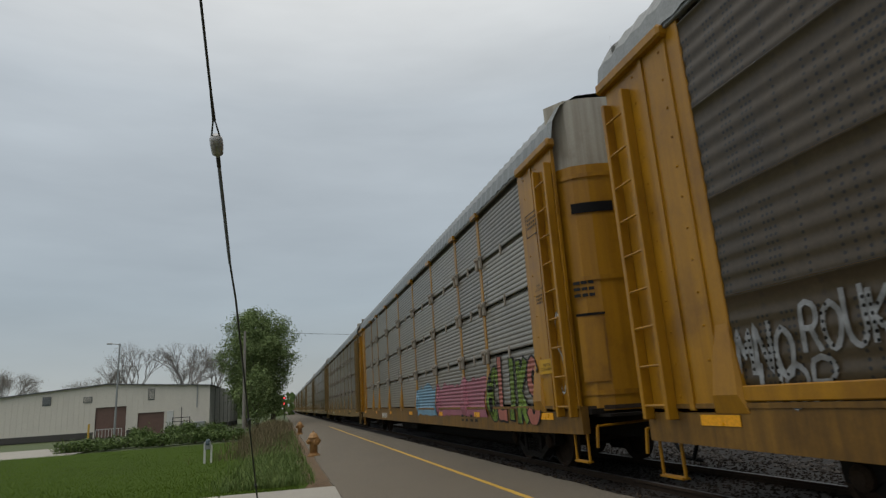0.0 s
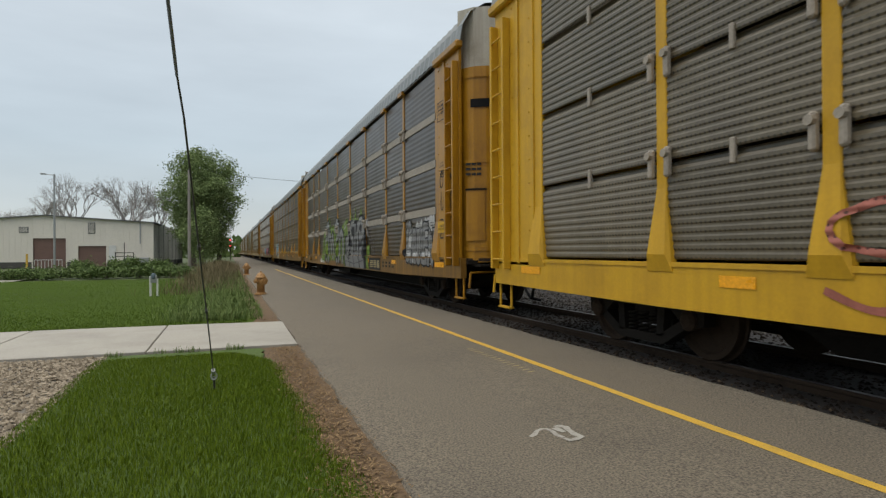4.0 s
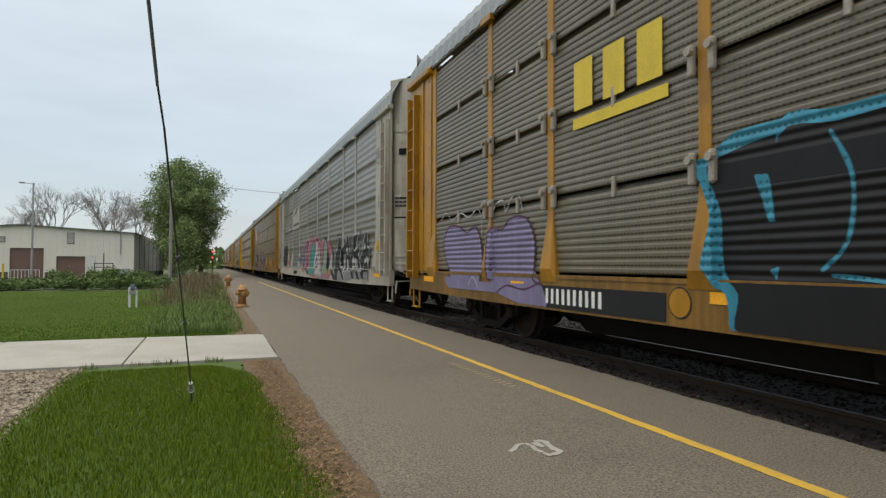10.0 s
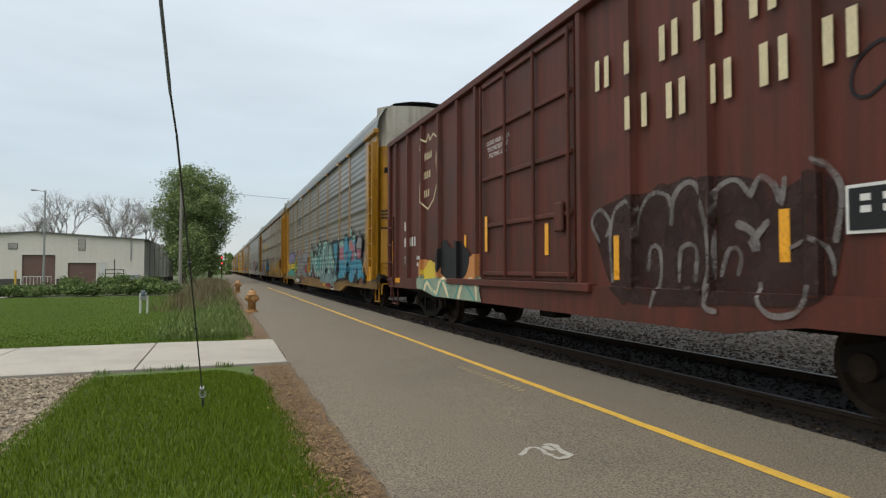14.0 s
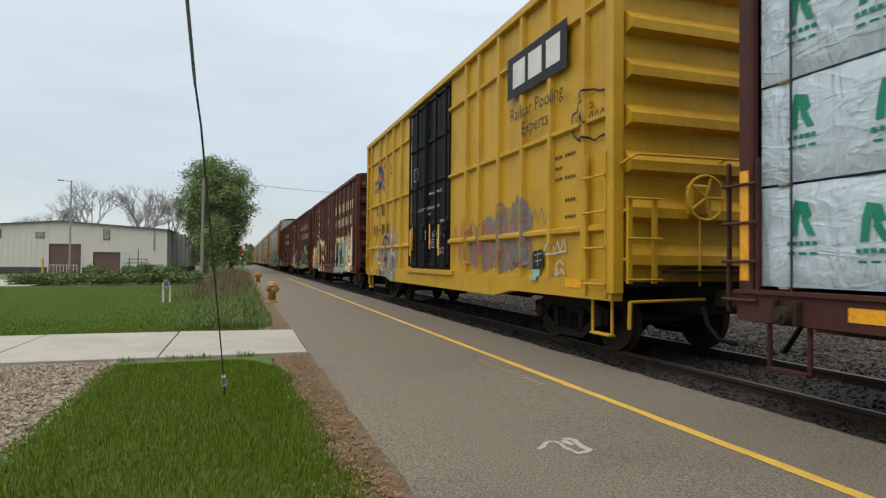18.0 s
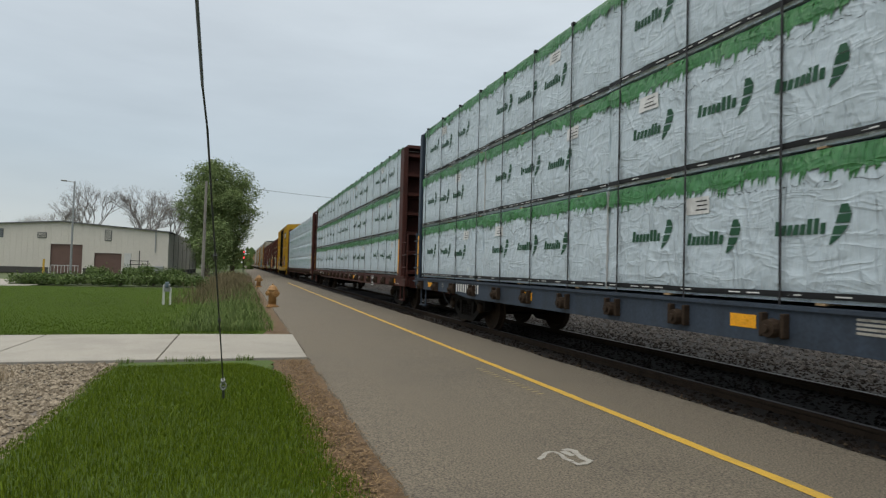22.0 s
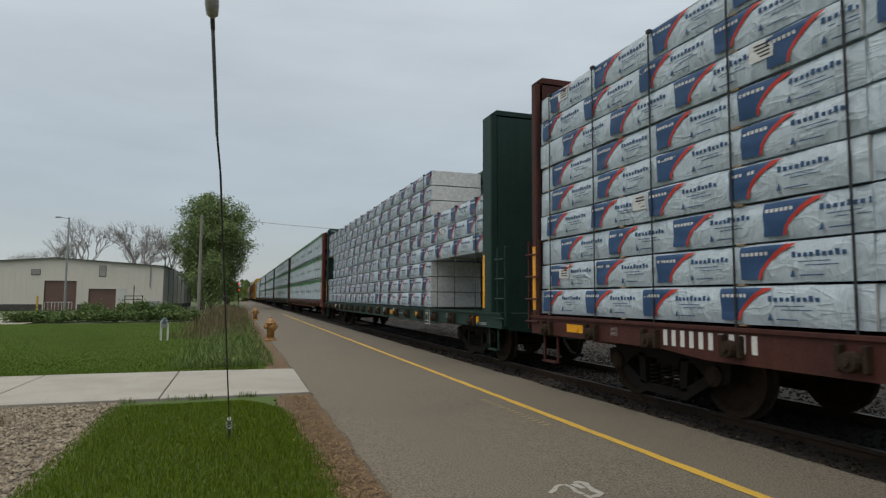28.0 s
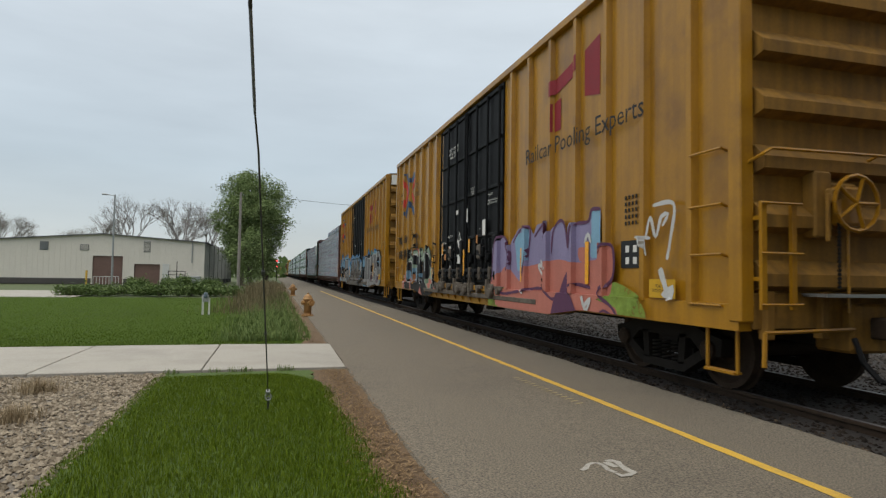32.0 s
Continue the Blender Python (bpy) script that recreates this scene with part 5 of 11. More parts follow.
# ---------------------------------------------------------------- graffiti
GLYPH = {
    "^": "0,0 0,.65 .2,.93 .5,1 .8,.93 1,.65 1,0", "A": "0,0 .35,1 .65,1 1,0|.2,.38 .8,.38", "B": "0,0 0,1 .7,1 .85,.75 .65,.52 .05,.52 .75,.5 .95,.22 .75,0 0,0", "C": ".95,.8 .6,1 .15,.85 0,.5 .15,.12 .6,0 .95,.2",
    "D": "0,0 0,1 .6,1 .95,.7 .95,.3 .6,0 0,0", "E": ".95,1 .05,1 .05,0 .95,0|.05,.52 .8,.52", "F": ".05,0 .05,1 .95,1|.05,.55 .75,.55", "G": ".95,.8 .55,1 .1,.8 .05,.25 .5,0 .95,.15 .95,.5 .6,.5",
    "H": ".05,0 .05,1|.95,0 .95,1|.05,.5 .95,.5", "I": ".5,0 .5,1", "K": ".08,0 .08,1|.95,1 .12,.5 .95,0", "L": ".08,1 .08,0 .95,0", "M": "0,0 .08,1 .5,.35 .92,1 1,0",
    "N": ".05,0 .05,1 .95,0 .95,1", "O": ".5,1 .1,.8 .02,.4 .3,0 .7,0 .98,.4 .9,.8 .5,1", "P": ".08,0 .08,1 .75,1 .95,.75 .75,.48 .1,.48", "R": ".08,0 .08,1 .75,1 .95,.75 .7,.5 .1,.5|.5,.5 1,0",
    "S": ".95,.85 .5,1 .08,.82 .2,.58 .8,.44 .95,.18 .5,0 .05,.15", "T": "0,1 1,1|.5,1 .5,0", "U": ".05,1 .05,.25 .35,0 .7,0 .95,.25 .95,1", "W": "0,1 .2,0 .5,.7 .8,0 1,1", "X": "0,0 1,1|0,1 1,0",
    "Z": "0,1 .95,1 .05,0 1,0", "2": ".05,.8 .45,1 .9,.8 .8,.5 .05,0 1,0", "~": "0,.4 .2,.75 .4,.3 .6,.8 .8,.3 1,.6",
}


REACH = {}


def lower_edge(surf, y):
    """Where the side of a car ends below: the sill is deeper between the bogies."""
    a, b = REACH.get(surf, (4.6, 5.7))
    return 0.675 + 0.13 * min(1.0, max(0.0, (abs(y) - a) / (b - a)))


def piece(parent, surf, word, y, z, w, h, width, fill, outline=None, cloud=None, shine=None, seed=1, slant=0.1, label="", lead=0.75, drop=0.0, edge=0.085):
    """Spray-painted letter forms that lie on the side of a car. y: their start; they run towards -y."""
    r = random.Random(seed)
    on_rack = surf is rack_surface
    if on_rack and parent.name in DEEP:
        surf = deep_surface
    layers = []
    if cloud:
        layers.append((cloud, 1.0, 0.24))
    if outline:
        layers.append((outline, 1.0, edge))
    layers.append((fill, 1.0, 0.0))
    if shine:
        layers.append((shine, 0.16, 0.0))
    letters = {}
    strokes = []
    n = len(word)
    for i, ch in enumerate(word):
        if ch == " ":
            continue
        hh, oz, ow = h * r.uniform(0.82, 1.08), r.uniform(-0.05, 0.05) * h - drop * i, w / n
        sl = slant * r.uniform(0.3, 1.4)
        for st in GLYPH[ch].split("|"):
            pts = [tuple(float(c) for c in p.split(",")) for p in st.split()]
            pts = [(i * ow + ow * (1 - lead) / 2 + (u * lead + sl * (v - 0.5)) * ow + r.uniform(-0.02, 0.02) * ow, oz + v * hh) for u, v in pts]
            if ch in "O^CSUDGBPR~2" and width < 0.3:
                pts = smooth_line(pts, False, 0.06)
            strokes.append((i, pts))
    depth = 0
    for k, (mt, scale, extra) in enumerate(layers):
        ml = mt if isinstance(mt, (list, tuple)) else [mt]
        for i, pts in strokes:
            m = M[ml[i % len(ml)]]
            if on_rack:
                m = over_holes(m, KIND_OF[parent.name])
            g, mats = letters.setdefault(-1 if cloud and k == 0 else i, (Geo(), []))
            if m not in mats:
                mats.append(m)
            slot = mats.index(m)
            half = (width * scale + extra) / 2 if k < len(layers) - (1 if shine else 0) else width * scale / 2
            depth += 1
            # letter lies over letter, each with its own edge
            eps = 0.004 + (0 if cloud and k == 0 else 0.0008 + i * 0.0021 + k * 0.0006) + 0.00003 * depth
            dense = []
            for (a0, b0), (a1, b1) in zip(pts, pts[1:]):
                m_ = max(1, int(math.hypot(a1 - a0, b1 - b0) / 0.05))
                dense += [(a0 + (a1 - a0) * t / m_, b0 + (b1 - b0) * t / m_) for t in range(m_)]
            dense.append(pts[-1])
            # lengthen the ends so that joints close
            for e, f_ in ((0, 1), (-1, -2)):
                dx, dz = dense[e][0] - dense[f_][0], dense[e][1] - dense[f_][1]
                ln = math.hypot(dx, dz) or 1
                dense[e] = (dense[e][0] + dx / ln * half * 0.7, dense[e][1] + dz / ln * half * 0.7)
            cols = 7 if half > 0.12 else 4 if half > 0.06 else 2
            V = []
            for j, (a, b) in enumerate(dense):
                p, q = dense[max(0, j - 1)], dense[min(len(dense) - 1, j + 1)]
                dx, dz = q[0] - p[0], q[1] - p[1]
                ln = math.hypot(dx, dz) or 1
                nx, nz = -dz / ln, dx / ln
                hw = half * (1 + 0.10 * math.sin(j * 0.95 + i))
                for c in range(cols):
                    t = (c / (cols - 1) * 2 - 1) * hw
                    yy, zz = y - (a + nx * t), z + b + nz * t
                    zz = max(zz, lower_edge(surf, yy))
                    V.append((surf(yy, zz) - eps - 0.000007 * j, yy, zz))
            F = [(j * cols + c, j * cols + c + 1, (j + 1) * cols + c + 1, (j + 1) * cols + c) for j in range(len(dense) - 1) for c in range(cols - 1)]
            g.add(V, F, slot)
    for i, (g, mats) in letters.items():
        part("graffiti_glow" if i < 0 else "graffiti_letter", g, mats, parent, label if i <= 0 else "")


def patch(parent, surf, y0, y1, z0, z1, mat, seed=1, name="graffiti", label="", rag=0.12, eps=0.0035):
    """A sprayed field of colour with an uneven outline, on the side of a car."""
    r = random.Random(seed)
    if surf is rack_surface:
        mat = over_holes(mat, KIND_OF[parent.name])
        surf = deep_surface if parent.name in DEEP else surf
    n = max(2, int((y1 - y0) / 0.06))
    V, F = [], []
    lo, hi = 0.0, 0.0
    for i in range(n + 1):
        y = y0 + (y1 - y0) * i / n
        lo, hi = lo * 0.8 + r.uniform(-rag, rag) * 0.6, hi * 0.8 + r.uniform(-rag, rag) * 0.6
        for j in range(7):
            z = max(lower_edge(surf, y), z0 + lo * 0.4 + (z1 + hi - z0 - lo * 0.4) * j / 6)
            V.append((surf(y, z) - eps - 0.00004 * (seed % 20), y, z))
    for i in range(n):
        for j in range(6):
            F.append((i * 7 + j, i * 7 + j + 1, (i + 1) * 7 + j + 1, (i + 1) * 7 + j))
    g = Geo()
    g.add(V, F)
    return part(name, g, mat, parent, label)


CUTS = {}


def smooth_line(pts, closed, step=0.07):
    """A curve through all the points."""
    n = len(pts)
    out = []
    for i in range(n if closed else n - 1):
        p = [pts[(i + k) % n] if closed else pts[min(n - 1, max(0, i + k))] for k in (-1, 0, 1, 2)]
        m = max(2, int(math.hypot(p[2][0] - p[1][0], p[2][1] - p[1][1]) / step))
        for j in range(m):
            t = j / m
            out.append(tuple(0.5 * (2 * b + (c - a) * t + (2 * a - 5 * b + 4 * c - d) * t * t + (3 * b - a - 3 * c + d) * t ** 3) for a, b, c, d in zip(*p)))
    return out if closed else out + [pts[-1]]


def mural(parent, surf, label, strokes):
    """Spray paint on the side of a car, coat over coat: fields (F) and lines (L, with their width), drawn in centimetres from the car's middle.
    A tilde rounds the corners."""
    r = random.Random(len(label))
    on_rack = surf is rack_surface
    if on_rack:
        surf = deep_surface
    ys, zs = CUTS[surf]
    for k, st in enumerate(strokes):
        head, body = st.split(":")
        words = head.split()
        pts = [tuple(int(c) / 100 for c in p.split(",")) for p in body.split()]
        m = M[words[1]]
        if on_rack:
            m = over_holes(m, KIND_OF[parent.name])
        eps = 0.004 + 0.0009 * (k + MURALS.get(parent.name, 0))
        if words[0] == "F":
            pts = smooth_line(pts, True) if "~" in words else smooth_line([p for a, b in zip(pts, pts[1:] + pts[:1]) for p in (a, ((a[0] + b[0]) / 2 + r.uniform(-0.012, 0.012), (a[1] + b[1]) / 2 + r.uniform(-0.012, 0.012)))], True, 0.12)
            co, _, tris = geometry.delaunay_2d_cdt([Vector((y, max(z, lower_edge(surf, y)))) for y, z in pts], [], [list(range(len(pts)))], 1, 0.0005)[:3]
            bm = bmesh.new()
            vs = [bm.verts.new((0, p.x, p.y)) for p in co]
            for tri in tris:
                bm.faces.new([vs[q] for q in tri])
            for cuts, no, ax in ((ys, (0, 1, 0), 1), (zs, (0, 0, 1), 2)):
                lo, hi = min(v.co[ax] for v in bm.verts), max(v.co[ax] for v in bm.verts)
                for c in cuts:
                    if lo < c < hi:
                        bmesh.ops.bisect_plane(bm, geom=bm.verts[:] + bm.edges[:] + bm.faces[:], plane_co=Vector(no) * c, plane_no=no)
            for v in bm.verts:
                v.co.x = surf(v.co.y, v.co.z) - eps
            for f in bm.faces:
                if f.normal.x > 0:
                    f.normal_flip()
            me = bpy.data.meshes.new("graffiti_field")
            bm.to_mesh(me)
            bm.free()
            me.materials.append(m)
            part("graffiti_field", me, None, parent, label if k == 0 else "")
        else:
            half = float(words[2]) / 2
            if "~" in words:
                pts = smooth_line(pts, False, 0.05)
            else:
                pts = [(a[0] + (b[0] - a[0]) * t / 8, a[1] + (b[1] - a[1]) * t / 8) for a, b in zip(pts, pts[1:]) for t in range(8)] + [pts[-1]]
            cols = 5 if half > 0.08 else 3
            V = []
            for j, (a, b) in enumerate(pts):
                p, q = pts[max(0, j - 1)], pts[min(len(pts) - 1, j + 1)]
                dx, dz = q[0] - p[0], q[1] - p[1]
                ln = math.hypot(dx, dz) or 1
                hw = half * (1 + 0.14 * math.sin(j * 0.8 + k)) * (0.6 if j in (0, len(pts) - 1) else 1)
                for c in range(cols):
                    t = (c / (cols - 1) * 2 - 1) * hw
                    y, z = a - dz / ln * t, b + dx / ln * t
                    z = max(z, lower_edge(surf, y))
                    V.append((surf(y, z) - eps - 0.000004 * j, y, z))
            g = Geo()
            g.add(V, [(j * cols + c, j * cols + c + 1, (j + 1) * cols + c + 1, (j + 1) * cols + c) for j in range(len(pts) - 1) for c in range(cols - 1)])
            part("graffiti_line", g, m, parent, label if k == 0 else "")
    MURALS[parent.name] = MURALS.get(parent.name, 0) + len(strokes)


MURALS = {}


# ---------------------------------------------------------------- autoracks
BAYS = [-11.7, -8.95, -7.0, -4.2, -1.4, 1.4, 4.2, 7.0, 8.95, 11.7]
ROOF = [(-1.585, 5.40), (-1.53, 5.72), (-1.36, 6.0), (-1.05, 6.2), (-0.55, 6.30), (0, 6.33), (0.55, 6.30), (1.05, 6.2), (1.36, 6.0), (1.53, 5.72), (1.585, 5.40)]


KIND_OF = {}
DEEP = set()


def rack_surface(y, z):
    """How far out the near side of an autorack stands."""
    if z < 1.10:
        return -1.565
    if abs(y) > 11.7:
        return -1.565
    if any(abs(y - b) < 0.085 for b in BAYS):
        return -1.540
    return -1.526


def deep_surface(y, z):
    """The same for the cars whose posts stand on deep sloping feet."""
    if 1.02 < z < 1.90 and any(abs(y - b) < 0.10 + (1.90 - z) * 0.13 for b in BAYS[1:-1]):
        return -1.545 - 0.083 * ((1.90 - z) / 0.70 if z > 1.2 else (z - 0.6) / 0.6)
    return rack_surface(y, z)


REACH[rack_surface] = REACH[deep_surface] = (7.85, 8.65)
CUTS[deep_surface] = ([b + s * d for b in BAYS for s in (-1, 1) for d in (0.083, 0.087, 0.11, 0.14, 0.17, 0.20, 0.225)], [1.019, 1.021, 1.098, 1.102, 1.2, 1.4, 1.6, 1.75, 1.899])


def rack_panel(kind, width, mat):
    """One sheet of an autorack's side, a row high; its origin is its lower rear corner."""
    H = 1.045
    prof = []
    if kind == "wave":
        prof += [(-1.518, 0.0), (-1.518, 0.02)]
        for k in range(33):
            prof.append((-1.513 - 0.006 * math.cos(k * math.pi / 4), 0.025 + k * 0.195 / 8))
        prof += [(-1.515, 0.83), (-1.515, 1.02), (-1.521, 1.023), (-1.521, H)]
    elif kind == "band":
        for k in range(57):
            prof.append((-1.513 - 0.003 * math.cos(k * math.pi / 4), 0.02 + k * 0.118 / 8))
        prof += [(-1.51, 0.87), (-1.51, H)]
    else:
        for k in range(11):
            z = 0.03 + k * 0.088
            prof += [(-1.513, z), (-1.522, z + 0.018), (-1.522, z + 0.052), (-1.513, z + 0.070)]
        prof += [(-1.500, 1.0), (-1.47, 1.005), (-1.47, H - 0.005), (-1.52, H)]
    g = Geo().strip(prof, 0.0, width)
    return g.mesh("side_panel", mat, kind != "fine")


def rack_post(mat, kind, end):
    g = Geo()
    h = 0.07 if not end else 0.11
    g.prism([(-1.535, -h), (-1.535, h), (-1.525, h + 0.012), (-1.48, h + 0.012), (-1.48, -h - 0.012), (-1.525, -h - 0.012)], 1.0, 5.40, "z")
    g.add([(-1.537, -h, 1.90), (-1.537, h, 1.90), (-1.62, h + 0.07, 1.20), (-1.62, -h - 0.07, 1.20), (-1.57, h + 0.13, 1.02), (-1.57, -h - 0.13, 1.02), (-1.50, -h, 1.90), (-1.50, h, 1.90), (-1.50, -h - 0.13, 1.02), (-1.50, h + 0.13, 1.02)],
          [(0, 1, 2, 3), (3, 2, 4, 5), (6, 0, 3, 5, 8), (1, 7, 9, 4, 2)])
    if not end:
        g.prism([(-0.22, 5.28), (0.22, 5.34), (0.24, 5.44), (-0.20, 5.38)] if kind == "wave" else [(-0.2, 5.32), (0.2, 5.32), (0.2, 5.42), (-0.2, 5.42)], -1.63, -1.55, "x")
    return g.mesh("post", mat)


def autorack(y, colour, panel, kind, label, full=True, belly=False, number=6.2):
    """An autorack car with its centre at y along the track when the clip begins."""
    P = M[colour]
    car = thing("autorack", label, "freight car", "autorack cars of the train", at=(XC, y, RAIL))
    KIND_OF[car.name] = "rows" if kind == "fine" else "cols"
    DEEP.add(car.name)
    # sides
    key = (colour, panel, kind)
    for i, (a, b) in enumerate(zip(BAYS, BAYS[1:])):
        w = round(b - a - 0.12, 3)
        me = shared(("panel", kind, panel, w), lambda: rack_panel(kind, w, sheet_paint(panel, kind)))
        for row in range(4):
            part("side_panel", me, None, car, at=(0, a + 0.06, 1.12 + row * 1.05))
        if kind == "band" and full:
            bm_ = shared(("band", w), lambda: Geo().box(-1.535, -1.50, 0, w, 0.0, 0.17, ch=0.004).mesh("band", M["band_grey"]))
            for row in (1, 2, 3):
                part("band", bm_, None, car, at=(0, a + 0.06, 1.02 + row * 1.05))
    if full and kind != "wave":
        def latch():
            g = Geo()
            g.box(-1.60, -1.52, -0.035, 0.035, -0.16, 0.16, ch=0.02)
            g.lathe([(0.05, -1.58), (0.045, -1.625)], 8, "x", (0, 0, 0.09))
            return g.mesh("latch", M["band_grey"])
        for b in BAYS[1:-1]:
            for row in (1, 2, 3):
                for side in (-0.13, 0.13):
                    part("latch", shared("latch", latch), None, car, at=(0, b + side, 1.12 + row * 1.05))
    if full and kind == "fine":
        for a, b in zip(BAYS, BAYS[1:]):
            for row in (1, 2, 3):
                part("seam_clip", shared("seam_clip", lambda: Geo().box(-1.545, -1.50, -0.03, 0.03, -0.13, 0.11, ch=0.008).mesh("seam_clip", M["band_grey"])), None, car, at=(0, (a + b) / 2, 1.12 + row * 1.05))
    for b in BAYS:
        end = abs(b) > 11
        part("post", shared(("post", colour, kind, end), lambda: rack_post(P, kind, end)), None, car, at=(0, b, 0))
    # far side: the same sheets and posts, in one mesh
    def far_side():
        g = Geo()
        for a, b in zip(BAYS, BAYS[1:]):
            for row in range(4):
                prof = [(1.515, 1.12 + row * 1.05)]
                for k in range(5):
                    z = 1.26 + row * 1.05 + k * 0.125
                    prof += [(1.500, z), (1.528, z + 0.03), (1.528, z + 0.055), (1.500, z + 0.085)]
                prof += [(1.512, 2.165 + row * 1.05)]
                g.strip(prof[::-1], a + 0.06, b - 0.06, 0)
        for b in BAYS:
            g.box(1.48, 1.60, b - 0.085, b + 0.085, 1.0, 5.40, 1)
        for e in (-1, 1):
            g.box(1.50, 1.55, min(e * 11.75, e * 13.1), max(e * 11.75, e * 13.1), 1.05, 5.40, 1)
        return g.mesh("far_side", [sheet_paint(panel, kind), P])
    part("far_side", shared(("far", key), far_side), None, car)

    def chords():
        g = Geo()
        for s in (-1, 1):
            a, b = sorted((s * 1.575, s * 1.50))
            g.box(a, b, -13.15, 13.15, 5.37, 5.44, ch=0.012)
        return g.mesh("top_chord", sheet_paint(panel, kind) if kind != "wave" else M["roof"])
    part("top_chord", shared(("chord", panel, kind), chords), None, car)

    def roof():
        g = Geo()
        n, V = 150, []
        for j in range(n + 1):
            y_ = -13.3 + 26.6 * j / n
            k = 0.022 if j % 2 else 0.0
            V += [(x * (1 + k * 0.35), y_, z + k) for x, z in ROOF]
        m = len(ROOF)
        g.add(V, [(j * m + i, j * m + i + 1, (j + 1) * m + i + 1, (j + 1) * m + i) for j in range(n) for i in range(m - 1)])
        return g.mesh("roof", M["roof"])
    part("roof", shared("rack_roof", roof), None, car, "pale galvanised ribbed roof")

    # sills and floor
    def sill():
        g = Geo()
        for s in (-1, 1):
            a, b = sorted((s * 1.56, s * 1.44))
            top = 0.86 if belly else 1.10
            low = ((13.2, 0.66), (8.6, 0.66), (7.4, 0.42), (-7.4, 0.42), (-8.6, 0.66), (-13.2, 0.66)) if belly else ((13.2, 0.70), (9.0, 0.64), (-9.0, 0.64), (-13.2, 0.70))
            g.prism([(-13.2, top), (13.2, top), *low], a, b, "x")
            a, b = sorted((s * 1.575, s * 1.55))
            g.box(a, b, -13.2, 13.2, top - 0.03, top + 0.02)
        return g.mesh("side_sill", M["sill_yellow"] if colour == "yellow2" else P)
    part("side_sill", shared(("sill", colour, belly), sill), None, car)
    if belly:
        part("kick_strip", Geo().box(-1.558, -1.44, -13.15, 13.15, 0.88, 1.12), M["kick_strip"], car, "dark strip under the side panels")

    def floor():
        g = Geo()
        g.box(-1.44, 1.44, -13.3, 13.3, 0.98, 1.06)
        g.prism([(-13.7, 0.98), (13.7, 0.98), (13.7, 0.56), (8.5, 0.56), (7.9, 0.21), (-7.9, 0.21), (-8.5, 0.56), (-13.7, 0.56)], -0.34, 0.34, "x")
        g.box(-0.9, -0.5, 2.0, 3.1, 0.30, 0.80, ch=0.04)
        g.tube((0.7, -3.0, 0.45), (0.7, -1.6, 0.45), 0.22, n=10)
        g.tube((-0.75, -8.0, 0.52), (-0.75, 8.0, 0.50), 0.03, n=6)
        g.tube((-1.15, -7.0, 0.60), (-1.15, 5.0, 0.60), 0.025, n=6)
        for k in range(-12, 13, 2):
            g.box(-1.40, 1.40, k - 0.06, k + 0.06, 0.72, 0.98)
        g.box(-1.35, 1.35, -12.7, 12.7, 3.0, 3.06)
        return g.mesh("underframe", M["steel"])
    part("underframe", shared("rack_floor", floor), None, car)
    for e in (-1, 1):
        # flat side sheet at the end, curved end doors, ladder, steps
        def end_sheet():
            g = Geo()
            g.box(-1.56, -1.50, 0.10, 1.45, 1.02, 5.38, ch=0.006)
            for yy in (0.22, 0.80):
                for k in range(12):
                    g.lathe([(0.016, -1.555), (0.012, -1.575)], 6, "x", (0, yy, 1.2 + k * 0.36))
            g.box(-1.585, -1.55, 0.55, 0.63, 1.05, 5.3)
            return g.mesh("end_sheet", P)
        o = part("end_sheet", shared(("end_sheet", colour), end_sheet), None, car, at=(0, 11.7, 0))
        if e < 0:
            o.rotation_euler[2] = math.pi
            o.location = (0, -11.7, 0)
            o.scale = (-1, 1, 1)

        def door(lo, hi, nm, mat):
            g = Geo()
            n = 14
            V = []
            for z in (lo, hi):
                for i in range(n + 1):
                    u = -1 + 2 * i / n
                    V.append((u * 1.50, 12.95 + 0.62 * (1 - u * u) ** 0.5, z))
            g.add(V, [(i + 1, i, n + 1 + i, n + 2 + i) for i in range(n)])
            return g.mesh(nm, mat)

        def door_band():
            g, V, n = Geo(), [], 14
            for q in (0.0, 0.07):
                for i in range(n + 1):
                    u = -1 + 2 * i / n
                    V.append((u * 1.51, 12.97 + 0.64 * (1 - u * u) ** 0.5, q))
            g.add(V, [(i + 1, i, n + 1 + i, n + 2 + i) for i in range(n)])
            return g.mesh("door_band", P)
        ob1 = part("end_door", shared(("door", colour), lambda: door(1.02, 4.92, "end_door", P)), None, car, "curved steel end doors")
        ob2 = part("end_header", shared("end_header", lambda: door(4.92, 6.1, "end_header", M["cream"])), None, car, "white header above the end doors")
        for z in (1.25, 3.0, 4.7):
            part("door_band", shared(("door_band", colour), door_band), None, ob1, at=(0, 0, z))
        for x in (-0.03, 0.03):
            part("lock_rod", shared(("lock_rod", colour, x), lambda: Geo().box(x - 0.02, x + 0.02, 13.55, 13.61, 1.1, 4.95).mesh("lock_rod", P)), None, ob1)

        def on_door(u0, u1, z0, z1, off, nm, mat):
            g, V, n = Geo(), [], 8
            for z in (z0, z1):
                for q in range(n + 1):
                    u = u0 + (u1 - u0) * q / n
                    V.append((u * 1.50, 12.95 + 0.62 * (1 - u * u) ** 0.5 + off, z))
            g.add(V, [(q + 1, q, n + 1 + q, n + 2 + q) for q in range(n)])
            return g.mesh(nm, mat)
        near = (lambda u0, u1: (u0, u1)) if e > 0 else (lambda u0, u1: (-u1, -u0))
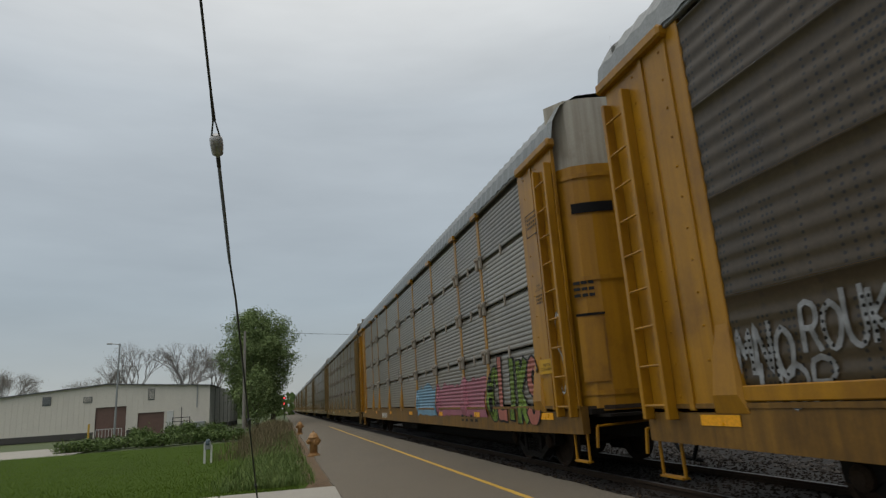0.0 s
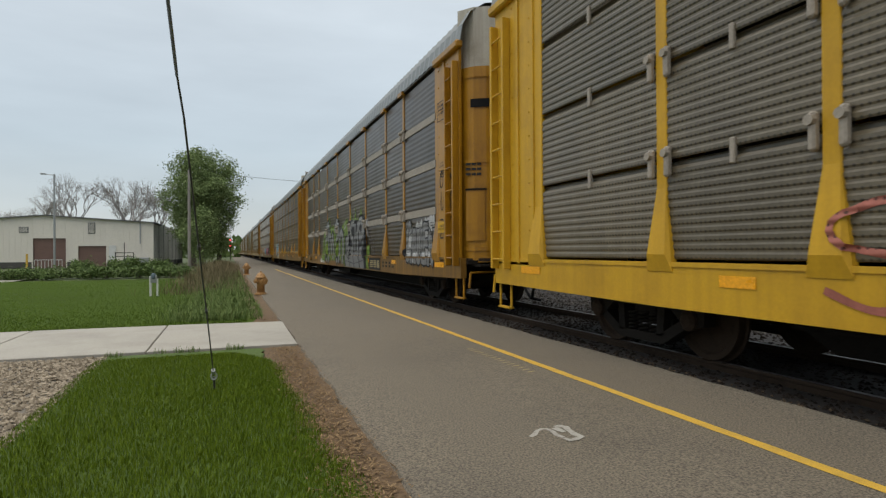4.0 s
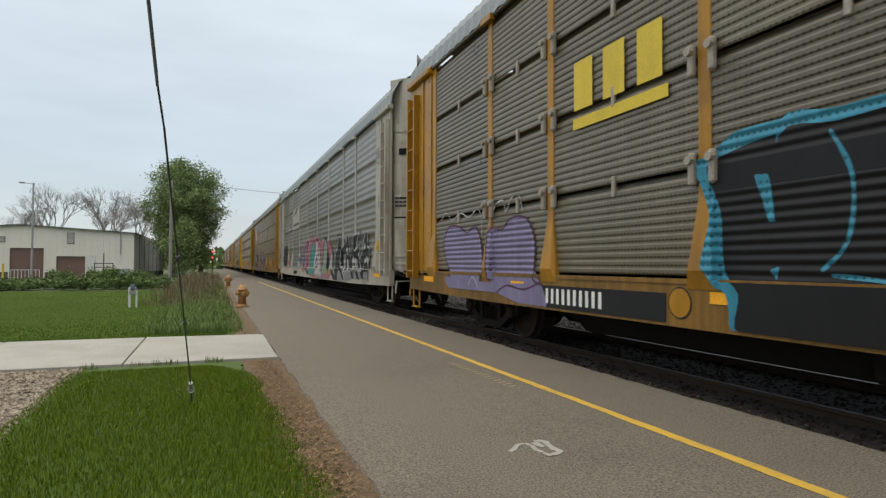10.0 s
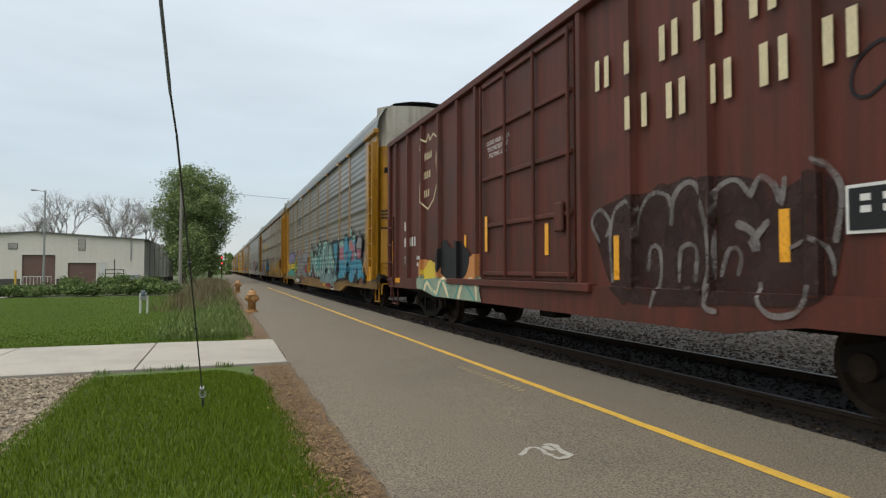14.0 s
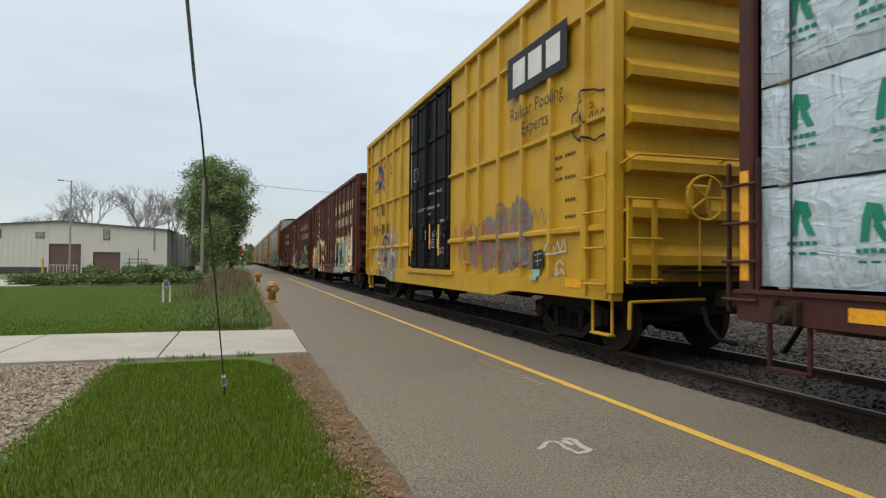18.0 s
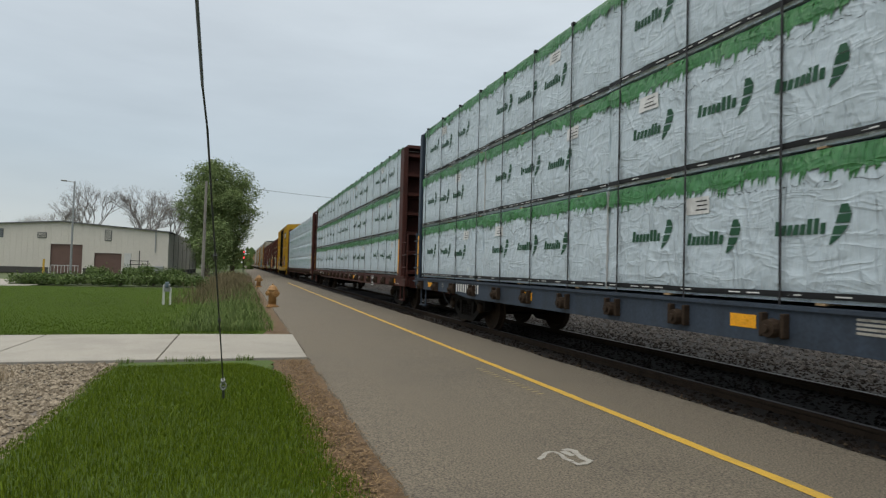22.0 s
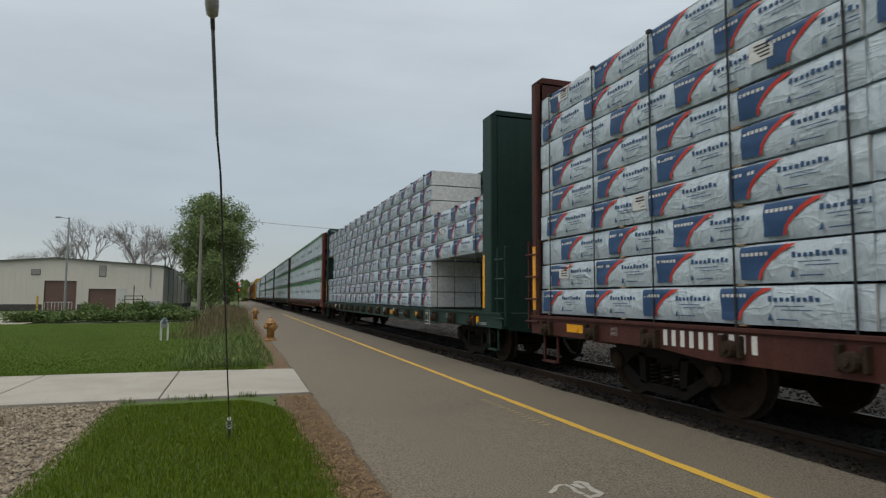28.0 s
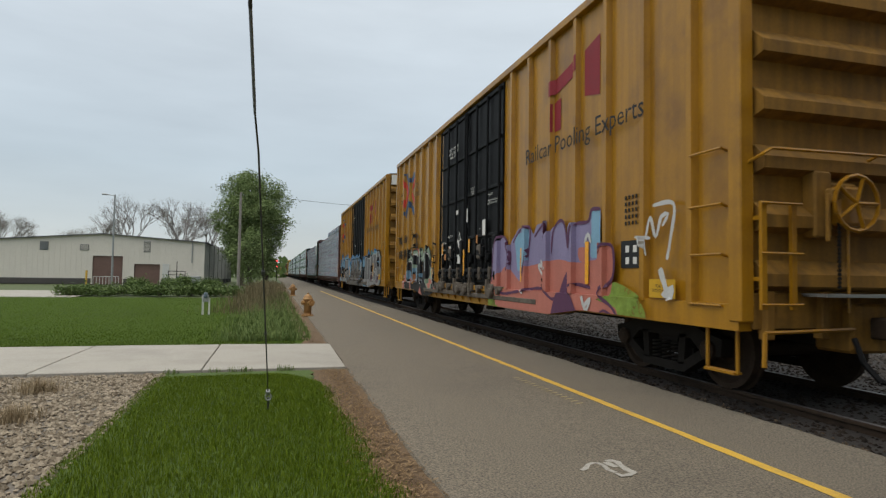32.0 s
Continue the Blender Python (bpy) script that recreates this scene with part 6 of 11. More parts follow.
        for nm, (u0, u1), rest, mat in (("door_slot", (-0.90, -0.50), (4.10, 4.27, 0.02), M["black"]), ("door_hatch", (-0.95, -0.74), (1.45, 2.45, 0.025), P), ("hatch_lip", (-0.96, -0.72), (2.45, 2.49, 0.04), M["steel"]), ("door_sill", (-0.98, 0.98), (1.04, 1.10, 0.03), M["rust"])):
            if full:
                me = shared((nm, colour, e), lambda: on_door(*near(u0, u1), *rest, nm, mat))
                part(nm, me, None, ob1)
        for q in range(3 if full else 0):
            for w_ in range(3):
                me = shared(("door_word", w_, e), lambda: on_door(*near(-0.95 + w_ * 0.06, -0.90 + w_ * 0.06), 0, 0.05, 0.014, "door_word", M["ink"]))
                part("door_word", me, None, ob1, at=(0, 0, 2.95 - q * 0.10))
        ob3 = part("end_step", shared("end_step", lambda: Geo().box(-1.3, 1.3, 12.9, 13.6, 0.94, 0.98).mesh("end_step", M["steel"])), None, car)
        if e < 0:
            for ob in (ob1, ob2, ob3):
                ob.rotation_euler[2] = math.pi
        ladder(car, e * 12.85, 0.95, 5.05, P, x=-1.56, w=0.46, stile=0.07, deep=0.13)
        stirrup(car, e * 12.95, P)
        part("roof_bracket", shared(("bracket", colour), lambda: Geo().box(-1.66, -1.50, -0.75, 0.75, 5.28, 5.44, ch=0.03).mesh("roof_bracket", P)), None, car, at=(0, e * 12.5, 0))
        bogie(car, e * 9.95)
        coupler(car, e * 13.75, e)
        # brake lever and cut bar by the coupler
        part("uncoupling_lever", shared(("cut", colour), lambda: Geo().tube((-1.45, 0, 0.82), (-0.5, 0.1, 0.84), 0.02, n=6).tube((-1.45, 0, 0.82), (-1.47, 0.02, 0.52), 0.024, n=6).mesh("uncoupling_lever", P)), None, car, at=(0, e * 13.45, 0))
    for k, yy in enumerate((-11.9, -8.0, -4.6, -0.3, 3.9, 7.9, 11.9)):
        quads(car, "reflector", [(yy, 0.95, 0.42 if k % 3 else 0.6, 0.11)], M["reflector"], -1.566)
    # small writing on the rear end sheet
    if full:
        dark = M["ink"]
        fz, tz = (3.08, 2.22) if belly else (4.25, 3.1)
        quads(car, "data_frame", [(-12.2, fz + 0.2, 0.56, 0.015), (-12.2, fz - 0.2, 0.56, 0.015), (-12.48, fz, 0.015, 0.4), (-11.92, fz, 0.015, 0.4)], dark, -1.592)
        bars(car, -11.97, fz + 0.11, 5, 0.065, 0.045, dark, -1.592, 3)
        lettering("DECK\nCLEARANCE", 0.065, dark, car, -12.2, tz, -1.5935)
        bars(car, -12.05, tz - 0.14, 4, 0.05, 0.035, dark, -1.592, 3)
        if not belly:
            lettering("THIS CAR\nEXCESS HEIGHT", 0.07, dark, car, -12.2, 1.75, -1.599)
            quads(car, "warning_plate", [(-12.2, 1.76, 0.58, 0.24)], M["lemon"], -1.592)
    bars(car, number, 0.64 if belly else 0.83, 10, 0.10, 0.20, M["white"] if colour != "cream" else M["ink"], -1.566)
    bars(car, -6.6, 0.92, 4, 0.28, 0.06, dark if full else M["ink"], -1.566, 2)
    return car


# ---------------------------------------------------------------- boxcars
def box_surface(posts, door):
    def f(y, z):
        if z < 1.04:
            return -1.585
        if door[0] < y < door[1]:
            return -1.605
        return -1.605 if any(abs(y - p) < 0.065 for p in posts) else -1.525
    half = posts[0] + 0.65
    REACH[f] = (half * 0.51, half * 0.63)
    CUTS[f] = ([p + s * d for p in posts for s in (-1, 1) for d in (0.063, 0.067)] + [d + e for d in door for e in (-0.002, 0.002)], [1.038, 1.042])
    return f


def boxcar(y, half, eave, colour, posts, door, door_mat, label, belts=(), group="boxcars of the train", door_y_split=True, end_top=None, floor_z=1.02, hard="black"):
    P, D = M[colour], M[door_mat]
    # E: darker copy of the side paint, standing in for shade between cars
    E = M["shaded_grimy_end"] if colour == "yellow2" else M["shaded_grimy_maroon"] if colour == "maroon" else P
    car = thing("boxcar", label, "freight car", group, at=(XC, y, RAIL))
    d0, d1 = door
    for s in (-1, 1):
        a, b = sorted((s * 1.52, s * 1.47))
        for k, (u, w) in enumerate(((-half, d0), (d1, half))):
            part("side_sheet", Geo().box(a, b, u, w, floor_z, eave), P, car)
    post = shared(("boxpost", colour, eave), lambda: Geo().prism([(-1.60, -0.045), (-1.60, 0.045), (-1.515, 0.075), (-1.515, -0.075)], floor_z, eave - 0.04, "z").mesh("side_post", P))
    for p in posts:
        part("side_post", post, None, car, at=(0, p, 0))
        o = part("side_post", post, None, car, at=(0, p, 0))
        o.rotation_euler[2] = math.pi
        o.location = (0, p, 0)
    for z in belts:
        for u, w in ((-half, d0), (d1, half)):
            part("belt_rail", Geo().prism([(-1.59, z), (-1.59, z + 0.05), (-1.515, z + 0.09), (-1.515, z - 0.04)], u, w, "y"), P, car)
    # roof with cross seams
    def roof():
        g = Geo()
        n, V = int(half * 2 / 0.6) * 2, []
        prof = [(-1.58, eave - 0.06), (-1.60, eave), (-1.45, eave + 0.05), (0, eave + 0.17), (1.45, eave + 0.05), (1.60, eave), (1.58, eave - 0.06)]
        for j in range(n + 1):
            yy = -half + 2 * half * j / n
            k = 0.025 if j % 2 else 0
            V += [(x, yy, z + (k if abs(x) < 1.5 else 0)) for x, z in prof]
        m = len(prof)
        g.add(V, [(j * m + i, j * m + i + 1, (j + 1) * m + i + 1, (j + 1) * m + i) for j in range(n) for i in range(m - 1)])
        return g.mesh("roof", M["roof_dark"] if colour == "maroon" else P)
    part("roof", shared(("boxroof", colour, half, eave), roof), None, car)

    def chord():
        g = Geo()
        for s in (-1, 1):
            a, b = sorted((s * 1.62, s * 1.5))
            g.box(a, b, -half - 0.02, half + 0.02, eave - 0.14, eave - 0.01, ch=0.01)
        return g.mesh("top_chord", P)
    part("top_chord", shared(("boxchord", colour, half, eave), chord), None, car)

    def sill():
        g = Geo()
        for s in (-1, 1):
            a, b = sorted((s * 1.58, s * 1.42))
            g.prism([(-half, floor_z + 0.02), (half, floor_z + 0.02), (half, 0.78), (half * 0.62, 0.78), (half * 0.52, 0.66), (-half * 0.52, 0.66), (-half * 0.62, 0.78), (-half, 0.78)], a, b, "x")
        return g.mesh("side_sill", P)
    part("side_sill", shared(("boxsill", colour, half), sill), None, car)

    def under():
        g = Geo()
        g.box(-1.42, 1.42, -half, half, 0.95, floor_z)
        g.box(-0.3, 0.3, -half - 0.1, half + 0.1, 0.6, 0.95)
        for k in range(-5, 6):
            g.box(-1.4, 1.4, k * half / 5.5 - 0.05, k * half / 5.5 + 0.05, 0.75, 0.95)
        g.tube((0.6, -1.0, 0.62), (0.6, 0.1, 0.62), 0.2, n=12)
        g.box(-0.75, -0.45, 0.4, 0.9, 0.45, 0.75)
        return g.mesh("underframe", M["steel"])
    part("underframe", shared(("boxunder", half), under), None, car)

    # ends with deep horizontal corrugations
    n_rib = 7 if eave > 5 else 6
    hh = 0.585

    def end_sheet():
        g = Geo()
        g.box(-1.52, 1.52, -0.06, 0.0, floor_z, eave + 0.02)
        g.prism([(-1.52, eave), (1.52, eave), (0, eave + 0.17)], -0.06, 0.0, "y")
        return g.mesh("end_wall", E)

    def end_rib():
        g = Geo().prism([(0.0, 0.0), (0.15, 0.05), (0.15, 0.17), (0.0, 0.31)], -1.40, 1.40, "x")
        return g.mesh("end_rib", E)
    for e in (-1, 1):
        o = part("end_wall", shared(("boxend", colour, eave), end_sheet), None, car, "steel end wall with deep corrugations", at=(0, e * half, 0))
        if e < 0:
            o.rotation_euler[2] = math.pi
        for k in range(n_rib):
            part("end_rib", shared(("boxrib", colour, eave), end_rib), None, o, at=(0, 0, 1.18 + hh * k))
        for s in (-1, 1):
            a, b = sorted((s * 1.60, s * 1.44))
            part("corner_post", shared(("boxcorner", colour, eave, s), lambda: Geo().box(a, b, -0.12, 0.06, floor_z - 0.15, eave, ch=0.012).mesh("corner_post", P)), None, o)
        if end_top:
            part("height_panel", Geo().box(-1.38, 1.38, *sorted((e * (half + 0.005), e * (half + 0.095)))[:2], eave - 0.42, eave - 0.02), M["white"], car, "white panel at the top of the end wall")
            if e < 0:
                words = part("lettering", text_mesh("EXCESS HEIGHT CAR", 0.20), None, car)
                words.data.materials.append(M["ink"])
                words.matrix_local = Matrix(((1, 0, 0, 0), (0, 0, -1, -half - 0.099), (0, 1, 0, eave - 0.22), (0, 0, 0, 1)))
        # side ladder near the end
        if colour == "yellow2":
            grab = shared(("grab", colour), lambda: Geo().tube((-1.60, -0.25, 0), (-1.60, 0.25, 0), 0.014, n=7).tube((-1.60, -0.235, 0), (-1.50, -0.235, -0.03), 0.014, n=6).tube((-1.60, 0.235, 0), (-1.50, 0.235, -0.03), 0.014, n=6).mesh("grab_iron", P))
            for z in (1.02, 1.55, 2.07, 2.65):
                part("grab_iron", grab, None, car, at=(0, e * (half - 0.46), z))
        else:
            ladder(car, e * (half - 0.32), 0.82, 2.65, P, x=-1.56, w=0.46, stile=0.035, steps=4, deep=0.06)
        stirrup(car, e * (half - 0.35), P, 0.34, 0.84, 0.44)
        bogie(car, e * (half - 1.95))
        coupler(car, e * (half + 0.28), e)
        if colour != "yellow2":
            quads(car, "reflector", [(e * (half - 0.9), 0.97, 0.42, 0.12)], M["reflector"], -1.586)
        # end ladder
        def end_lad():
            g = Geo()
            for x in (-1.44, -1.08):
                g.box(x - 0.03, x + 0.03, 0.15, 0.19, 1.0, 2.06)
                for z in (1.3, 1.9):
                    g.box(x - 0.02, x + 0.02, 0.0, 0.16, z - 0.02, z + 0.02)
            for z in (1.05, 1.55, 2.04):
                g.tube((-1.50, 0.21, z), (-1.0, 0.21, z), 0.015, n=6)
            for u, w in (((-1.50, 0.05, 2.46), (-1.46, 0.20, 2.52)), ((-1.46, 0.20, 2.52), (-1.36, 0.20, 2.58)), ((-1.36, 0.20, 2.58), (0.6, 0.20, 2.60)), ((0.0, 0.20, 2.60), (-0.1, 0.05, 2.50)), ((0.6, 0.20, 2.60), (0.64, 0.05, 2.52))):
                g.tube(u, w, 0.017, n=6)
            return g.mesh("end_ladder", P)
        o = part("end_ladder", shared(("endlad", colour), end_lad), None, car, at=(0, e * half, 0))
        if e < 0:
            o.rotation_euler[2] = math.pi
            o.scale = (-1, 1, 1)
        part("cut_bar", shared(("boxcut", colour), lambda: Geo().tube((-1.45, 0, 0.78), (-0.3, 0.05, 0.80), 0.02, n=6).tube((-1.45, 0, 0.78), (-1.46, 0, 0.45), 0.024, n=6).mesh("cut_bar", P)), None, car, at=(0, e * (half + 0.2), 0))

    def brake():
        g = Geo()
        for k in range(16):
            a0, a1 = k * math.pi / 8, (k + 1) * math.pi / 8
            g.tube((0.28 * math.cos(a0), 0, 0.28 * math.sin(a0)), (0.28 * math.cos(a1), 0, 0.28 * math.sin(a1)), 0.022, n=6)
        for k in range(5):
            a = k * 1.2566
            g.tube((0, 0, 0), (0.28 * math.cos(a), 0, 0.28 * math.sin(a)), 0.02, n=6)
        g.box(-0.16, 0.16, 0.06, 0.20, -0.22, 0.18, ch=0.03)
        g.tube((0.0, 0.1, -0.2), (0.0, 0.1, -1.1), 0.015, n=6)
        return g.mesh("brake_wheel", P)
    part("brake_wheel", shared(("brake", colour), brake), None, car, "hand brake wheel", at=(-0.42, -half - 0.30, 2.07))
    if colour == "yellow2":
        W = M["steel"]
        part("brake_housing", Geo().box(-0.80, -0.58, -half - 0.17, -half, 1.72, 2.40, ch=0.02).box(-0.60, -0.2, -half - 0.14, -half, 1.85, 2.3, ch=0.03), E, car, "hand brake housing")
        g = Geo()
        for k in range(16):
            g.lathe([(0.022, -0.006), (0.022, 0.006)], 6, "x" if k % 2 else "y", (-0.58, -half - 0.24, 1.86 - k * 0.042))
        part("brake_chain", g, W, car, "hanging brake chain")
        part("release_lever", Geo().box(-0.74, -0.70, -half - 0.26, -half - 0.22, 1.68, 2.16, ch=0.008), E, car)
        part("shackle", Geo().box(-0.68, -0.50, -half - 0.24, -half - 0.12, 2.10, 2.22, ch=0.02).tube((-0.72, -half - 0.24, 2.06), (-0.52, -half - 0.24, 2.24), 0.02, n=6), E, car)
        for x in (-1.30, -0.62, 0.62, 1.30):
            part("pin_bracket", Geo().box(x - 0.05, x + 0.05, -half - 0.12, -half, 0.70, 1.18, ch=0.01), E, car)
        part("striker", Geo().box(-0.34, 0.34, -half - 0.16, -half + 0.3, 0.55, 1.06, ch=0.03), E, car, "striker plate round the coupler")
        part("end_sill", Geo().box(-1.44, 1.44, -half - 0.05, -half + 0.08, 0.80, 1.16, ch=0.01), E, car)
    part("brake_step", Geo().box(-0.85, 0.85, -half - 0.34, -half - 0.02, 1.13, 1.16), M["galv" if colour == "yellow2" else "steel"], car, "grated brake step")
    # doors
    doors = [(d0, (d0 + d1) / 2), ((d0 + d1) / 2, d1)] if door_y_split else [(d0, d1)]
    for u, w in doors:
        g = Geo()
        g.box(-1.555, -1.515, u + 0.01, w - 0.01, floor_z + 0.06, eave - 0.16)
        dr = part("sliding_door", g, D, car, "")
        n = 4
        for k in range(n + 1):
            z = floor_z + 0.12 + (eave - 0.42 - floor_z) * k / n
            part("door_rib", Geo().box(-1.60, -1.55, u + 0.04, w - 0.04, z, z + 0.07, ch=0.012), D, dr)
        m_ = 2 if w - u > 2.0 else 1
        for k in range(m_ + 2):
            yy = u + 0.07 + (w - u - 0.14) * k / (m_ + 1)
            part("lock_bar", Geo().tube((-1.615, yy, floor_z + 0.1), (-1.615, yy, eave - 0.25), 0.028, n=7), D, dr)
        part("door_latch", Geo().box(-1.64, -1.58, u + 0.2, u + 0.42, 1.75, 2.15, ch=0.02), D, dr)
        part("reflector", Geo().box(-1.604, -1.60, w - 0.32, w - 0.22, 1.55, 2.15), M["reflector"], dr)
    if half > 8.5:
        rail_ = part("lower_door_rail", Geo().box(-1.66, -1.57, d0 - 1.9, d1 + 1.7, 0.80, 0.90, ch=0.015), M["rail_grime"], car, "lower rail of the plug doors")
        for k in range(9):
            yy = d0 - 0.1 + (d1 - d0 + 0.2) * k / 8
            part("roller_housing", shared(("rollers", k % 2), lambda: (Geo().box(-1.70, -1.60, -0.15, 0.15, 0.93, 1.13, ch=0.02).box(-1.72, -1.66, -0.05, 0.05, 0.86, 1.22) if k % 2 else Geo().box(-1.69, -1.60, -0.2, 0.2, 1.0, 1.08, ch=0.01).lathe([(0.07, -1.72), (0.07, -1.62)], 10, "x", (0, 0, 0.98))).mesh("roller_housing", M["rail_grime"])), None, rail_, at=(0, yy, 0))
        for k in range(14):
            part("rail_bracket", shared(("railbr", colour), lambda: Geo().prism([(-1.655, 0.80), (-1.58, 0.80), (-1.58, 0.68)], -0.03, 0.03, "y").mesh("rail_bracket", P)), None, rail_, at=(0, d0 - 1.8 + (d1 - d0 + 3.4) * k / 13, 0))
        for u, w in doors:
            for k in range(5):
                yy = u + 0.22 + (w - u - 0.44) * k / 4
                part("door_stiffener", shared(("stiff", hard), lambda: Geo().prism([(-1.60, -0.02), (-1.60, 0.02), (-1.55, 0.045), (-1.55, -0.045)], 1.24, 2.10, "z").mesh("door_stiffener", M[hard])), None, car, at=(0, yy, 0))
            for z in (1.24, 1.37):
                part("locking_bar", shared(("lockb", hard, round(w - u, 2)), lambda: Geo().box(-1.645, -1.56, 0.05, w - u - 0.05, 0.0, 0.075, ch=0.012).mesh("locking_bar", M[hard])), None, car, at=(0, u, z))
            for k in range(7):
                part("bar_keeper", shared(("keeper", hard, k % 2), lambda: Geo().box(-1.675, -1.60, -0.05, 0.05, 1.20, 1.48 if k % 2 else 1.40, ch=0.015).box(-1.69, -1.65, -0.02, 0.02, 1.27, 1.33).mesh("bar_keeper", M["rail_grime" if k % 3 else hard])), None, car, at=(0, u + 0.15 + (w - u - 0.3) * k / 6, 0))
            for k, (p, z, e) in enumerate(((0.3, 1.62, 0.16), (0.62, 1.86, 0.12), (0.82, 1.58, 0.2), (0.45, 1.70, 0.24))):
                part("rod_bracket", shared(("rodbr", hard, k), lambda: Geo().box(-1.65, -1.56, -0.09, 0.09, 0.0, e, ch=0.02).box(-1.665, -1.60, -0.03, 0.03, -0.05, e + 0.05, ch=0.01).mesh("rod_bracket", M[hard])), None, car, at=(0, u + (w - u) * p, z))
            part("gear_box", Geo().box(-1.68, -1.56, (u + w) / 2 - 0.13, (u + w) / 2 + 0.13, 1.66, 1.98, ch=0.03), M["rail_grime"], car, "gear box of the door lock")
            part("door_crank", Geo().tube((-1.69, (u + w) / 2, 1.80), (-1.69, (u + w) / 2 - 0.22, 1.70), 0.018, n=6).lathe([(0.06, -1.70), (0.06, -1.67)], 10, "x", (0, (u + w) / 2, 1.80)), M[hard], car)
            for p in (0.12, 0.88):
                part("roller", shared("door_roller", lambda: Geo().lathe([(0.03, -1.76), (0.10, -1.75), (0.11, -1.70), (0.085, -1.69), (0.085, -1.65)], 14, "x", (0, 0, 0.94)).box(-1.70, -1.60, -0.13, 0.13, 1.0, 1.12, ch=0.02).mesh("roller", M["rail_grime"])), None, car, at=(0, u + (w - u) * p, 0))
    part("door_track", Geo().box(-1.64, -1.50, d0 - 0.4, d1 + (1.6 if not door_y_split else 0.2), floor_z - 0.06, floor_z + 0.05, ch=0.01), P if colour != "maroon" else P, car)
    return car


# ---------------------------------------------------------------- flatcars with a centre beam and wrapped lumber
def wrinkle(y, z, seed):
    return 0.022 * noise.noise((y * 2.2 + seed, z * 3.5, seed)) + 0.012 * noise.noise((y * 6 + z * 5, z * 6 - y * 3, seed + 5))


def bundle_mesh(kind, L, H, seed):
    """A wrapped bundle on the near side of the centre beam: origin at its lower rear corner."""
    X0, X1 = -1.49, -0.14
    g = Geo()
    r = random.Random(seed)

    def face(y, z):
        e = min(y, L - y, z, H - z)
        rnd = 0.035 * max(0.0, 1 - e / 0.05) ** 2
        return X0 + wrinkle(y, z, seed) + rnd
    ny, nz = max(4, int(L / 0.14)), max(4, int(H / 0.12))
    V = [(face(L * i / ny, H * j / nz), L * i / ny, H * j / nz) for i in range(ny + 1) for j in range(nz + 1)]
    g.add(V, [(i * (nz + 1) + j, i * (nz + 1) + j + 1, (i + 1) * (nz + 1) + j + 1, (i + 1) * (nz + 1) + j) for i in range(ny) for j in range(nz)], 0)
    xe = X0 + 0.03
    g.add([(xe, 0, 0), (xe, L, 0), (X1, L, 0), (X1, 0, 0), (xe, 0, H), (xe, L, H), (X1, L, H), (X1, 0, H)],
          [(0, 1, 2, 3), (4, 7, 6, 5), (1, 5, 6, 2), (2, 6, 7, 3)], 0)
    g.add([(xe, 0, 0), (X1, 0, 0), (X1, 0, H), (xe, 0, H)], [(0, 1, 2, 3)], 1)

    def mark(quad, slot, eps, div=3):
        """A printed four-sided shape, laid on the wrinkled face. Corners as (y, z)."""
        (a, b, c, d) = quad
        VV = []
        for i in range(div + 1):
            t = i / div
            for j in range(div + 1):
                s = j / div
                yy = (a[0] * (1 - t) + b[0] * t) * (1 - s) + (d[0] * (1 - t) + c[0] * t) * s
                zz = (a[1] * (1 - t) + b[1] * t) * (1 - s) + (d[1] * (1 - t) + c[1] * t) * s
                yy, zz = min(max(yy, 0.004), L - 0.004), min(max(zz, 0.004), H - 0.004)
                VV.append((face(yy, zz) - eps, yy, zz))
        g.add(VV, [(i * (div + 1) + j, i * (div + 1) + j + 1, (i + 1) * (div + 1) + j + 1, (i + 1) * (div + 1) + j) for i in range(div) for j in range(div)], slot)

    if kind == "band":
        mats = [M["wrap"], M["wrap_end"], M["wrap_green"], M["ink"], M["cream"], M["print_green"]]
        n = int(L / 0.04)
        for k in range(n):
            y0, y1 = L * k / n, L * (k + 1) / n + 0.004
            d0 = 0.17 + 0.05 * noise.noise((y0 * 0.9, seed, 0)) + r.uniform(-0.02, 0.03)
            d1 = d0 + r.uniform(0.0, 0.05) + (0.07 if r.random() < 0.3 else 0)
            mark([(y0, H - d0), (y1, H - d1), (y1, H - 0.002), (y0, H - 0.002)], 2, 0.007, 3)
        yy = L - 0.55
        while yy > 0.7:
            zz = H * r.uniform(0.42, 0.5)
            # a split leaf after a slanted row of plain bars
            for q in range(8):
                w, hi = 0.048, (0.085, 0.05, 0.05, 0.05, 0.05, 0.09, 0.09, 0.05)[q]
                u = yy - q * 0.063
                mark([(u - w, zz - 0.04), (u, zz - 0.04), (u - 0.016, zz + hi), (u - w - 0.016, zz + hi)], 5, 0.0075, 1)
            u = yy - 0.565
            for (p, w0, w1) in ((-0.13, 0.015, 0.09), (-0.05, 0.09, 0.12), (0.04, 0.12, 0.12), (0.12, 0.115, 0.06)):
                mark([(u - w0 - p * 0.3, zz + p), (u - p * 0.3, zz + p), (u - (p + 0.07) * 0.3, zz + p + 0.07), (u - w1 - (p + 0.07) * 0.3, zz + p + 0.07)], 5, 0.0075, 1)
            yy -= r.choice((0.95, 1.1))
        # the fine zigzag of a landscape line under the green edge
        k, zl = 0.1, H - 0.34
        while k < L - 0.1:
            up = r.uniform(-0.03, 0.05)
            if r.random() < 0.75:
                mark([(k, zl), (k + 0.035, zl + up), (k + 0.035, zl + up + 0.006), (k, zl + 0.006)], 3, 0.006, 1)
            zl = min(H - 0.28, max(H - 0.42, zl + up))
            k += 0.04
        k = 0.0
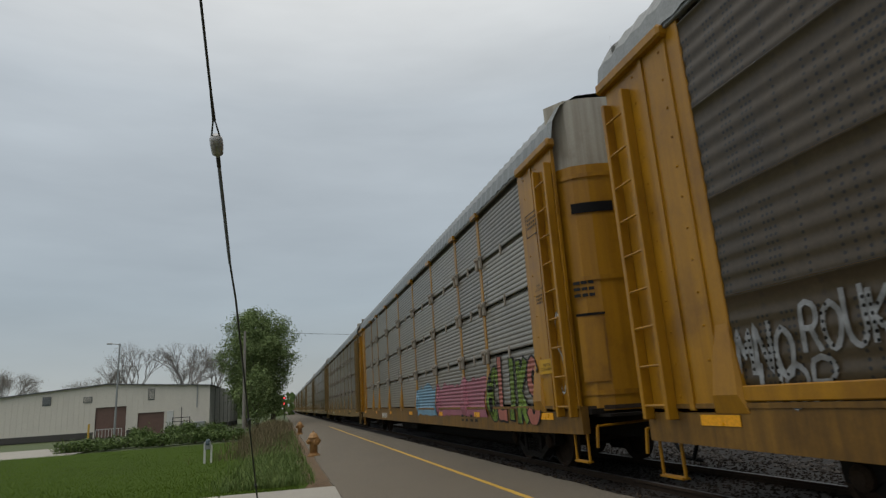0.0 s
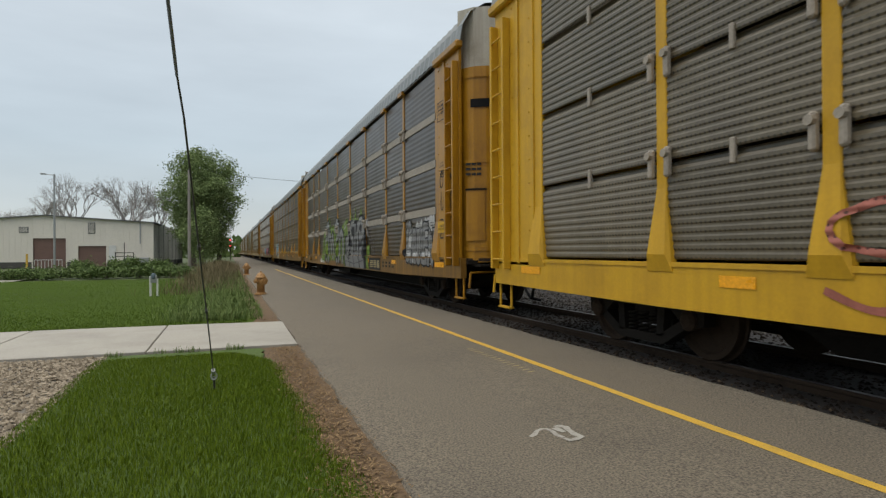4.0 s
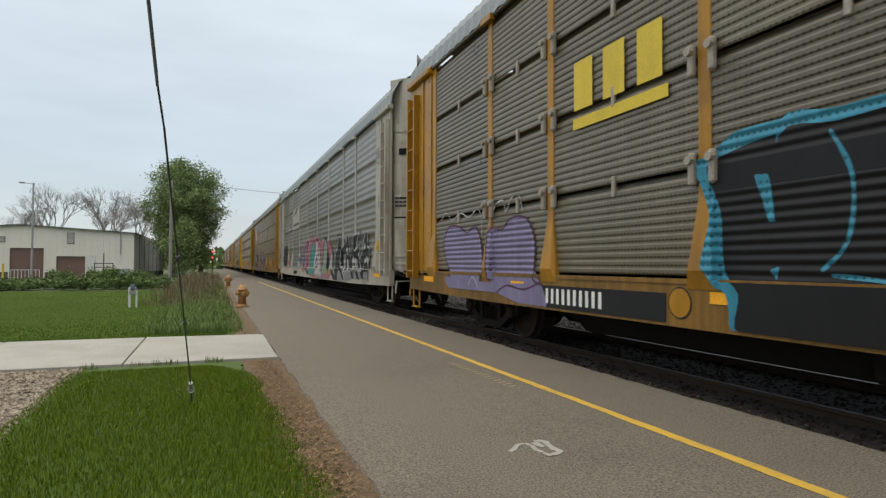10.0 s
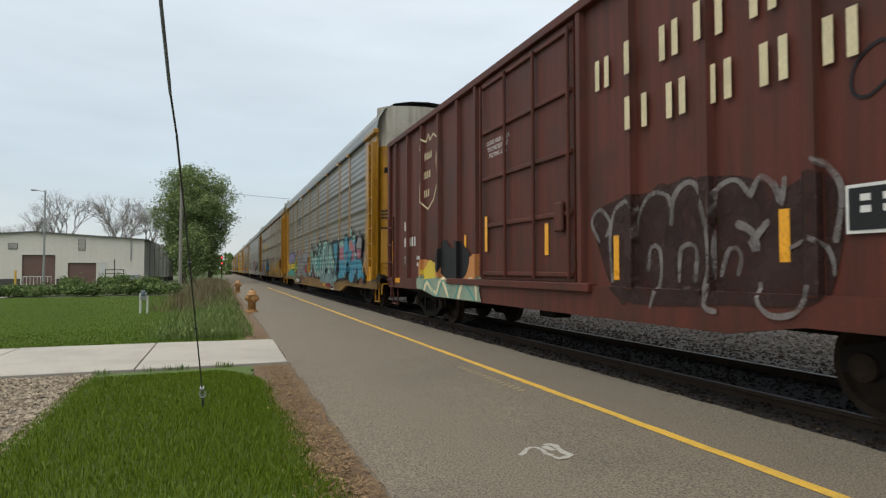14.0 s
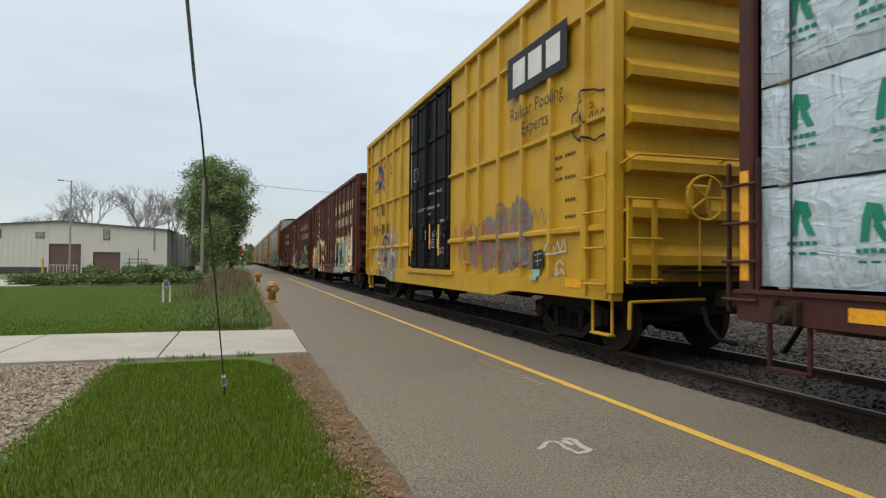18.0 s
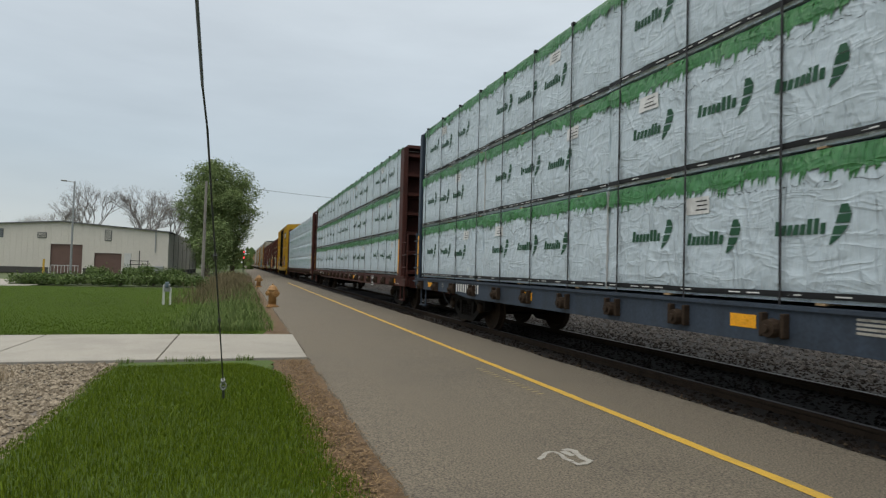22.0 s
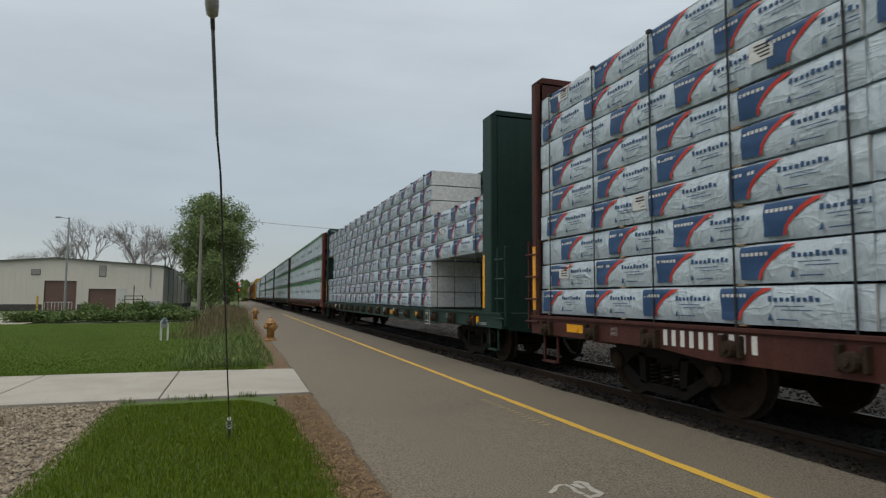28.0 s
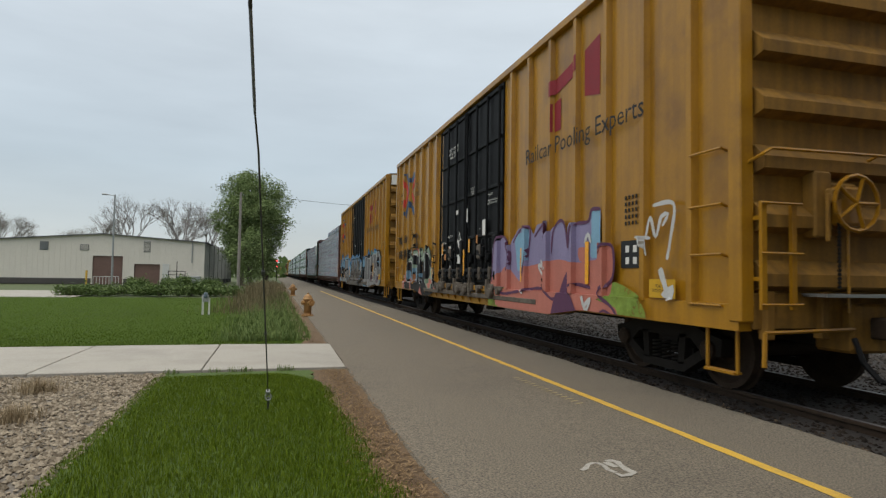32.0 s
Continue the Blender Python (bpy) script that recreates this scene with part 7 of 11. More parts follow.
        while k < L - 0.02:
            e = min(L, k + 0.22)
            mark([(k, 0.03 + 0.012 * noise.noise((k, seed, 2))), (e, 0.03 + 0.012 * noise.noise((e, seed, 2))), (e, 0.085 + 0.012 * noise.noise((e, seed, 2))), (k, 0.085 + 0.012 * noise.noise((k, seed, 2)))], 3, 0.006, 2)
            if r.random() < 0.6:
                mark([(k + 0.02, 0.05), (k + 0.16, 0.05), (k + 0.16, 0.062), (k + 0.02, 0.062)], 1, 0.0085, 1)
            k += 0.22
        yl = r.uniform(0.3, L - 0.8)
        mark([(yl, H * 0.66), (yl + 0.34, H * 0.66), (yl + 0.34, H * 0.80), (yl, H * 0.80)], 1, 0.009, 2)
        for i in range(3):
            mark([(yl + 0.03, H * (0.69 + 0.035 * i)), (yl + 0.25, H * (0.69 + 0.035 * i)), (yl + 0.25, H * (0.70 + 0.035 * i)), (yl + 0.03, H * (0.70 + 0.035 * i))], 3, 0.0105, 1)
    elif kind == "leaf":
        mats = [M["wrap"], M["wrap_end"], M["logo_green"], M["ink"], M["label_paper"]]
        yy = L - 0.4
        q = 0
        while yy > 0.35:
            zz = H * (0.42 if q % 2 else 0.5)
            u = yy
            for (a, b, c, d) in (((0.0, 0.0), (0.07, 0.0), (0.05, 0.18), (-0.02, 0.18)), ((-0.02, 0.18), (0.05, 0.18), (0.02, 0.30), (-0.10, 0.27)), ((-0.10, 0.27), (-0.02, 0.29), (-0.04, 0.12), (-0.13, 0.16)),
                                 ((-0.03, 0.12), (-0.09, 0.14), (-0.17, 0.0), (-0.10, 0.0))):
                mark([(u + p, zz + z_) for p, z_ in (a, b, c, d)], 2, 0.007, 1)
            for i in range(5):
                mark([(u + 0.06 - i * 0.06, zz - 0.085), (u + 0.105 - i * 0.06, zz - 0.085), (u + 0.105 - i * 0.06, zz - 0.05), (u + 0.06 - i * 0.06, zz - 0.05)], 3 if i == 9 else 2, 0.007, 1)
            for i in range(3):
                mark([(u + 0.02 - i * 0.1, zz - 0.16), (u + 0.09 - i * 0.1, zz - 0.16), (u + 0.09 - i * 0.1, zz - 0.14), (u + 0.02 - i * 0.1, zz - 0.14)], 2, 0.007, 1)
            q += 1
            yy -= r.choice((0.62, 0.74))
        yl = r.uniform(0.2, 0.7)
        mark([(yl, H * 0.58), (yl + 0.42, H * 0.58), (yl + 0.42, H * 0.84), (yl, H * 0.84)], 4, 0.009, 2)
        for i in range(4):
            mark([(yl + 0.05 + 0.09 * i, H * 0.64), (yl + 0.11 + 0.09 * i, H * 0.64), (yl + 0.11 + 0.09 * i, H * 0.72), (yl + 0.05 + 0.09 * i, H * 0.72)], 2, 0.0115, 1)
    else:
        mats = [M["wrap"], M["wrap_end"], M["navy"], M["red_print"], M["ink"], M["label_paper"], M["navy"]]
        yy = L - r.uniform(0.0, 1.1)
        while yy > 0.3:
            # a navy field and a red band, both swept back to a curve
            for q in range(4):
                s0, s1 = q / 4, (q + 1) / 4
                z0, z1 = 0.035 + (H - 0.055) * s0, 0.035 + (H - 0.055) * s1
                n0, n1 = 0.20 + 0.30 * s0 ** 1.9, 0.20 + 0.30 * s1 ** 1.9
                mark([(yy - n0, z0), (yy, z0), (yy, z1), (yy - n1, z1)], 2, 0.007, 3)
                mark([(yy - n0 - 0.03 - 0.08 * s0 ** 2, z0), (yy - n0, z0), (yy - n1, z1), (yy - n1 - 0.03 - 0.08 * s1 ** 2, z1)], 3, 0.0078, 2)
            for i in range(6):
                mark([(yy - 0.06 - i * 0.05, H * 0.70), (yy - 0.025 - i * 0.05, H * 0.70), (yy - 0.025 - i * 0.05, H * 0.79), (yy - 0.06 - i * 0.05, H * 0.79)], 5, 0.009, 1)
            for i in range(9):
                u = yy - 0.56 - i * 0.058
                mark([(u - 0.038, H * 0.60), (u, H * 0.60), (u, H * (0.74 if i in (0, 4, 7) else 0.70)), (u - 0.038, H * (0.74 if i in (0, 4, 7) else 0.70))], 6, 0.007, 1)
            for i in range(2):
                u = yy - 0.62 - i * 0.07
                mark([(u - 0.30, H * (0.48 - 0.09 * i)), (u, H * (0.48 - 0.09 * i)), (u, H * (0.50 - 0.09 * i)), (u - 0.30, H * (0.50 - 0.09 * i))], 6, 0.007, 1)
            mark([(yy - 0.60, H * 0.13), (yy - 0.55, H * 0.13), (yy - 0.57, H * 0.30), (yy - 0.58, H * 0.30)], 6, 0.007, 1)
            mark([(yy - 0.86, H * 0.15), (yy - 0.64, H * 0.15), (yy - 0.64, H * 0.18), (yy - 0.86, H * 0.18)], 6, 0.007, 1)
            yy -= 1.22
        if seed % 3 == 0:
            yl = r.uniform(0.4, L - 0.8)
            mark([(yl, H * 0.40), (yl + 0.26, H * 0.40), (yl + 0.26, H * 0.92), (yl, H * 0.92)], 5, 0.0105, 2)
            for i in range(4):
                mark([(yl + 0.03, H * (0.48 + 0.1 * i)), (yl + 0.2, H * (0.48 + 0.1 * i)), (yl + 0.2, H * (0.52 + 0.1 * i)), (yl + 0.03, H * (0.52 + 0.1 * i))], 4, 0.012, 1)
    return g.mesh("wrapped_pack", mats, True)


def lumber_car(y, half, colour, kind, label, tiers, count, gaps=None, top=4.62):
    P = M[colour]
    btop = 4.73
    car = thing("lumber_flatcar", label, "freight car", "centre-beam flatcars of the train", at=(XC, y, RAIL))

    def sill():
        g = Geo()
        for s in (-1, 1):
            a, b = sorted((s * 1.55, s * 1.40))
            g.prism([(-half, 1.0), (half, 1.0), (half, 0.74), (half * 0.72, 0.74), (half * 0.66, 0.68), (-half * 0.66, 0.68), (-half * 0.72, 0.74), (-half, 0.74)], a, b, "x")
            a, b = sorted((s * 1.58, s * 1.38))
            g.box(a, b, -half, half, 0.985, 1.02)
        return g.mesh("side_sill", P)
    part("side_sill", shared(("cbsill", colour, half), sill), None, car)

    def deck():
        g = Geo()
        g.box(-1.42, 1.42, -half, half, 0.96, 1.01)
        g.box(-0.25, 0.25, -half - 0.3, half + 0.3, 0.55, 0.96)
        n = 12
        for k in range(n + 1):
            u = -half + 2 * half * k / n
            g.prism([(-1.42, 0.72), (-0.25, 0.58), (-0.25, 0.96), (-1.42, 0.96)], u - 0.03, u + 0.03, "y")
            g.prism([(1.42, 0.72), (0.25, 0.58), (0.25, 0.96), (1.42, 0.96)], u - 0.03, u + 0.03, "y")
        return g.mesh("deck", P)
    part("deck", shared(("cbdeck", colour, half), deck), None, car)

    def beam():
        g = Geo()
        g.box(-0.13, 0.13, -half + 0.95, half - 0.17, top - 0.18, top + 0.04)
        n = 9
        for k in range(n + 1):
            u = (-half + 1.15) + (2 * half - 1.5) * k / n
            g.box(-0.10, 0.10, u - 0.14, u + 0.14, 1.0, top - 0.1)
            if k < n:
                w = (-half + 1.15) + (2 * half - 1.5) * (k + 1) / n
                g.tube((0, u, 1.1 if k % 2 else top - 0.3), (0, w, top - 0.3 if k % 2 else 1.1), 0.06, n=6)
        return g.mesh("centre_beam", P)
    part("centre_beam", shared(("cbbeam", colour, half, top), beam), None, car)

    for e, inner, D in ((-1, half - 0.93, 0.42), (1, half - 0.16, 0.16)):
        o = part("bulkhead", shared(("cbbulk", colour, btop), lambda: Geo().box(-1.46, 1.46, 0.0, 0.05, 1.0, btop).mesh("bulkhead", P)), None, car, "ribbed steel end bulkhead", at=(0, e * inner, 0))
        if e < 0:
            o.rotation_euler[2] = math.pi
        for x in (-1.54, 1.40):
            part("bulkhead_post", shared(("cbpost", colour, btop, x, D), lambda: Geo().box(x, x + 0.14, 0.0, D, 0.75, btop + 0.03, ch=0.02).mesh("bulkhead_post", P)), None, o)
        for x in (-0.5, 0.36):
            part("bulkhead_stay", shared(("cbstay", colour, btop, x, D), lambda: Geo().box(x, x + 0.14, 0.05, D - 0.03, 1.0, btop).mesh("bulkhead_stay", P)), None, o)
        if e < 0 and colour == "green_steel":
            part("bulkhead_sheet", Geo().box(-1.40, 1.40, D - 0.03, D - 0.005, 1.0, btop), P, o, "flat outer sheet of the bulkhead")
        for k in range(7):
            part("bulkhead_rib", shared(("cbrib", colour, D), lambda: Geo().prism([(0.05, 0.0), (D - 0.04, 0.04), (D - 0.04, 0.12), (0.05, 0.16)], -1.39, 1.39, "x").mesh("bulkhead_rib", P)), None, o, at=(0, 0, 1.05 + (btop - 1.3) * k / 6))
        part("bulkhead_cap", shared(("cbcap", colour, btop, D), lambda: Geo().prism([(-1.54, btop + 0.03), (-1.42, btop + 0.12), (1.42, btop + 0.12), (1.54, btop + 0.03)], 0.0, D, "y").mesh("bulkhead_cap", P)), None, o)
        part("reflector", Geo().box(-1.546, -1.5405, e * (inner + 0.08) - 0.05, e * (inner + 0.08) + 0.05, 1.1, 2.1), M["reflector"], car)
        ladder(car, e * (half - 0.05), 0.80, 2.2, P, x=-1.50, w=0.34, stile=0.03, steps=4, deep=0.05)
        stirrup(car, e * (half - 0.5), P, 0.34, 0.76, 0.40)
        bogie(car, e * (half - 2.5))
        coupler(car, e * (half + 0.22), e)
        quads(car, "reflector", [(e * (half - 1.3), 0.87, 0.42, 0.11)], M["reflector"], -1.552)
    part("brake_step", Geo().box(-0.7, 0.7, -half - 0.30, -half, 1.22, 1.25), M["steel"], car)
    for k in range(4):
        quads(car, "reflector", [((-5.78, -3.04, 0.16, 4.6)[k], 0.855, (0.22, 0.34, 0.30, 0.36)[k], 0.12)], M["reflector"], -1.552)
    bars(car, half * 0.72, 0.87, 10, 0.10, 0.17, M["white"], -1.552)
    lettering("JACK\nHERE", 0.06, M["worn_white"], car, half * 0.80, 0.88, -1.5525)
    lettering("JACK\nHERE", 0.06, M["worn_white"], car, -8.18, 0.89, -1.5525)
    if colour == "green_steel":
        lettering("2 1/8\nADJ. BLOCK", 0.07, M["worn_white"], car, 8.45, 0.86, -1.5525)
    lettering("IL 73-0", 0.105, M["white"], car, -3.44, 0.80, -1.5525)
    bars(car, -3.26, 0.925, 5, 0.045, 0.09, M["white"], -1.552)
    lettering("IL 75-0", 0.115, M["white"], car, -4.16, 0.86, -1.5525)
    bars(car, -0.70, 0.955, 1, 0.62, 0.02, M["worn_white"], -1.552, 4)
    bars(car, -1.70, 0.955, 1, 0.80, 0.02, M["worn_white"], -1.552, 4)
    lettering("2 IN H.F. COMP SHOES", 0.06, M["white"], car, -half + 1.0, 0.80, -1.5525)
    quads(car, "data_plate", [(-6.73, 0.815, 0.38, 0.34)], M["white"], -1.5525)
    quads(car, "data_plate_face", [(-6.73, 0.815, 0.345, 0.305)], M["ink"], -1.556)
    quads(car, "data_plate_line", [(-6.79, 0.815, 0.012, 0.30), (-6.73, 0.73, 0.34, 0.012)], M["white"], -1.559)
    bars(car, -6.58, 0.92, 4, 0.04, 0.022, M["white"], -1.559, 2)
    # winches along the sill
    def winch():
        g = Geo()
        g.lathe([(0.075, -1.66), (0.085, -1.60), (0.075, -1.54)], 12, "x", (0, 0, 0.82))
        g.lathe([(0.035, -1.69), (0.035, -1.66)], 10, "x", (0, 0, 0.82))
        g.box(-1.62, -1.52, -0.13, -0.09, 0.74, 0.95, ch=0.008)
        g.box(-1.62, -1.52, 0.09, 0.13, 0.74, 0.95, ch=0.008)
        return g.mesh("winch", M["rust"])
    n = 18
    L = (2 * half - 1.11)
    for k in range(n):
        part("winch", shared("winch", winch), None, car, at=(0, -half + 1.35 + (L - 0.8) * k / (n - 1), 0))
    # the load
    bl = (L - 0.02 * count) / count
    H = (top - 1.06) / tiers - 0.022
    cells = []
    for t in range(tiers):
        lo, hi = -half + 0.95, half - 0.18
        if gaps and t in gaps:
            lo, hi = gaps[t]
        u = lo
        m_ = max(1, round((hi - lo) / bl))
        w = (hi - lo) / m_
        for k in range(m_):
            cells.append((t, lo + k * w, w - 0.012))
    for i, (t, u, w) in enumerate(cells):
        w = round(w, 2)
        v = (i * 5 + t * 3) % 7 if kind == "stripe" else i % 4
        me = shared(("bundle", kind, w, round(H, 3), v), lambda: bundle_mesh(kind, w, H, 3 + v * 11))
        z = 1.055 + t * (H + 0.022)
        part("wrapped_pack", me, None, car, "bundle of lumber in printed plastic wrap" if i == 0 else "", at=(0.012 * ((i * 7) % 3 - 1), u, z))
        o = part("wrapped_pack", me, None, car, at=(0, u + w, z))
        o.rotation_euler[2] = math.pi
    # bearers between the tiers
    bear = shared(("bearer",), lambda: Geo().box(-1.47, 1.47, -0.045, 0.045, -0.02, -0.002).mesh("bearer", M["timber"]))
    for t in range(tiers):
        lo, hi = (gaps or {}).get(t, (-half + 0.95, half - 0.18))
        m_ = max(2, int((hi - lo) / 1.9))
        for k in range(m_ + 1):
            part("bearer", bear, None, car, at=(0, lo + 0.25 + (hi - lo - 0.5) * k / m_, 1.055 + t * (H + 0.022)))
    # straps, drawn over the load
    for k in range(n):
        u = -half + 1.35 + (L - 0.8) * k / (n - 1)
        high = max(t for t in range(tiers) if ((gaps or {}).get(t, (-half, half)))[0] <= u <= ((gaps or {}).get(t, (-half, half)))[1])
        ft = 1.055 + (high + 1) * (H + 0.022) - 0.04
        st = shared(("strap", round(ft, 2)), lambda: Geo().box(-1.522, -1.516, -0.012, 0.012, 0.98, ft).box(-1.52, -0.1, -0.012, 0.012, ft, ft + 0.006).box(-1.526, -1.48, -0.03, 0.03, ft - 0.03, ft + 0.008).mesh("strap", M["tape"]))
        part("strap", st, None, car, at=(0, u, 0))
    return car


# ---------------------------------------------------------------- the train
CARS = []


def add(car):
    CARS.append((car, car.location.y))
    return car


TRAIN_HEAD = 7.12
for k in range(9, 0, -1):
    c_ = ("yellow2", "panel_grey", "fine") if k == 1 else ("yellow", "panel_brown", "wave") if k % 2 else ("yellow", "panel_olive", "fine")
    add(autorack(TRAIN_HEAD + 0.6 + 28.1 * (k - 0.5), *c_, "autorack freight car with dusty ribbed side panels and yellow posts", full=k < 3))
A_CAR = CARS[-1][0]
RACKS = {}
for key, y0, y1, c_, lab in (
        ("b", 7.12, -21.13, ("yellow2", "panel_brown", "wave"), "yellow autorack car with brown dusty panels and cyan and white graffiti"),
        ("c", -21.13, -49.03, ("yellow2", "panel_brown", "band"), "yellow autorack car with brown banded panels and silver graffiti"),
        ("d", -49.03, -77.26, ("lemon", "panel_olive", "fine"), "lemon yellow autorack car with grey ribbed panels and pink graffiti"),
        ("e", -77.26, -105.31, ("yellow2", "panel_olive", "wave"), "yellow autorack car with olive panels, shield emblem and silver graffiti"),
        ("f", -105.31, -133.26, ("cream", "panel_grey", "wave"), "cream autorack car with grey panels and black graffiti"),
        ("g", -133.26, -161.51, ("yellow2", "panel_olive", "fine"), "yellow autorack car with ribbed grey panels and black and blue graffiti"),
        ("h", -161.51, -189.34, ("yellow2", "panel_grey", "wave"), "yellow autorack car with pale grey panels and teal and blue graffiti")):
    RACKS[key] = add(autorack((y0 + y1) / 2 + 0.6, *c_, lab, belly=key == "h", number={"e": 7.39, "g": 7.1, "h": 6.75}.get(key, 6.25)))

WC_POSTS = [7.05, 6.0, 4.9, 3.75, 2.65, 1.75, -1.65, -2.65, -3.8, -4.9, -6.05, -7.05]
MAROON = []
for y0, y1 in ((-189.34, -207.16), (-207.16, -224.22), (-224.22, -242.06)):
    MAROON.append(add(boxcar((y0 + y1) / 2 + 1.05, 7.75, 4.70, "maroon", WC_POSTS, (-1.5, 1.5), "maroon", "weathered maroon boxcar with cream lettering shapes and graffiti", door_y_split=False)))
FB_POSTS = [7.0, 5.65, 4.7, 3.75, 2.8, -2.5, -3.2, -4.15, -5.1, -6.05, -7.0]
FBOX = add(boxcar((-242.06 - 259.38) / 2 + 1.05, 7.65, 5.42, "lemon", FB_POSTS, (-1.4, 1.75), "black", "bright yellow boxcar with black sliding doors and belt rails", belts=(1.67, 3.10, 4.58), end_top=None))
LUMBER = []
for y0, y1, col, kind, tiers, count, lab in (
        (-259.38, -283.0, "maroon2", "leaf", 4, 6, "maroon centre-beam flatcar loaded with white wrapped lumber printed with green leaves"),
        (-283.0, -306.6, "maroon2", "band", 3, 5, "maroon centre-beam flatcar loaded with white and green wrapped lumber"),
        (-306.6, -329.95, "blue_steel", "band", 3, 5, "slate blue centre-beam flatcar loaded with white and green wrapped lumber"),
        (-329.95, -353.19, "green_steel", "band", 3, 5, "dark green centre-beam flatcar loaded with white and green wrapped lumber"),
        (-353.19, -376.24, "redbrown", "band", 3, 5, "red centre-beam flatcar loaded with white and green wrapped lumber"),
        (-376.24, -400.08, "green_steel", "stripe", 9, 4, "dark green centre-beam flatcar part loaded with white and navy wrapped joists"),
        (-400.08, -423.15, "maroon2", "stripe", 10, 4, "maroon centre-beam flatcar loaded with white and navy wrapped joists")):
    half = 11.15
    gaps = None
    if col == "green_steel" and kind == "stripe":
        gaps = {t: (-6.75, half - 0.18) for t in (0, 1, 2, 6, 7, 8)}
        gaps.update({t: (-half + 0.95, half - 1.9) for t in (3, 4, 5)})
    if col == "maroon2" and kind == "stripe":
        gaps = {9: (-half + 0.95, -0.35)}
    LUMBER.append(add(lumber_car((y0 + y1) / 2 + 0.75, half, col, kind, lab, tiers, count, gaps, 4.86 if tiers == 10 else {"leaf": 4.64, "band": 4.89, "stripe": 4.48}[kind])))
TB_POSTS = [8.4, 7.5, 6.6, 5.7, 4.8, 3.9, 3.0, -2.75, -3.6, -4.5, -5.4, -6.3, -7.2, -8.1]
TBOX = []
# the first entry stays out of view; added to shade the last car's end
for y0, y1, lab in ((-463.15, -483.15, "yellow boxcar with black doors at the end of the row"), (-423.15, -443.15, "yellow boxcar with black doors and silver and sky blue graffiti"), (-443.15, -463.15, "yellow boxcar with black doors and pink and violet graffiti")):
    TBOX.append(add(boxcar((y0 + y1) / 2 + 1.03, 8.83, 5.46, "yellow2", TB_POSTS, (-2.25, 2.4), "black", lab, end_top=True, hard="g_grime" if "silver" in lab else "black")))


TBOX.append(TBOX.pop(0))


# ---------------------------------------------------------------- motion of the train
def run(t):
    """How far the train has run after t seconds."""
    return 14.776 * t - 0.0067 * t * t


def motions():
    times = [0, 4, 8, 12, 16, 20, 24, 28, 32]
    start = {}
    for car, y in CARS:
        start[car.name] = y
        walk(car, [(t, pose(XC, y + run(t), RAIL)) for t in times])
    for wheel, at, car, dy in WHEELS:
        # the wheels turn while their car is close by
        y = start[car.name] + dy
        rows, last = [], None
        for k in range(0, 961):
            t = k / 30
            if -3 < y + run(t) < 24:
                if not rows and k:
                    rows.append((0, pose(*at, -math.degrees(run(t) / 0.457) % 360)))
                rows.append((t, pose(*at, -math.degrees(run(t) / 0.457) % 360)))
        if len(rows) > 2:
            if rows[-1][0] < 32:
                rows.append((32, rows[-1][1]))
            walk(wheel, rows)


# ---------------------------------------------------------------- writing, emblems and graffiti on the cars
R = RACKS
WCS = box_surface(WC_POSTS, (-1.5, 1.5))
FBS = box_surface(FB_POSTS, (-1.4, 1.75))
TBS = box_surface(TB_POSTS, (-2.25, 2.4))


def DOORS(y, z):
    """The near face of the ribbed plug doors, their tracks and the sill below."""
    if z < 1.075:
        return -1.645 if z > 0.955 else -1.665 if 0.795 < z < 0.905 else -1.59
    return -1.604 if any(0 <= z - 1.14 - 0.98 * k <= 0.07 for k in range(5)) else -1.562


REACH[DOORS] = (4.8, 5.9)
CUTS[DOORS] = ([], [z + d for z in (0.795, 0.905, 0.955, 1.075, 1.14, 1.21, 2.12, 2.19) for d in (-0.002, 0.002)])


def scrawl(parent, surf, y, z, w, h, mat, seed, n=5, width=0.03, label="spray-painted scrawl"):
    """A quick tag: joined loops that cannot be read."""
    r = random.Random(seed)
    return piece(parent, surf, "".join(r.choice("~WMNSRUCK^ZO") for _ in range(n)), y, z, w, h, width, mat, seed=seed, slant=0.25, lead=0.95, label=label)


def shapes(parent, quads_, mat, name="emblem", label=""):
    """Flat painted shapes: each (x, [(y, z), ...])."""
    g = Geo()
    for x, pts in quads_:
        g.add([(x, y, z) for y, z in pts], [tuple(range(len(pts)))])
    return part(name, g, mat, parent, label)


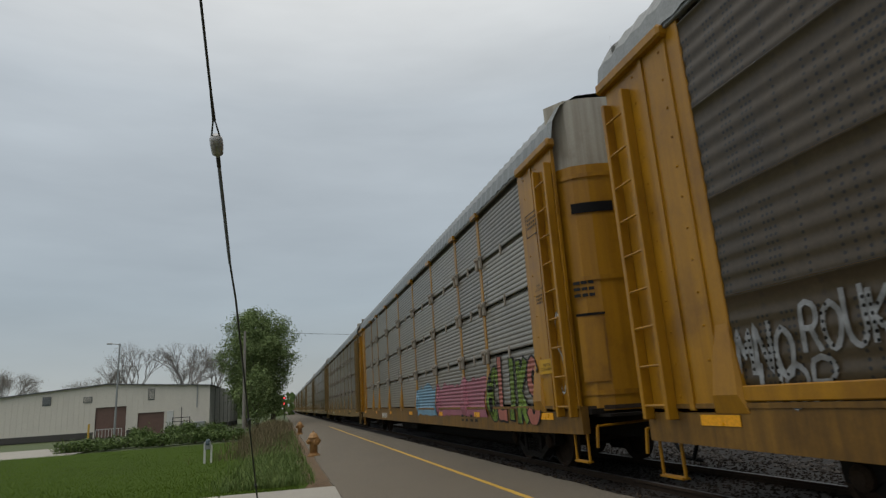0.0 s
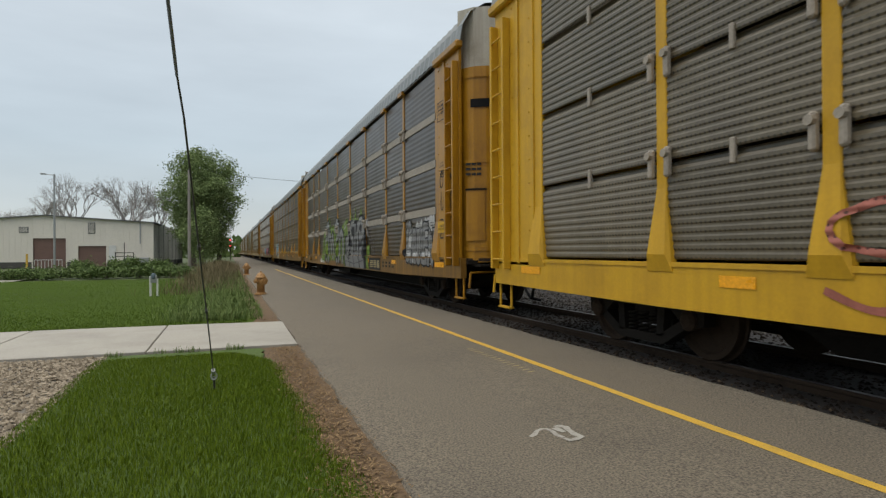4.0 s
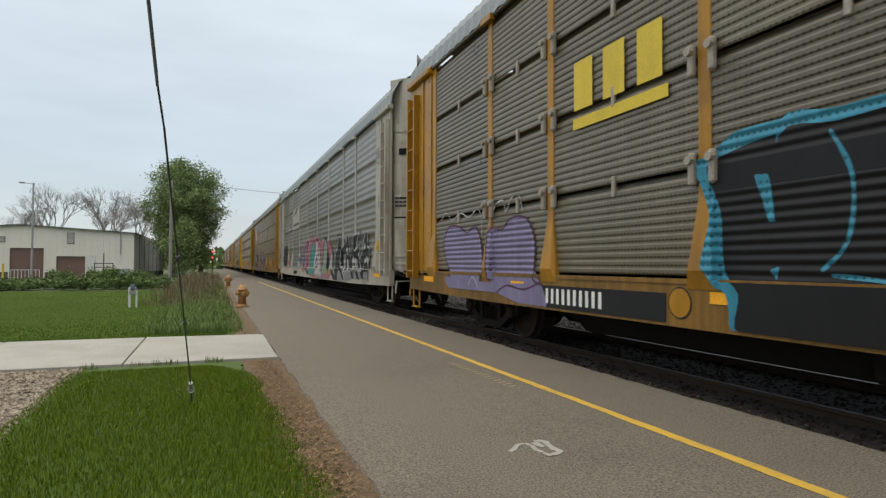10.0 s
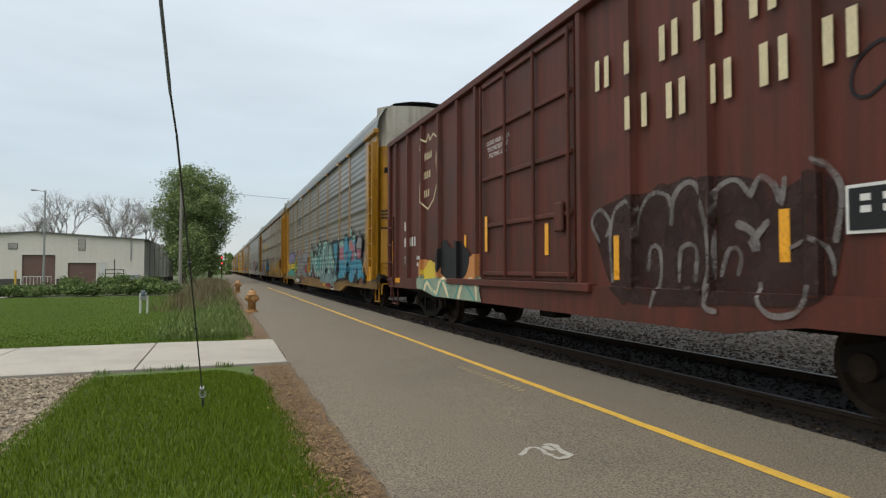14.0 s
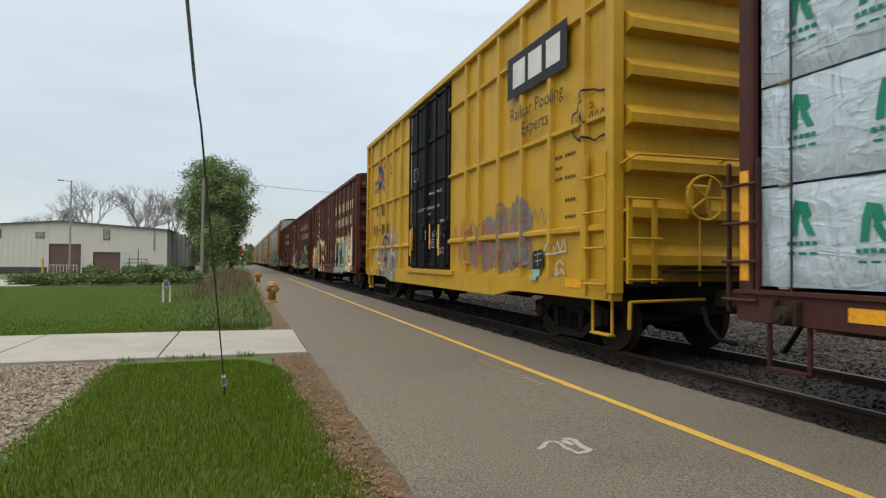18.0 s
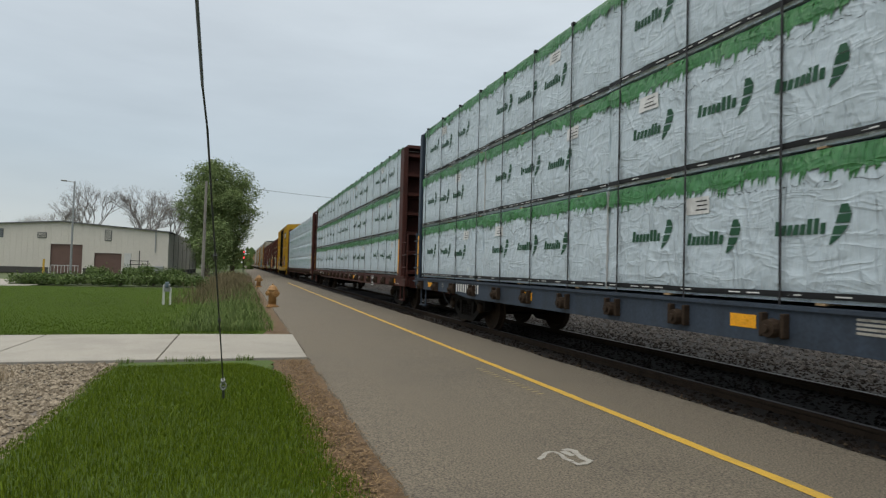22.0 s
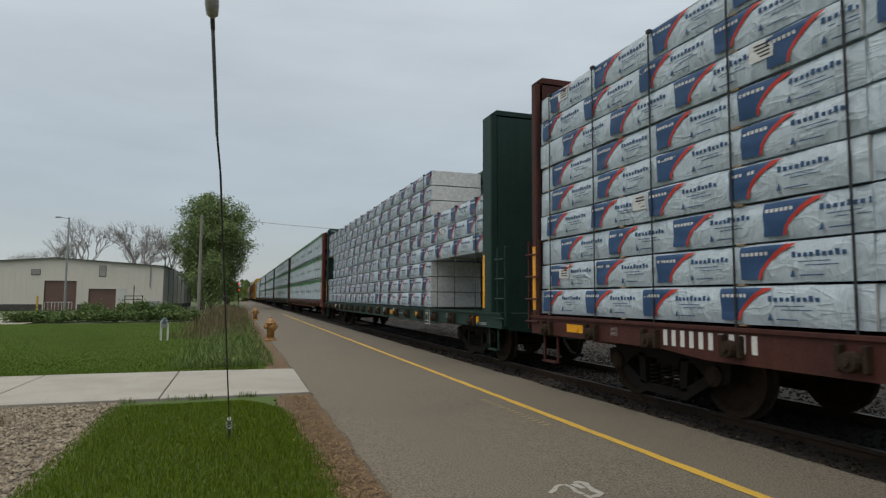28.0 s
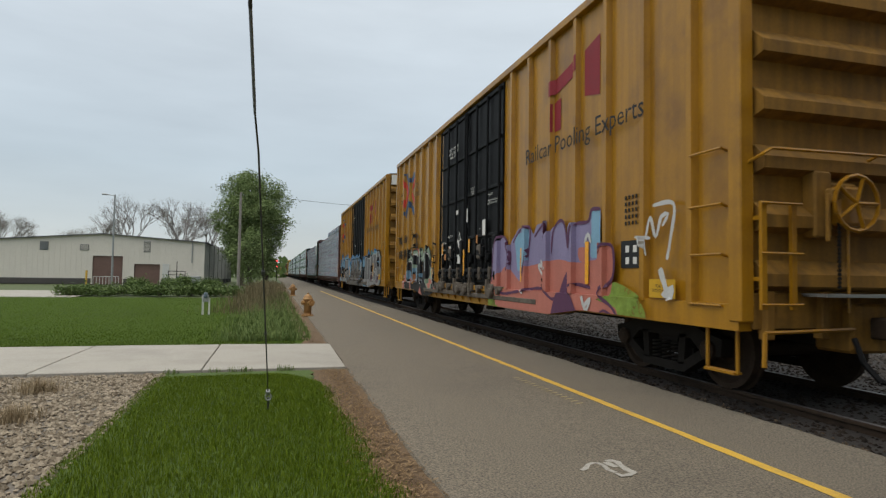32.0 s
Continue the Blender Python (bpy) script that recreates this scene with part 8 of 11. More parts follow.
# first brown autorack
b = R["b"]
piece(b, rack_surface, "TMFK", 8.85, 0.98, 3.9, 1.02, 0.26, "g_white", "g_cyan", seed=3, label="white block graffiti with a cyan edge")
piece(b, rack_surface, "MNO", 11.55, 1.38, 0.75, 0.42, 0.055, "g_pale", seed=5, lead=0.8, label="rough white graffiti letters")
piece(b, rack_surface, "UOR", 11.3, 1.10, 0.9, 0.34, 0.05, "g_pale", seed=6, lead=0.8, label="rough white graffiti letters")
piece(b, rack_surface, "ROUK", 10.72, 1.56, 0.9, 0.42, 0.05, "g_pale", seed=7, lead=0.8, label="rough white graffiti letters")
mural(b, rack_surface, 'cyan outline letters and a filled cyan bar', (
    "F g_cyan : -317,126 -351,126 -351,105 -350,77 -346,55 -335,45 -321,45 -313,57 -312,80 -317,109",
    "L g_cyan_faint 0.06 ~ : -345,192 -341,199 -357,208 -389,207 -405,197 -409,181 -404,167 -391,155",
    "L g_cyan_faint 0.05 ~ : -341,199 -358,201 -385,207",
    "L g_cyan_faint 0.05 : -346,192 -344,165",
    "L g_cyan_faint 0.08 : -348,165 -346,126",
    "L g_cyan_faint 0.05 ~ : -395,147 -403,151 -412,146",
    "L g_cyan_faint 0.05 ~ : -352,56 -379,53 -406,62 -416,77",
    "L g_cyan_faint 0.05 ~ : -385,113 -395,115 -408,109",
    "L g_cyan_faint 0.045 : -438,196 -434,202 -452,210 -473,212 -476,206 -477,184 -475,157",
    "L g_cyan_faint 0.045 : -404,172 -446,168 -445,152 -442,122 -435,122 -439,145",
    "L g_cyan_faint 0.045 : -438,196 -440,169",
    "L g_cyan_faint 0.045 ~ : -485,192 -490,204 -504,215 -526,219",
    "L g_cyan_faint 0.045 : -485,192 -481,166 -483,122 -475,87 -469,64",
    "L g_cyan_faint 0.06 ~ : -524,162 -514,155 -511,139 -517,122",
    "F g_cyan_faint : -515,122 -522,124 -521,110 -514,110",
))

mural(b, rack_surface, 'rough white graffiti letters', (
    "L g_pale 0.03 : -12,160 -79,162",
    "L g_pale 0.03 : -21,152 -24,141",
    "L g_pale 0.03 : -35,164 -45,138 -55,162 -65,139 -76,163",
    "L g_pale 0.025 ~ : -38,128 -55,130 -71,125 -101,129",
    "L g_pale 0.025 : -14,145 -87,147",
    "L g_silver 0.03 ~ : -48,184 -56,191 -88,184 -103,180",
    "L g_pale 0.025 : -84,158 -95,136 -105,157",
    "L g_pale 0.04 : -153,179 -177,181 -185,168 -158,160 -167,141 -174,128",
    "L g_pale 0.04 : -150,155 -206,159",
    "L g_pale 0.04 : -195,180 -190,160 -196,140",
    "L g_pale 0.04 : -190,175 -212,178 -209,166 -192,162",
    "L g_pale 0.035 : -223,186 -225,166 -231,153 -226,140 -249,133",
    "L g_pale 0.035 : -220,158 -233,154",
    "L g_pale 0.045 : -251,184 -252,152 -247,139 -249,130",
    "L g_pale 0.045 : -250,176 -280,178",
    "L g_pale 0.04 : -252,156 -269,151 -275,141 -251,144",
    "L g_pale 0.04 : -278,179 -281,163 -288,155",
    "L g_pale 0.035 : -282,179 -296,168 -294,150 -297,138",
    "L g_pale 0.04 : -309,177 -311,156 -313,140 -321,127",
    "L g_pale 0.04 : -319,183 -317,169 -320,160 -318,144",
    "L g_pale 0.035 : -328,159 -348,166 -351,176",
    "L g_pale 0.04 : -318,139 -339,132 -348,129 -348,143",
    "L g_pale 0.04 : -361,166 -362,156 -376,147",
    "L g_pale 0.035 : -359,161 -381,161",
    "L g_pale 0.035 : -357,139 -378,131",
    "L g_pale 0.035 : -367,142 -377,138",
    "L g_pale 0.03 ~ : -398,159 -395,147 -388,140",
))
for y0, y1 in zip(BAYS, BAYS[1:]):
    part("lower_rail", Geo().box(-1.575, -1.53, y0 + 0.2, y1 - 0.2, 1.13, 1.28, ch=0.012), M["yellow2"], b)
lettering("OK", 0.10, M["white"], b, -12.25, 2.35, -1.5935)

# banded autorack
c = R["c"]
patch(c, rack_surface, -11.5, -9.25, 0.95, 2.0, M["g_white"], 14, rag=0.16, label="white cloud behind the graffiti", eps=0.004)
piece(c, rack_surface, "CAVEN".replace("V", "U"), -9.2, 1.0, 2.35, 0.85, 0.17, "g_silver", "g_black", seed=23, label="silver and black graffiti letters")
mural(c, rack_surface, "faint chalky drips", (
    "L g_faint 0.025 : 1150,205 1148,186 1152,165",
    "L g_faint 0.03 : 1128,212 1122,170 1126,150",
    "L g_faint 0.03 : 1105,214 1098,190 1108,172 1096,150",
    "L g_faint 0.035 : 1082,218 1076,160 1078,132",
    "L g_faint 0.025 : 1062,214 1040,205 1046,180",
    "L g_faint 0.03 : 1030,216 1031,150",
    "L g_faint 0.02 : 1008,214 1004,190 1016,160 1002,140",
    "L g_faint 0.025 : 986,212 960,204 970,176 958,160",
    "L g_faint 0.03 : 946,214 950,150 944,128",
    "L g_faint 0.025 : 1140,140 1120,132 1124,116",
    "L g_faint 0.02 : 1090,128 1066,134 1060,118",
    "L g_faint 0.03 : 1010,136 1012,112",
    "L g_faint 0.025 : 975,140 950,132 936,140 930,120",
    "L g_faint 0.03 : 926,206 922,160",
))
part("jacking_pad", Geo().box(-1.66, -1.56, 9.72, 10.14, 0.80, 1.02, ch=0.02), M["yellow"], c)
part("pad_handle", Geo().tube((-1.68, 9.38, 0.88), (-1.68, 9.72, 0.90), 0.03, n=8), M["yellow2"], c)
for k, (yy, zz, w, h) in enumerate(((-12.0, 2.6, 0.75, 0.36), (-12.05, 2.15, 0.65, 0.4), (-12.0, 1.55, 0.8, 0.4))):
    scrawl(c, rack_surface, yy, zz, w, h, "g_black", 40 + k, 4, 0.028)
quads(c, "name_plate", [(-5.65, 0.86, 1.5, 0.36)], M["g_black"], -1.567)
quads(c, "emblem", [(y_, z_, w_, 0.035) for y_, w_ in ((-5.25, 0.40), (-5.72, 0.36), (-6.17, 0.32)) for z_ in (0.77, 0.83, 0.89, 0.95)], M["worn_yellow"], -1.572, "tan company emblem blocks")
mural(c, rack_surface, 'silver block graffiti with a black edge over lime clouds', (
    "F g_lime : 562,86 529,200 430,250 342,282 303,237 229,239 101,266 74,218 -4,236 -88,255 -107,214 -132,186 -132,67 -50,66 -5,90",
    "F g_lime : -151,193 -166,285 -188,251 -232,247 -259,290 -269,246 -296,242 -335,259 -352,288 -366,258 -394,241 -391,221 -252,186",
    "F g_lime : -441,140 -457,145 -482,150 -487,123 -477,100 -492,60 -456,60 -440,99",
    "L g_black 0.46 ~ : 444,223 385,249 364,225 386,193 450,175 460,127 401,86",
    "L g_black 0.46 ~ : 350,75 369,179 319,196 290,126 258,193 225,90",
    "L g_black 0.46 ~ : 205,214 155,248 113,235 102,206 142,176 165,125 114,76",
    "L g_black 0.46 ~ : 83,77 75,178 37,202 2,174 -5,76",
    "L g_silver 0.30 ~ : 444,223 385,249 364,225 386,193 450,175 460,127 401,86",
    "L g_silver 0.26 ~ : 350,75 369,179 319,196 290,126 258,193 225,90",
    "L g_silver 0.30 ~ : 205,214 155,248 113,235 102,206 142,176 165,125 114,76",
    "L g_silver 0.30 ~ : 83,77 75,178 37,202 2,174 -5,76",
    "L g_white 0.05 ~ : 435,230 385,253 360,224",
    "L g_white 0.05 ~ : 188,221 152,252 110,237",
    "L g_white 0.05 ~ : 74,189 36,207 7,185",
    "F g_black ~ : -122,233 -191,243 -254,240 -304,238 -335,252 -402,246 -428,203 -439,159 -443,111 -450,62 -415,59 -248,64 -68,69 -49,177 -100,186",
    "F g_silver : -58,115 -137,120 -227,124 -306,131 -409,142 -410,110 -417,61 -357,60 -76,66",
    "L g_silver 0.20 ~ : -155,229 -143,185 -135,124 -151,90",
    "L g_silver 0.20 ~ : -128,177 -81,170 -74,124 -83,97",
    "L g_silver 0.24 ~ : -242,229 -194,226 -169,209 -175,183 -211,164 -207,136 -152,133",
    "L g_silver 0.20 ~ : -254,226 -252,186 -247,124",
    "L g_silver 0.18 : -255,185 -281,180 -298,201",
    "L g_silver 0.22 ~ : -304,232 -300,182 -292,124",
    "L g_silver 0.26 ~ : -347,196 -335,176 -362,177 -381,193 -380,223 -352,234 -324,222 -318,195",
    "L g_silver 0.26 ~ : -393,215 -400,188 -401,155 -389,130 -331,129",
    "L g_black 0.06 ~ : -64,171 -66,97 -104,55",
    "L g_black 0.05 ~ : -134,149 -133,111 -160,86 -188,57",
    "L g_black 0.06 ~ : -228,154 -227,108 -246,80 -265,57",
    "L g_black 0.07 ~ : -319,145 -324,109 -341,82 -365,58",
    "L g_dim 0.03 : -68,92 -249,81 -408,95",
    "L g_white 0.05 ~ : -164,233 -173,213 -194,230 -242,232",
    "L g_white 0.05 ~ : -316,216 -329,230 -354,236 -385,226",
    "L g_white 0.04 ~ : -395,216 -402,189 -403,162",
    "L g_white 0.035 : -442,207 -453,237 -457,208",
    "L g_white 0.035 : -460,233 -463,210 -470,234",
    "L g_white 0.035 : -476,234 -473,212 -485,211",
    "L g_white 0.035 ~ : -446,176 -455,201 -463,191 -454,175",
    "L g_white 0.035 ~ : -466,196 -470,178 -485,180",
    "L g_white 0.03 : -41,209 -55,240 -65,209 -77,231",
    "L g_faint 0.035 ~ : -485,156 -491,176 -504,161 -517,174 -520,159",
    "L g_faint 0.035 ~ : -530,159 -541,167 -537,153 -553,153 -563,168 -575,149",
    "L g_faint 0.035 ~ : -519,131 -532,144 -535,120 -546,138",
    "L g_faint 0.035 ~ : -564,127 -577,117 -571,140",
))

# lemon autorack
d = R["d"]
piece(d, rack_surface, "AWAMA", -5.9, 0.78, 4.2, 1.25, 0.32, "g_blush", "g_violet", seed=50, edge=0.05, lead=0.85, label="pale pink graffiti letters")
piece(d, rack_surface, "SKOREMAN"[:7], 7.2, 0.8, 8.4, 0.9, 0.06, ["g_coral", "g_pink", "g_orange"], seed=51, label="faded coral graffiti letters")
patch(d, rack_surface, -6.2, 6.0, 0.72, 1.06, M["g_silver"], 52, rag=0.06, label="faded silver base of the graffiti")
scrawl(d, rack_surface, -10.2, 1.2, 1.4, 0.9, "g_silver", 53, 4, 0.03)
scrawl(d, rack_surface, -3.0, 1.1, 3.0, 0.9, "g_black", 54, 5, 0.03)
quads(d, "emblem_plate", [(5.6, 3.65, 2.4, 1.0)], M["yellow"], -1.534, "yellow emblem plate")
quads(d, "emblem", [(6.3, 3.8, 0.5, 0.45), (5.6, 3.8, 0.5, 0.45), (4.9, 3.8, 0.5, 0.45), (5.6, 3.3, 1.9, 0.1)], M["ink"], -1.541)

# shield autorack
e_ = R["e"]
quads(e_, "emblem_plate", [(7.95, 4.3, 1.9, 2.0)], M["yellow2"], -1.536, "yellow plate that carries a shield")


def shield(parent, cy, cz, w, h, x):
    def half(z):
        t = (z - (cz - h / 2)) / h
        return w / 2 * (1.0 if t > 0.45 else (max(0.0, t / 0.45)) ** 0.55)
    ring = [cz - h / 2 + h * k / 16 for k in range(17)]
    g = Geo()
    for q in range(9):
        u0, u1 = -1 + 2 * q / 9, -1 + 2 * (q + 1) / 9
        V = []
        for z in ring[:10]:
            V += [(x, cy + half(z) * u0, z), (x, cy + half(z) * u1, z)]
        g.add(V, [(2 * i, 2 * i + 1, 2 * i + 3, 2 * i + 2) for i in range(9)], 1 if q % 2 == 0 else 0)
    V = []
    for z in ring[9:]:
        V += [(x, cy - half(z), z), (x, cy + half(z), z)]
    g.add(V, [(2 * i, 2 * i + 1, 2 * i + 3, 2 * i + 2) for i in range(7)], 2)
    for row in (0.62, 0.80):
        for k in range(6):
            u = -0.42 + k * 0.14
            g.box(x - 0.003, x - 0.001, cy - (u + 0.1) * w, cy - u * w, cz - h / 2 + h * row, cz - h / 2 + h * (row + 0.1), 0)
    part("shield_emblem", g, [M["white"], M["red_print"], M["navy"]], parent, "blue shield emblem with red and white stripes")


shield(e_, 7.95, 4.35, 1.35, 1.7, -1.542)
piece(e_, rack_surface, "OZSND", 3.85, 0.62, 5.4, 1.65, 0.27, "g_pale", "g_black", cloud="g_pink", seed=64, label="large silver graffiti with a pink glow", lead=0.74)
scrawl(e_, rack_surface, -1.7, 1.15, 1.25, 1.1, "g_pale", 65, 3, 0.03, "thin silver outline scrawl")
shapes(e_, [(-1.60, [(-12.3 + 0.2 * math.cos(k * 0.785) * (1 if k % 2 else 0.35), 2.0 + 0.2 * math.sin(k * 0.785) * (1 if k % 2 else 0.35)) for k in range(8)])], M["white"], "graffiti", "white star mark")
quads(e_, "name_plate", [(-4.6, 0.85, 0.8, 0.26)], M["g_black"], -1.567)
mural(e_, rack_surface, 'silver graffiti with a black edge and a pink glow', (
    "L g_rose 0.24 ~ : 923,183 897,193 891,214 869,210 865,121 889,117 869,85 884,75 906,115 911,143 918,158 923,183",
    "L g_rose 0.24 : 947,130 908,134 896,114 936,109 947,130",
    "L g_rose 0.24 ~ : 854,195 830,197 826,211 799,206 794,159 785,106 841,104 852,162 854,195",
    "L g_rose 0.24 ~ : 791,187 765,189 760,145 766,122 776,104 785,110 792,159 791,187",
    "L g_rose 0.24 ~ : 746,215 721,221 713,200 742,197 746,215",
    "L g_rose 0.24 ~ : 756,187 738,192 718,181 713,160 723,143 744,139 758,151 762,172 756,187",
    "L g_rose 0.24 ~ : 776,120 736,133 719,106 736,83 767,82 776,120",
    "L g_rose 0.24 ~ : 695,191 683,191 680,143 675,120 651,121 653,100 697,99 712,110 719,138 700,143 695,191",
    "L g_rose 0.24 ~ : 661,213 638,216 635,195 642,136 665,132 668,174 661,213",
    "L g_rose 0.24 : 629,187 609,191 603,212 588,210 590,161 613,156 600,150 586,149 584,135 605,126 610,112 629,106 635,126 613,131 628,141 629,187",
    "L g_rose 0.24 ~ : 626,101 601,106 575,104 581,86 602,73 618,87 626,101",
    "L g_rose 0.24 ~ : 584,112 568,132 546,134 538,109 584,112",
    "L g_black 0.10 ~ : 923,183 897,193 891,214 869,210 865,121 889,117 869,85 884,75 906,115 911,143 918,158 923,183",
    "L g_black 0.10 : 947,130 908,134 896,114 936,109 947,130",
    "L g_black 0.10 ~ : 854,195 830,197 826,211 799,206 794,159 785,106 841,104 852,162 854,195",
    "L g_black 0.10 ~ : 791,187 765,189 760,145 766,122 776,104 785,110 792,159 791,187",
    "L g_black 0.10 ~ : 746,215 721,221 713,200 742,197 746,215",
    "L g_black 0.10 ~ : 756,187 738,192 718,181 713,160 723,143 744,139 758,151 762,172 756,187",
    "L g_black 0.10 ~ : 776,120 736,133 719,106 736,83 767,82 776,120",
    "L g_black 0.10 ~ : 695,191 683,191 680,143 675,120 651,121 653,100 697,99 712,110 719,138 700,143 695,191",
    "L g_black 0.10 ~ : 661,213 638,216 635,195 642,136 665,132 668,174 661,213",
    "L g_black 0.10 : 629,187 609,191 603,212 588,210 590,161 613,156 600,150 586,149 584,135 605,126 610,112 629,106 635,126 613,131 628,141 629,187",
    "L g_black 0.10 ~ : 626,101 601,106 575,104 581,86 602,73 618,87 626,101",
    "L g_black 0.10 ~ : 584,112 568,132 546,134 538,109 584,112",
    "F g_pale ~ : 923,183 897,193 891,214 869,210 865,121 889,117 869,85 884,75 906,115 911,143 918,158",
    "F g_pale : 947,130 908,134 896,114 936,109",
    "F g_pale ~ : 854,195 830,197 826,211 799,206 794,159 785,106 841,104 852,162",
    "F g_pale ~ : 791,187 765,189 760,145 766,122 776,104 785,110 792,159",
    "F g_pale ~ : 746,215 721,221 713,200 742,197",
    "F g_pale ~ : 756,187 738,192 718,181 713,160 723,143 744,139 758,151 762,172",
    "F g_pale ~ : 776,120 736,133 719,106 736,83 767,82",
    "F g_pale ~ : 695,191 683,191 680,143 675,120 651,121 653,100 697,99 712,110 719,138 700,143",
    "F g_pale ~ : 661,213 638,216 635,195 642,136 665,132 668,174",
    "F g_pale : 629,187 609,191 603,212 588,210 590,161 613,156 600,150 586,149 584,135 605,126 610,112 629,106 635,126 613,131 628,141",
    "F g_pale ~ : 626,101 601,106 575,104 581,86 602,73 618,87",
    "F g_pale ~ : 584,112 568,132 546,134 538,109",
    "F g_black ~ : 834,134 827,154 821,131 826,115",
    "F g_coral ~ : 753,160 735,153 717,160 723,145 743,142",
    "F g_black ~ : 751,178 744,186 739,173 746,167",
    "F g_black ~ : 734,184 724,181 726,168 732,172",
    "F g_pink ~ : 712,210 701,221 691,217 690,202 702,192",
    "F g_white ~ : 708,209 695,214 693,203 700,196",
    "F g_cream : 872,93 826,108 786,81 796,71 849,77",
    "F g_cream : 719,138 700,141 695,100 712,110",
    "L g_black 0.03 ~ : 570,113 568,126 564,115",
    "L g_black 0.03 ~ : 559,127 560,114 555,115",
    "L g_black 0.03 ~ : 544,127 550,125 544,119 549,113",
    "L g_white 0.025 : 886,206 883,128",
    "L g_white 0.025 : 819,205 815,108",
    "L g_white 0.025 : 655,211 659,137",
    "L g_white 0.025 : 600,209 603,159",
    "L g_pale 0.028 ~ : 1159,101 1132,130 1131,183 1086,188 1060,195 1036,186 1036,146 1016,104",
    "L g_pale 0.022 ~ : 1094,183 1075,156 1069,103",
    "L g_pale 0.022 ~ : 1063,192 1046,155 1040,104",
    "L g_pale 0.022 ~ : 1028,154 995,145 972,129 953,102",
    "L g_black 0.02 : 1019,183 1011,162 1003,182 992,161",
    "L g_silver 0.07 ~ : 576,199 565,199 568,213 560,220 552,214 557,198 549,188 537,170",
    "L g_silver 0.07 ~ : 545,203 539,175 530,209 528,182",
    "L g_silver 0.06 ~ : 527,169 537,162 541,154 533,138 525,136",
))

# cream autorack
f_ = R["f"]
quads(f_, "emblem_plate", [(5.6, 3.75, 2.55, 1.15)], M["cream"], -1.536, "cream sign plate")
shapes(f_, [(-1.543, [(6.7, 3.9), (5.4, 4.15), (5.4, 4.22), (6.7, 3.98)]), (-1.543, [(5.9, 4.0), (5.3, 4.3), (4.9, 4.3), (5.5, 4.0)])], M["ink"])
quads(f_, "name_bar", [(6.15, 3.42, 1.0, 0.10), (5.0, 3.42, 1.0, 0.10)], M["ink"], -1.5405)
piece(f_, rack_surface, "ROWDS", 11.5, 1.2, 2.6, 1.05, 0.16, "g_black", seed=71, label="black graffiti letters")
piece(f_, rack_surface, "BLUEMS", 6.7, 1.15, 4.4, 0.95, 0.024, "g_blue", seed=72, lead=0.9, label="faded blue graffiti letters")
piece(f_, rack_surface, "~SRW~N", 6.8, 1.05, 4.6, 0.8, 0.018, "g_blue", seed=70, lead=1.0, label="faded blue graffiti strokes")
piece(f_, rack_surface, "MWNS", 8.8, 1.2, 1.7, 0.8, 0.02, "g_coral", seed=69, lead=0.9, label="faded red graffiti strokes")
for k, (yy, zz, w, h) in enumerate(((12.6, 2.0, 0.85, 0.6), (12.65, 1.5, 0.75, 0.5), (12.4, 1.2, 0.5, 0.35))):
    scrawl(f_, rack_surface, yy, zz, w, h, "g_black", 78 + k, 3, 0.035)
scrawl(f_, rack_surface, 11.0, 1.9, 0.8, 0.4, "g_blue", 82, 3, 0.04)
quads(f_, "number_ground", [(-2.0, 0.85, 1.5, 0.26)], M["g_silver"], -1.5665)
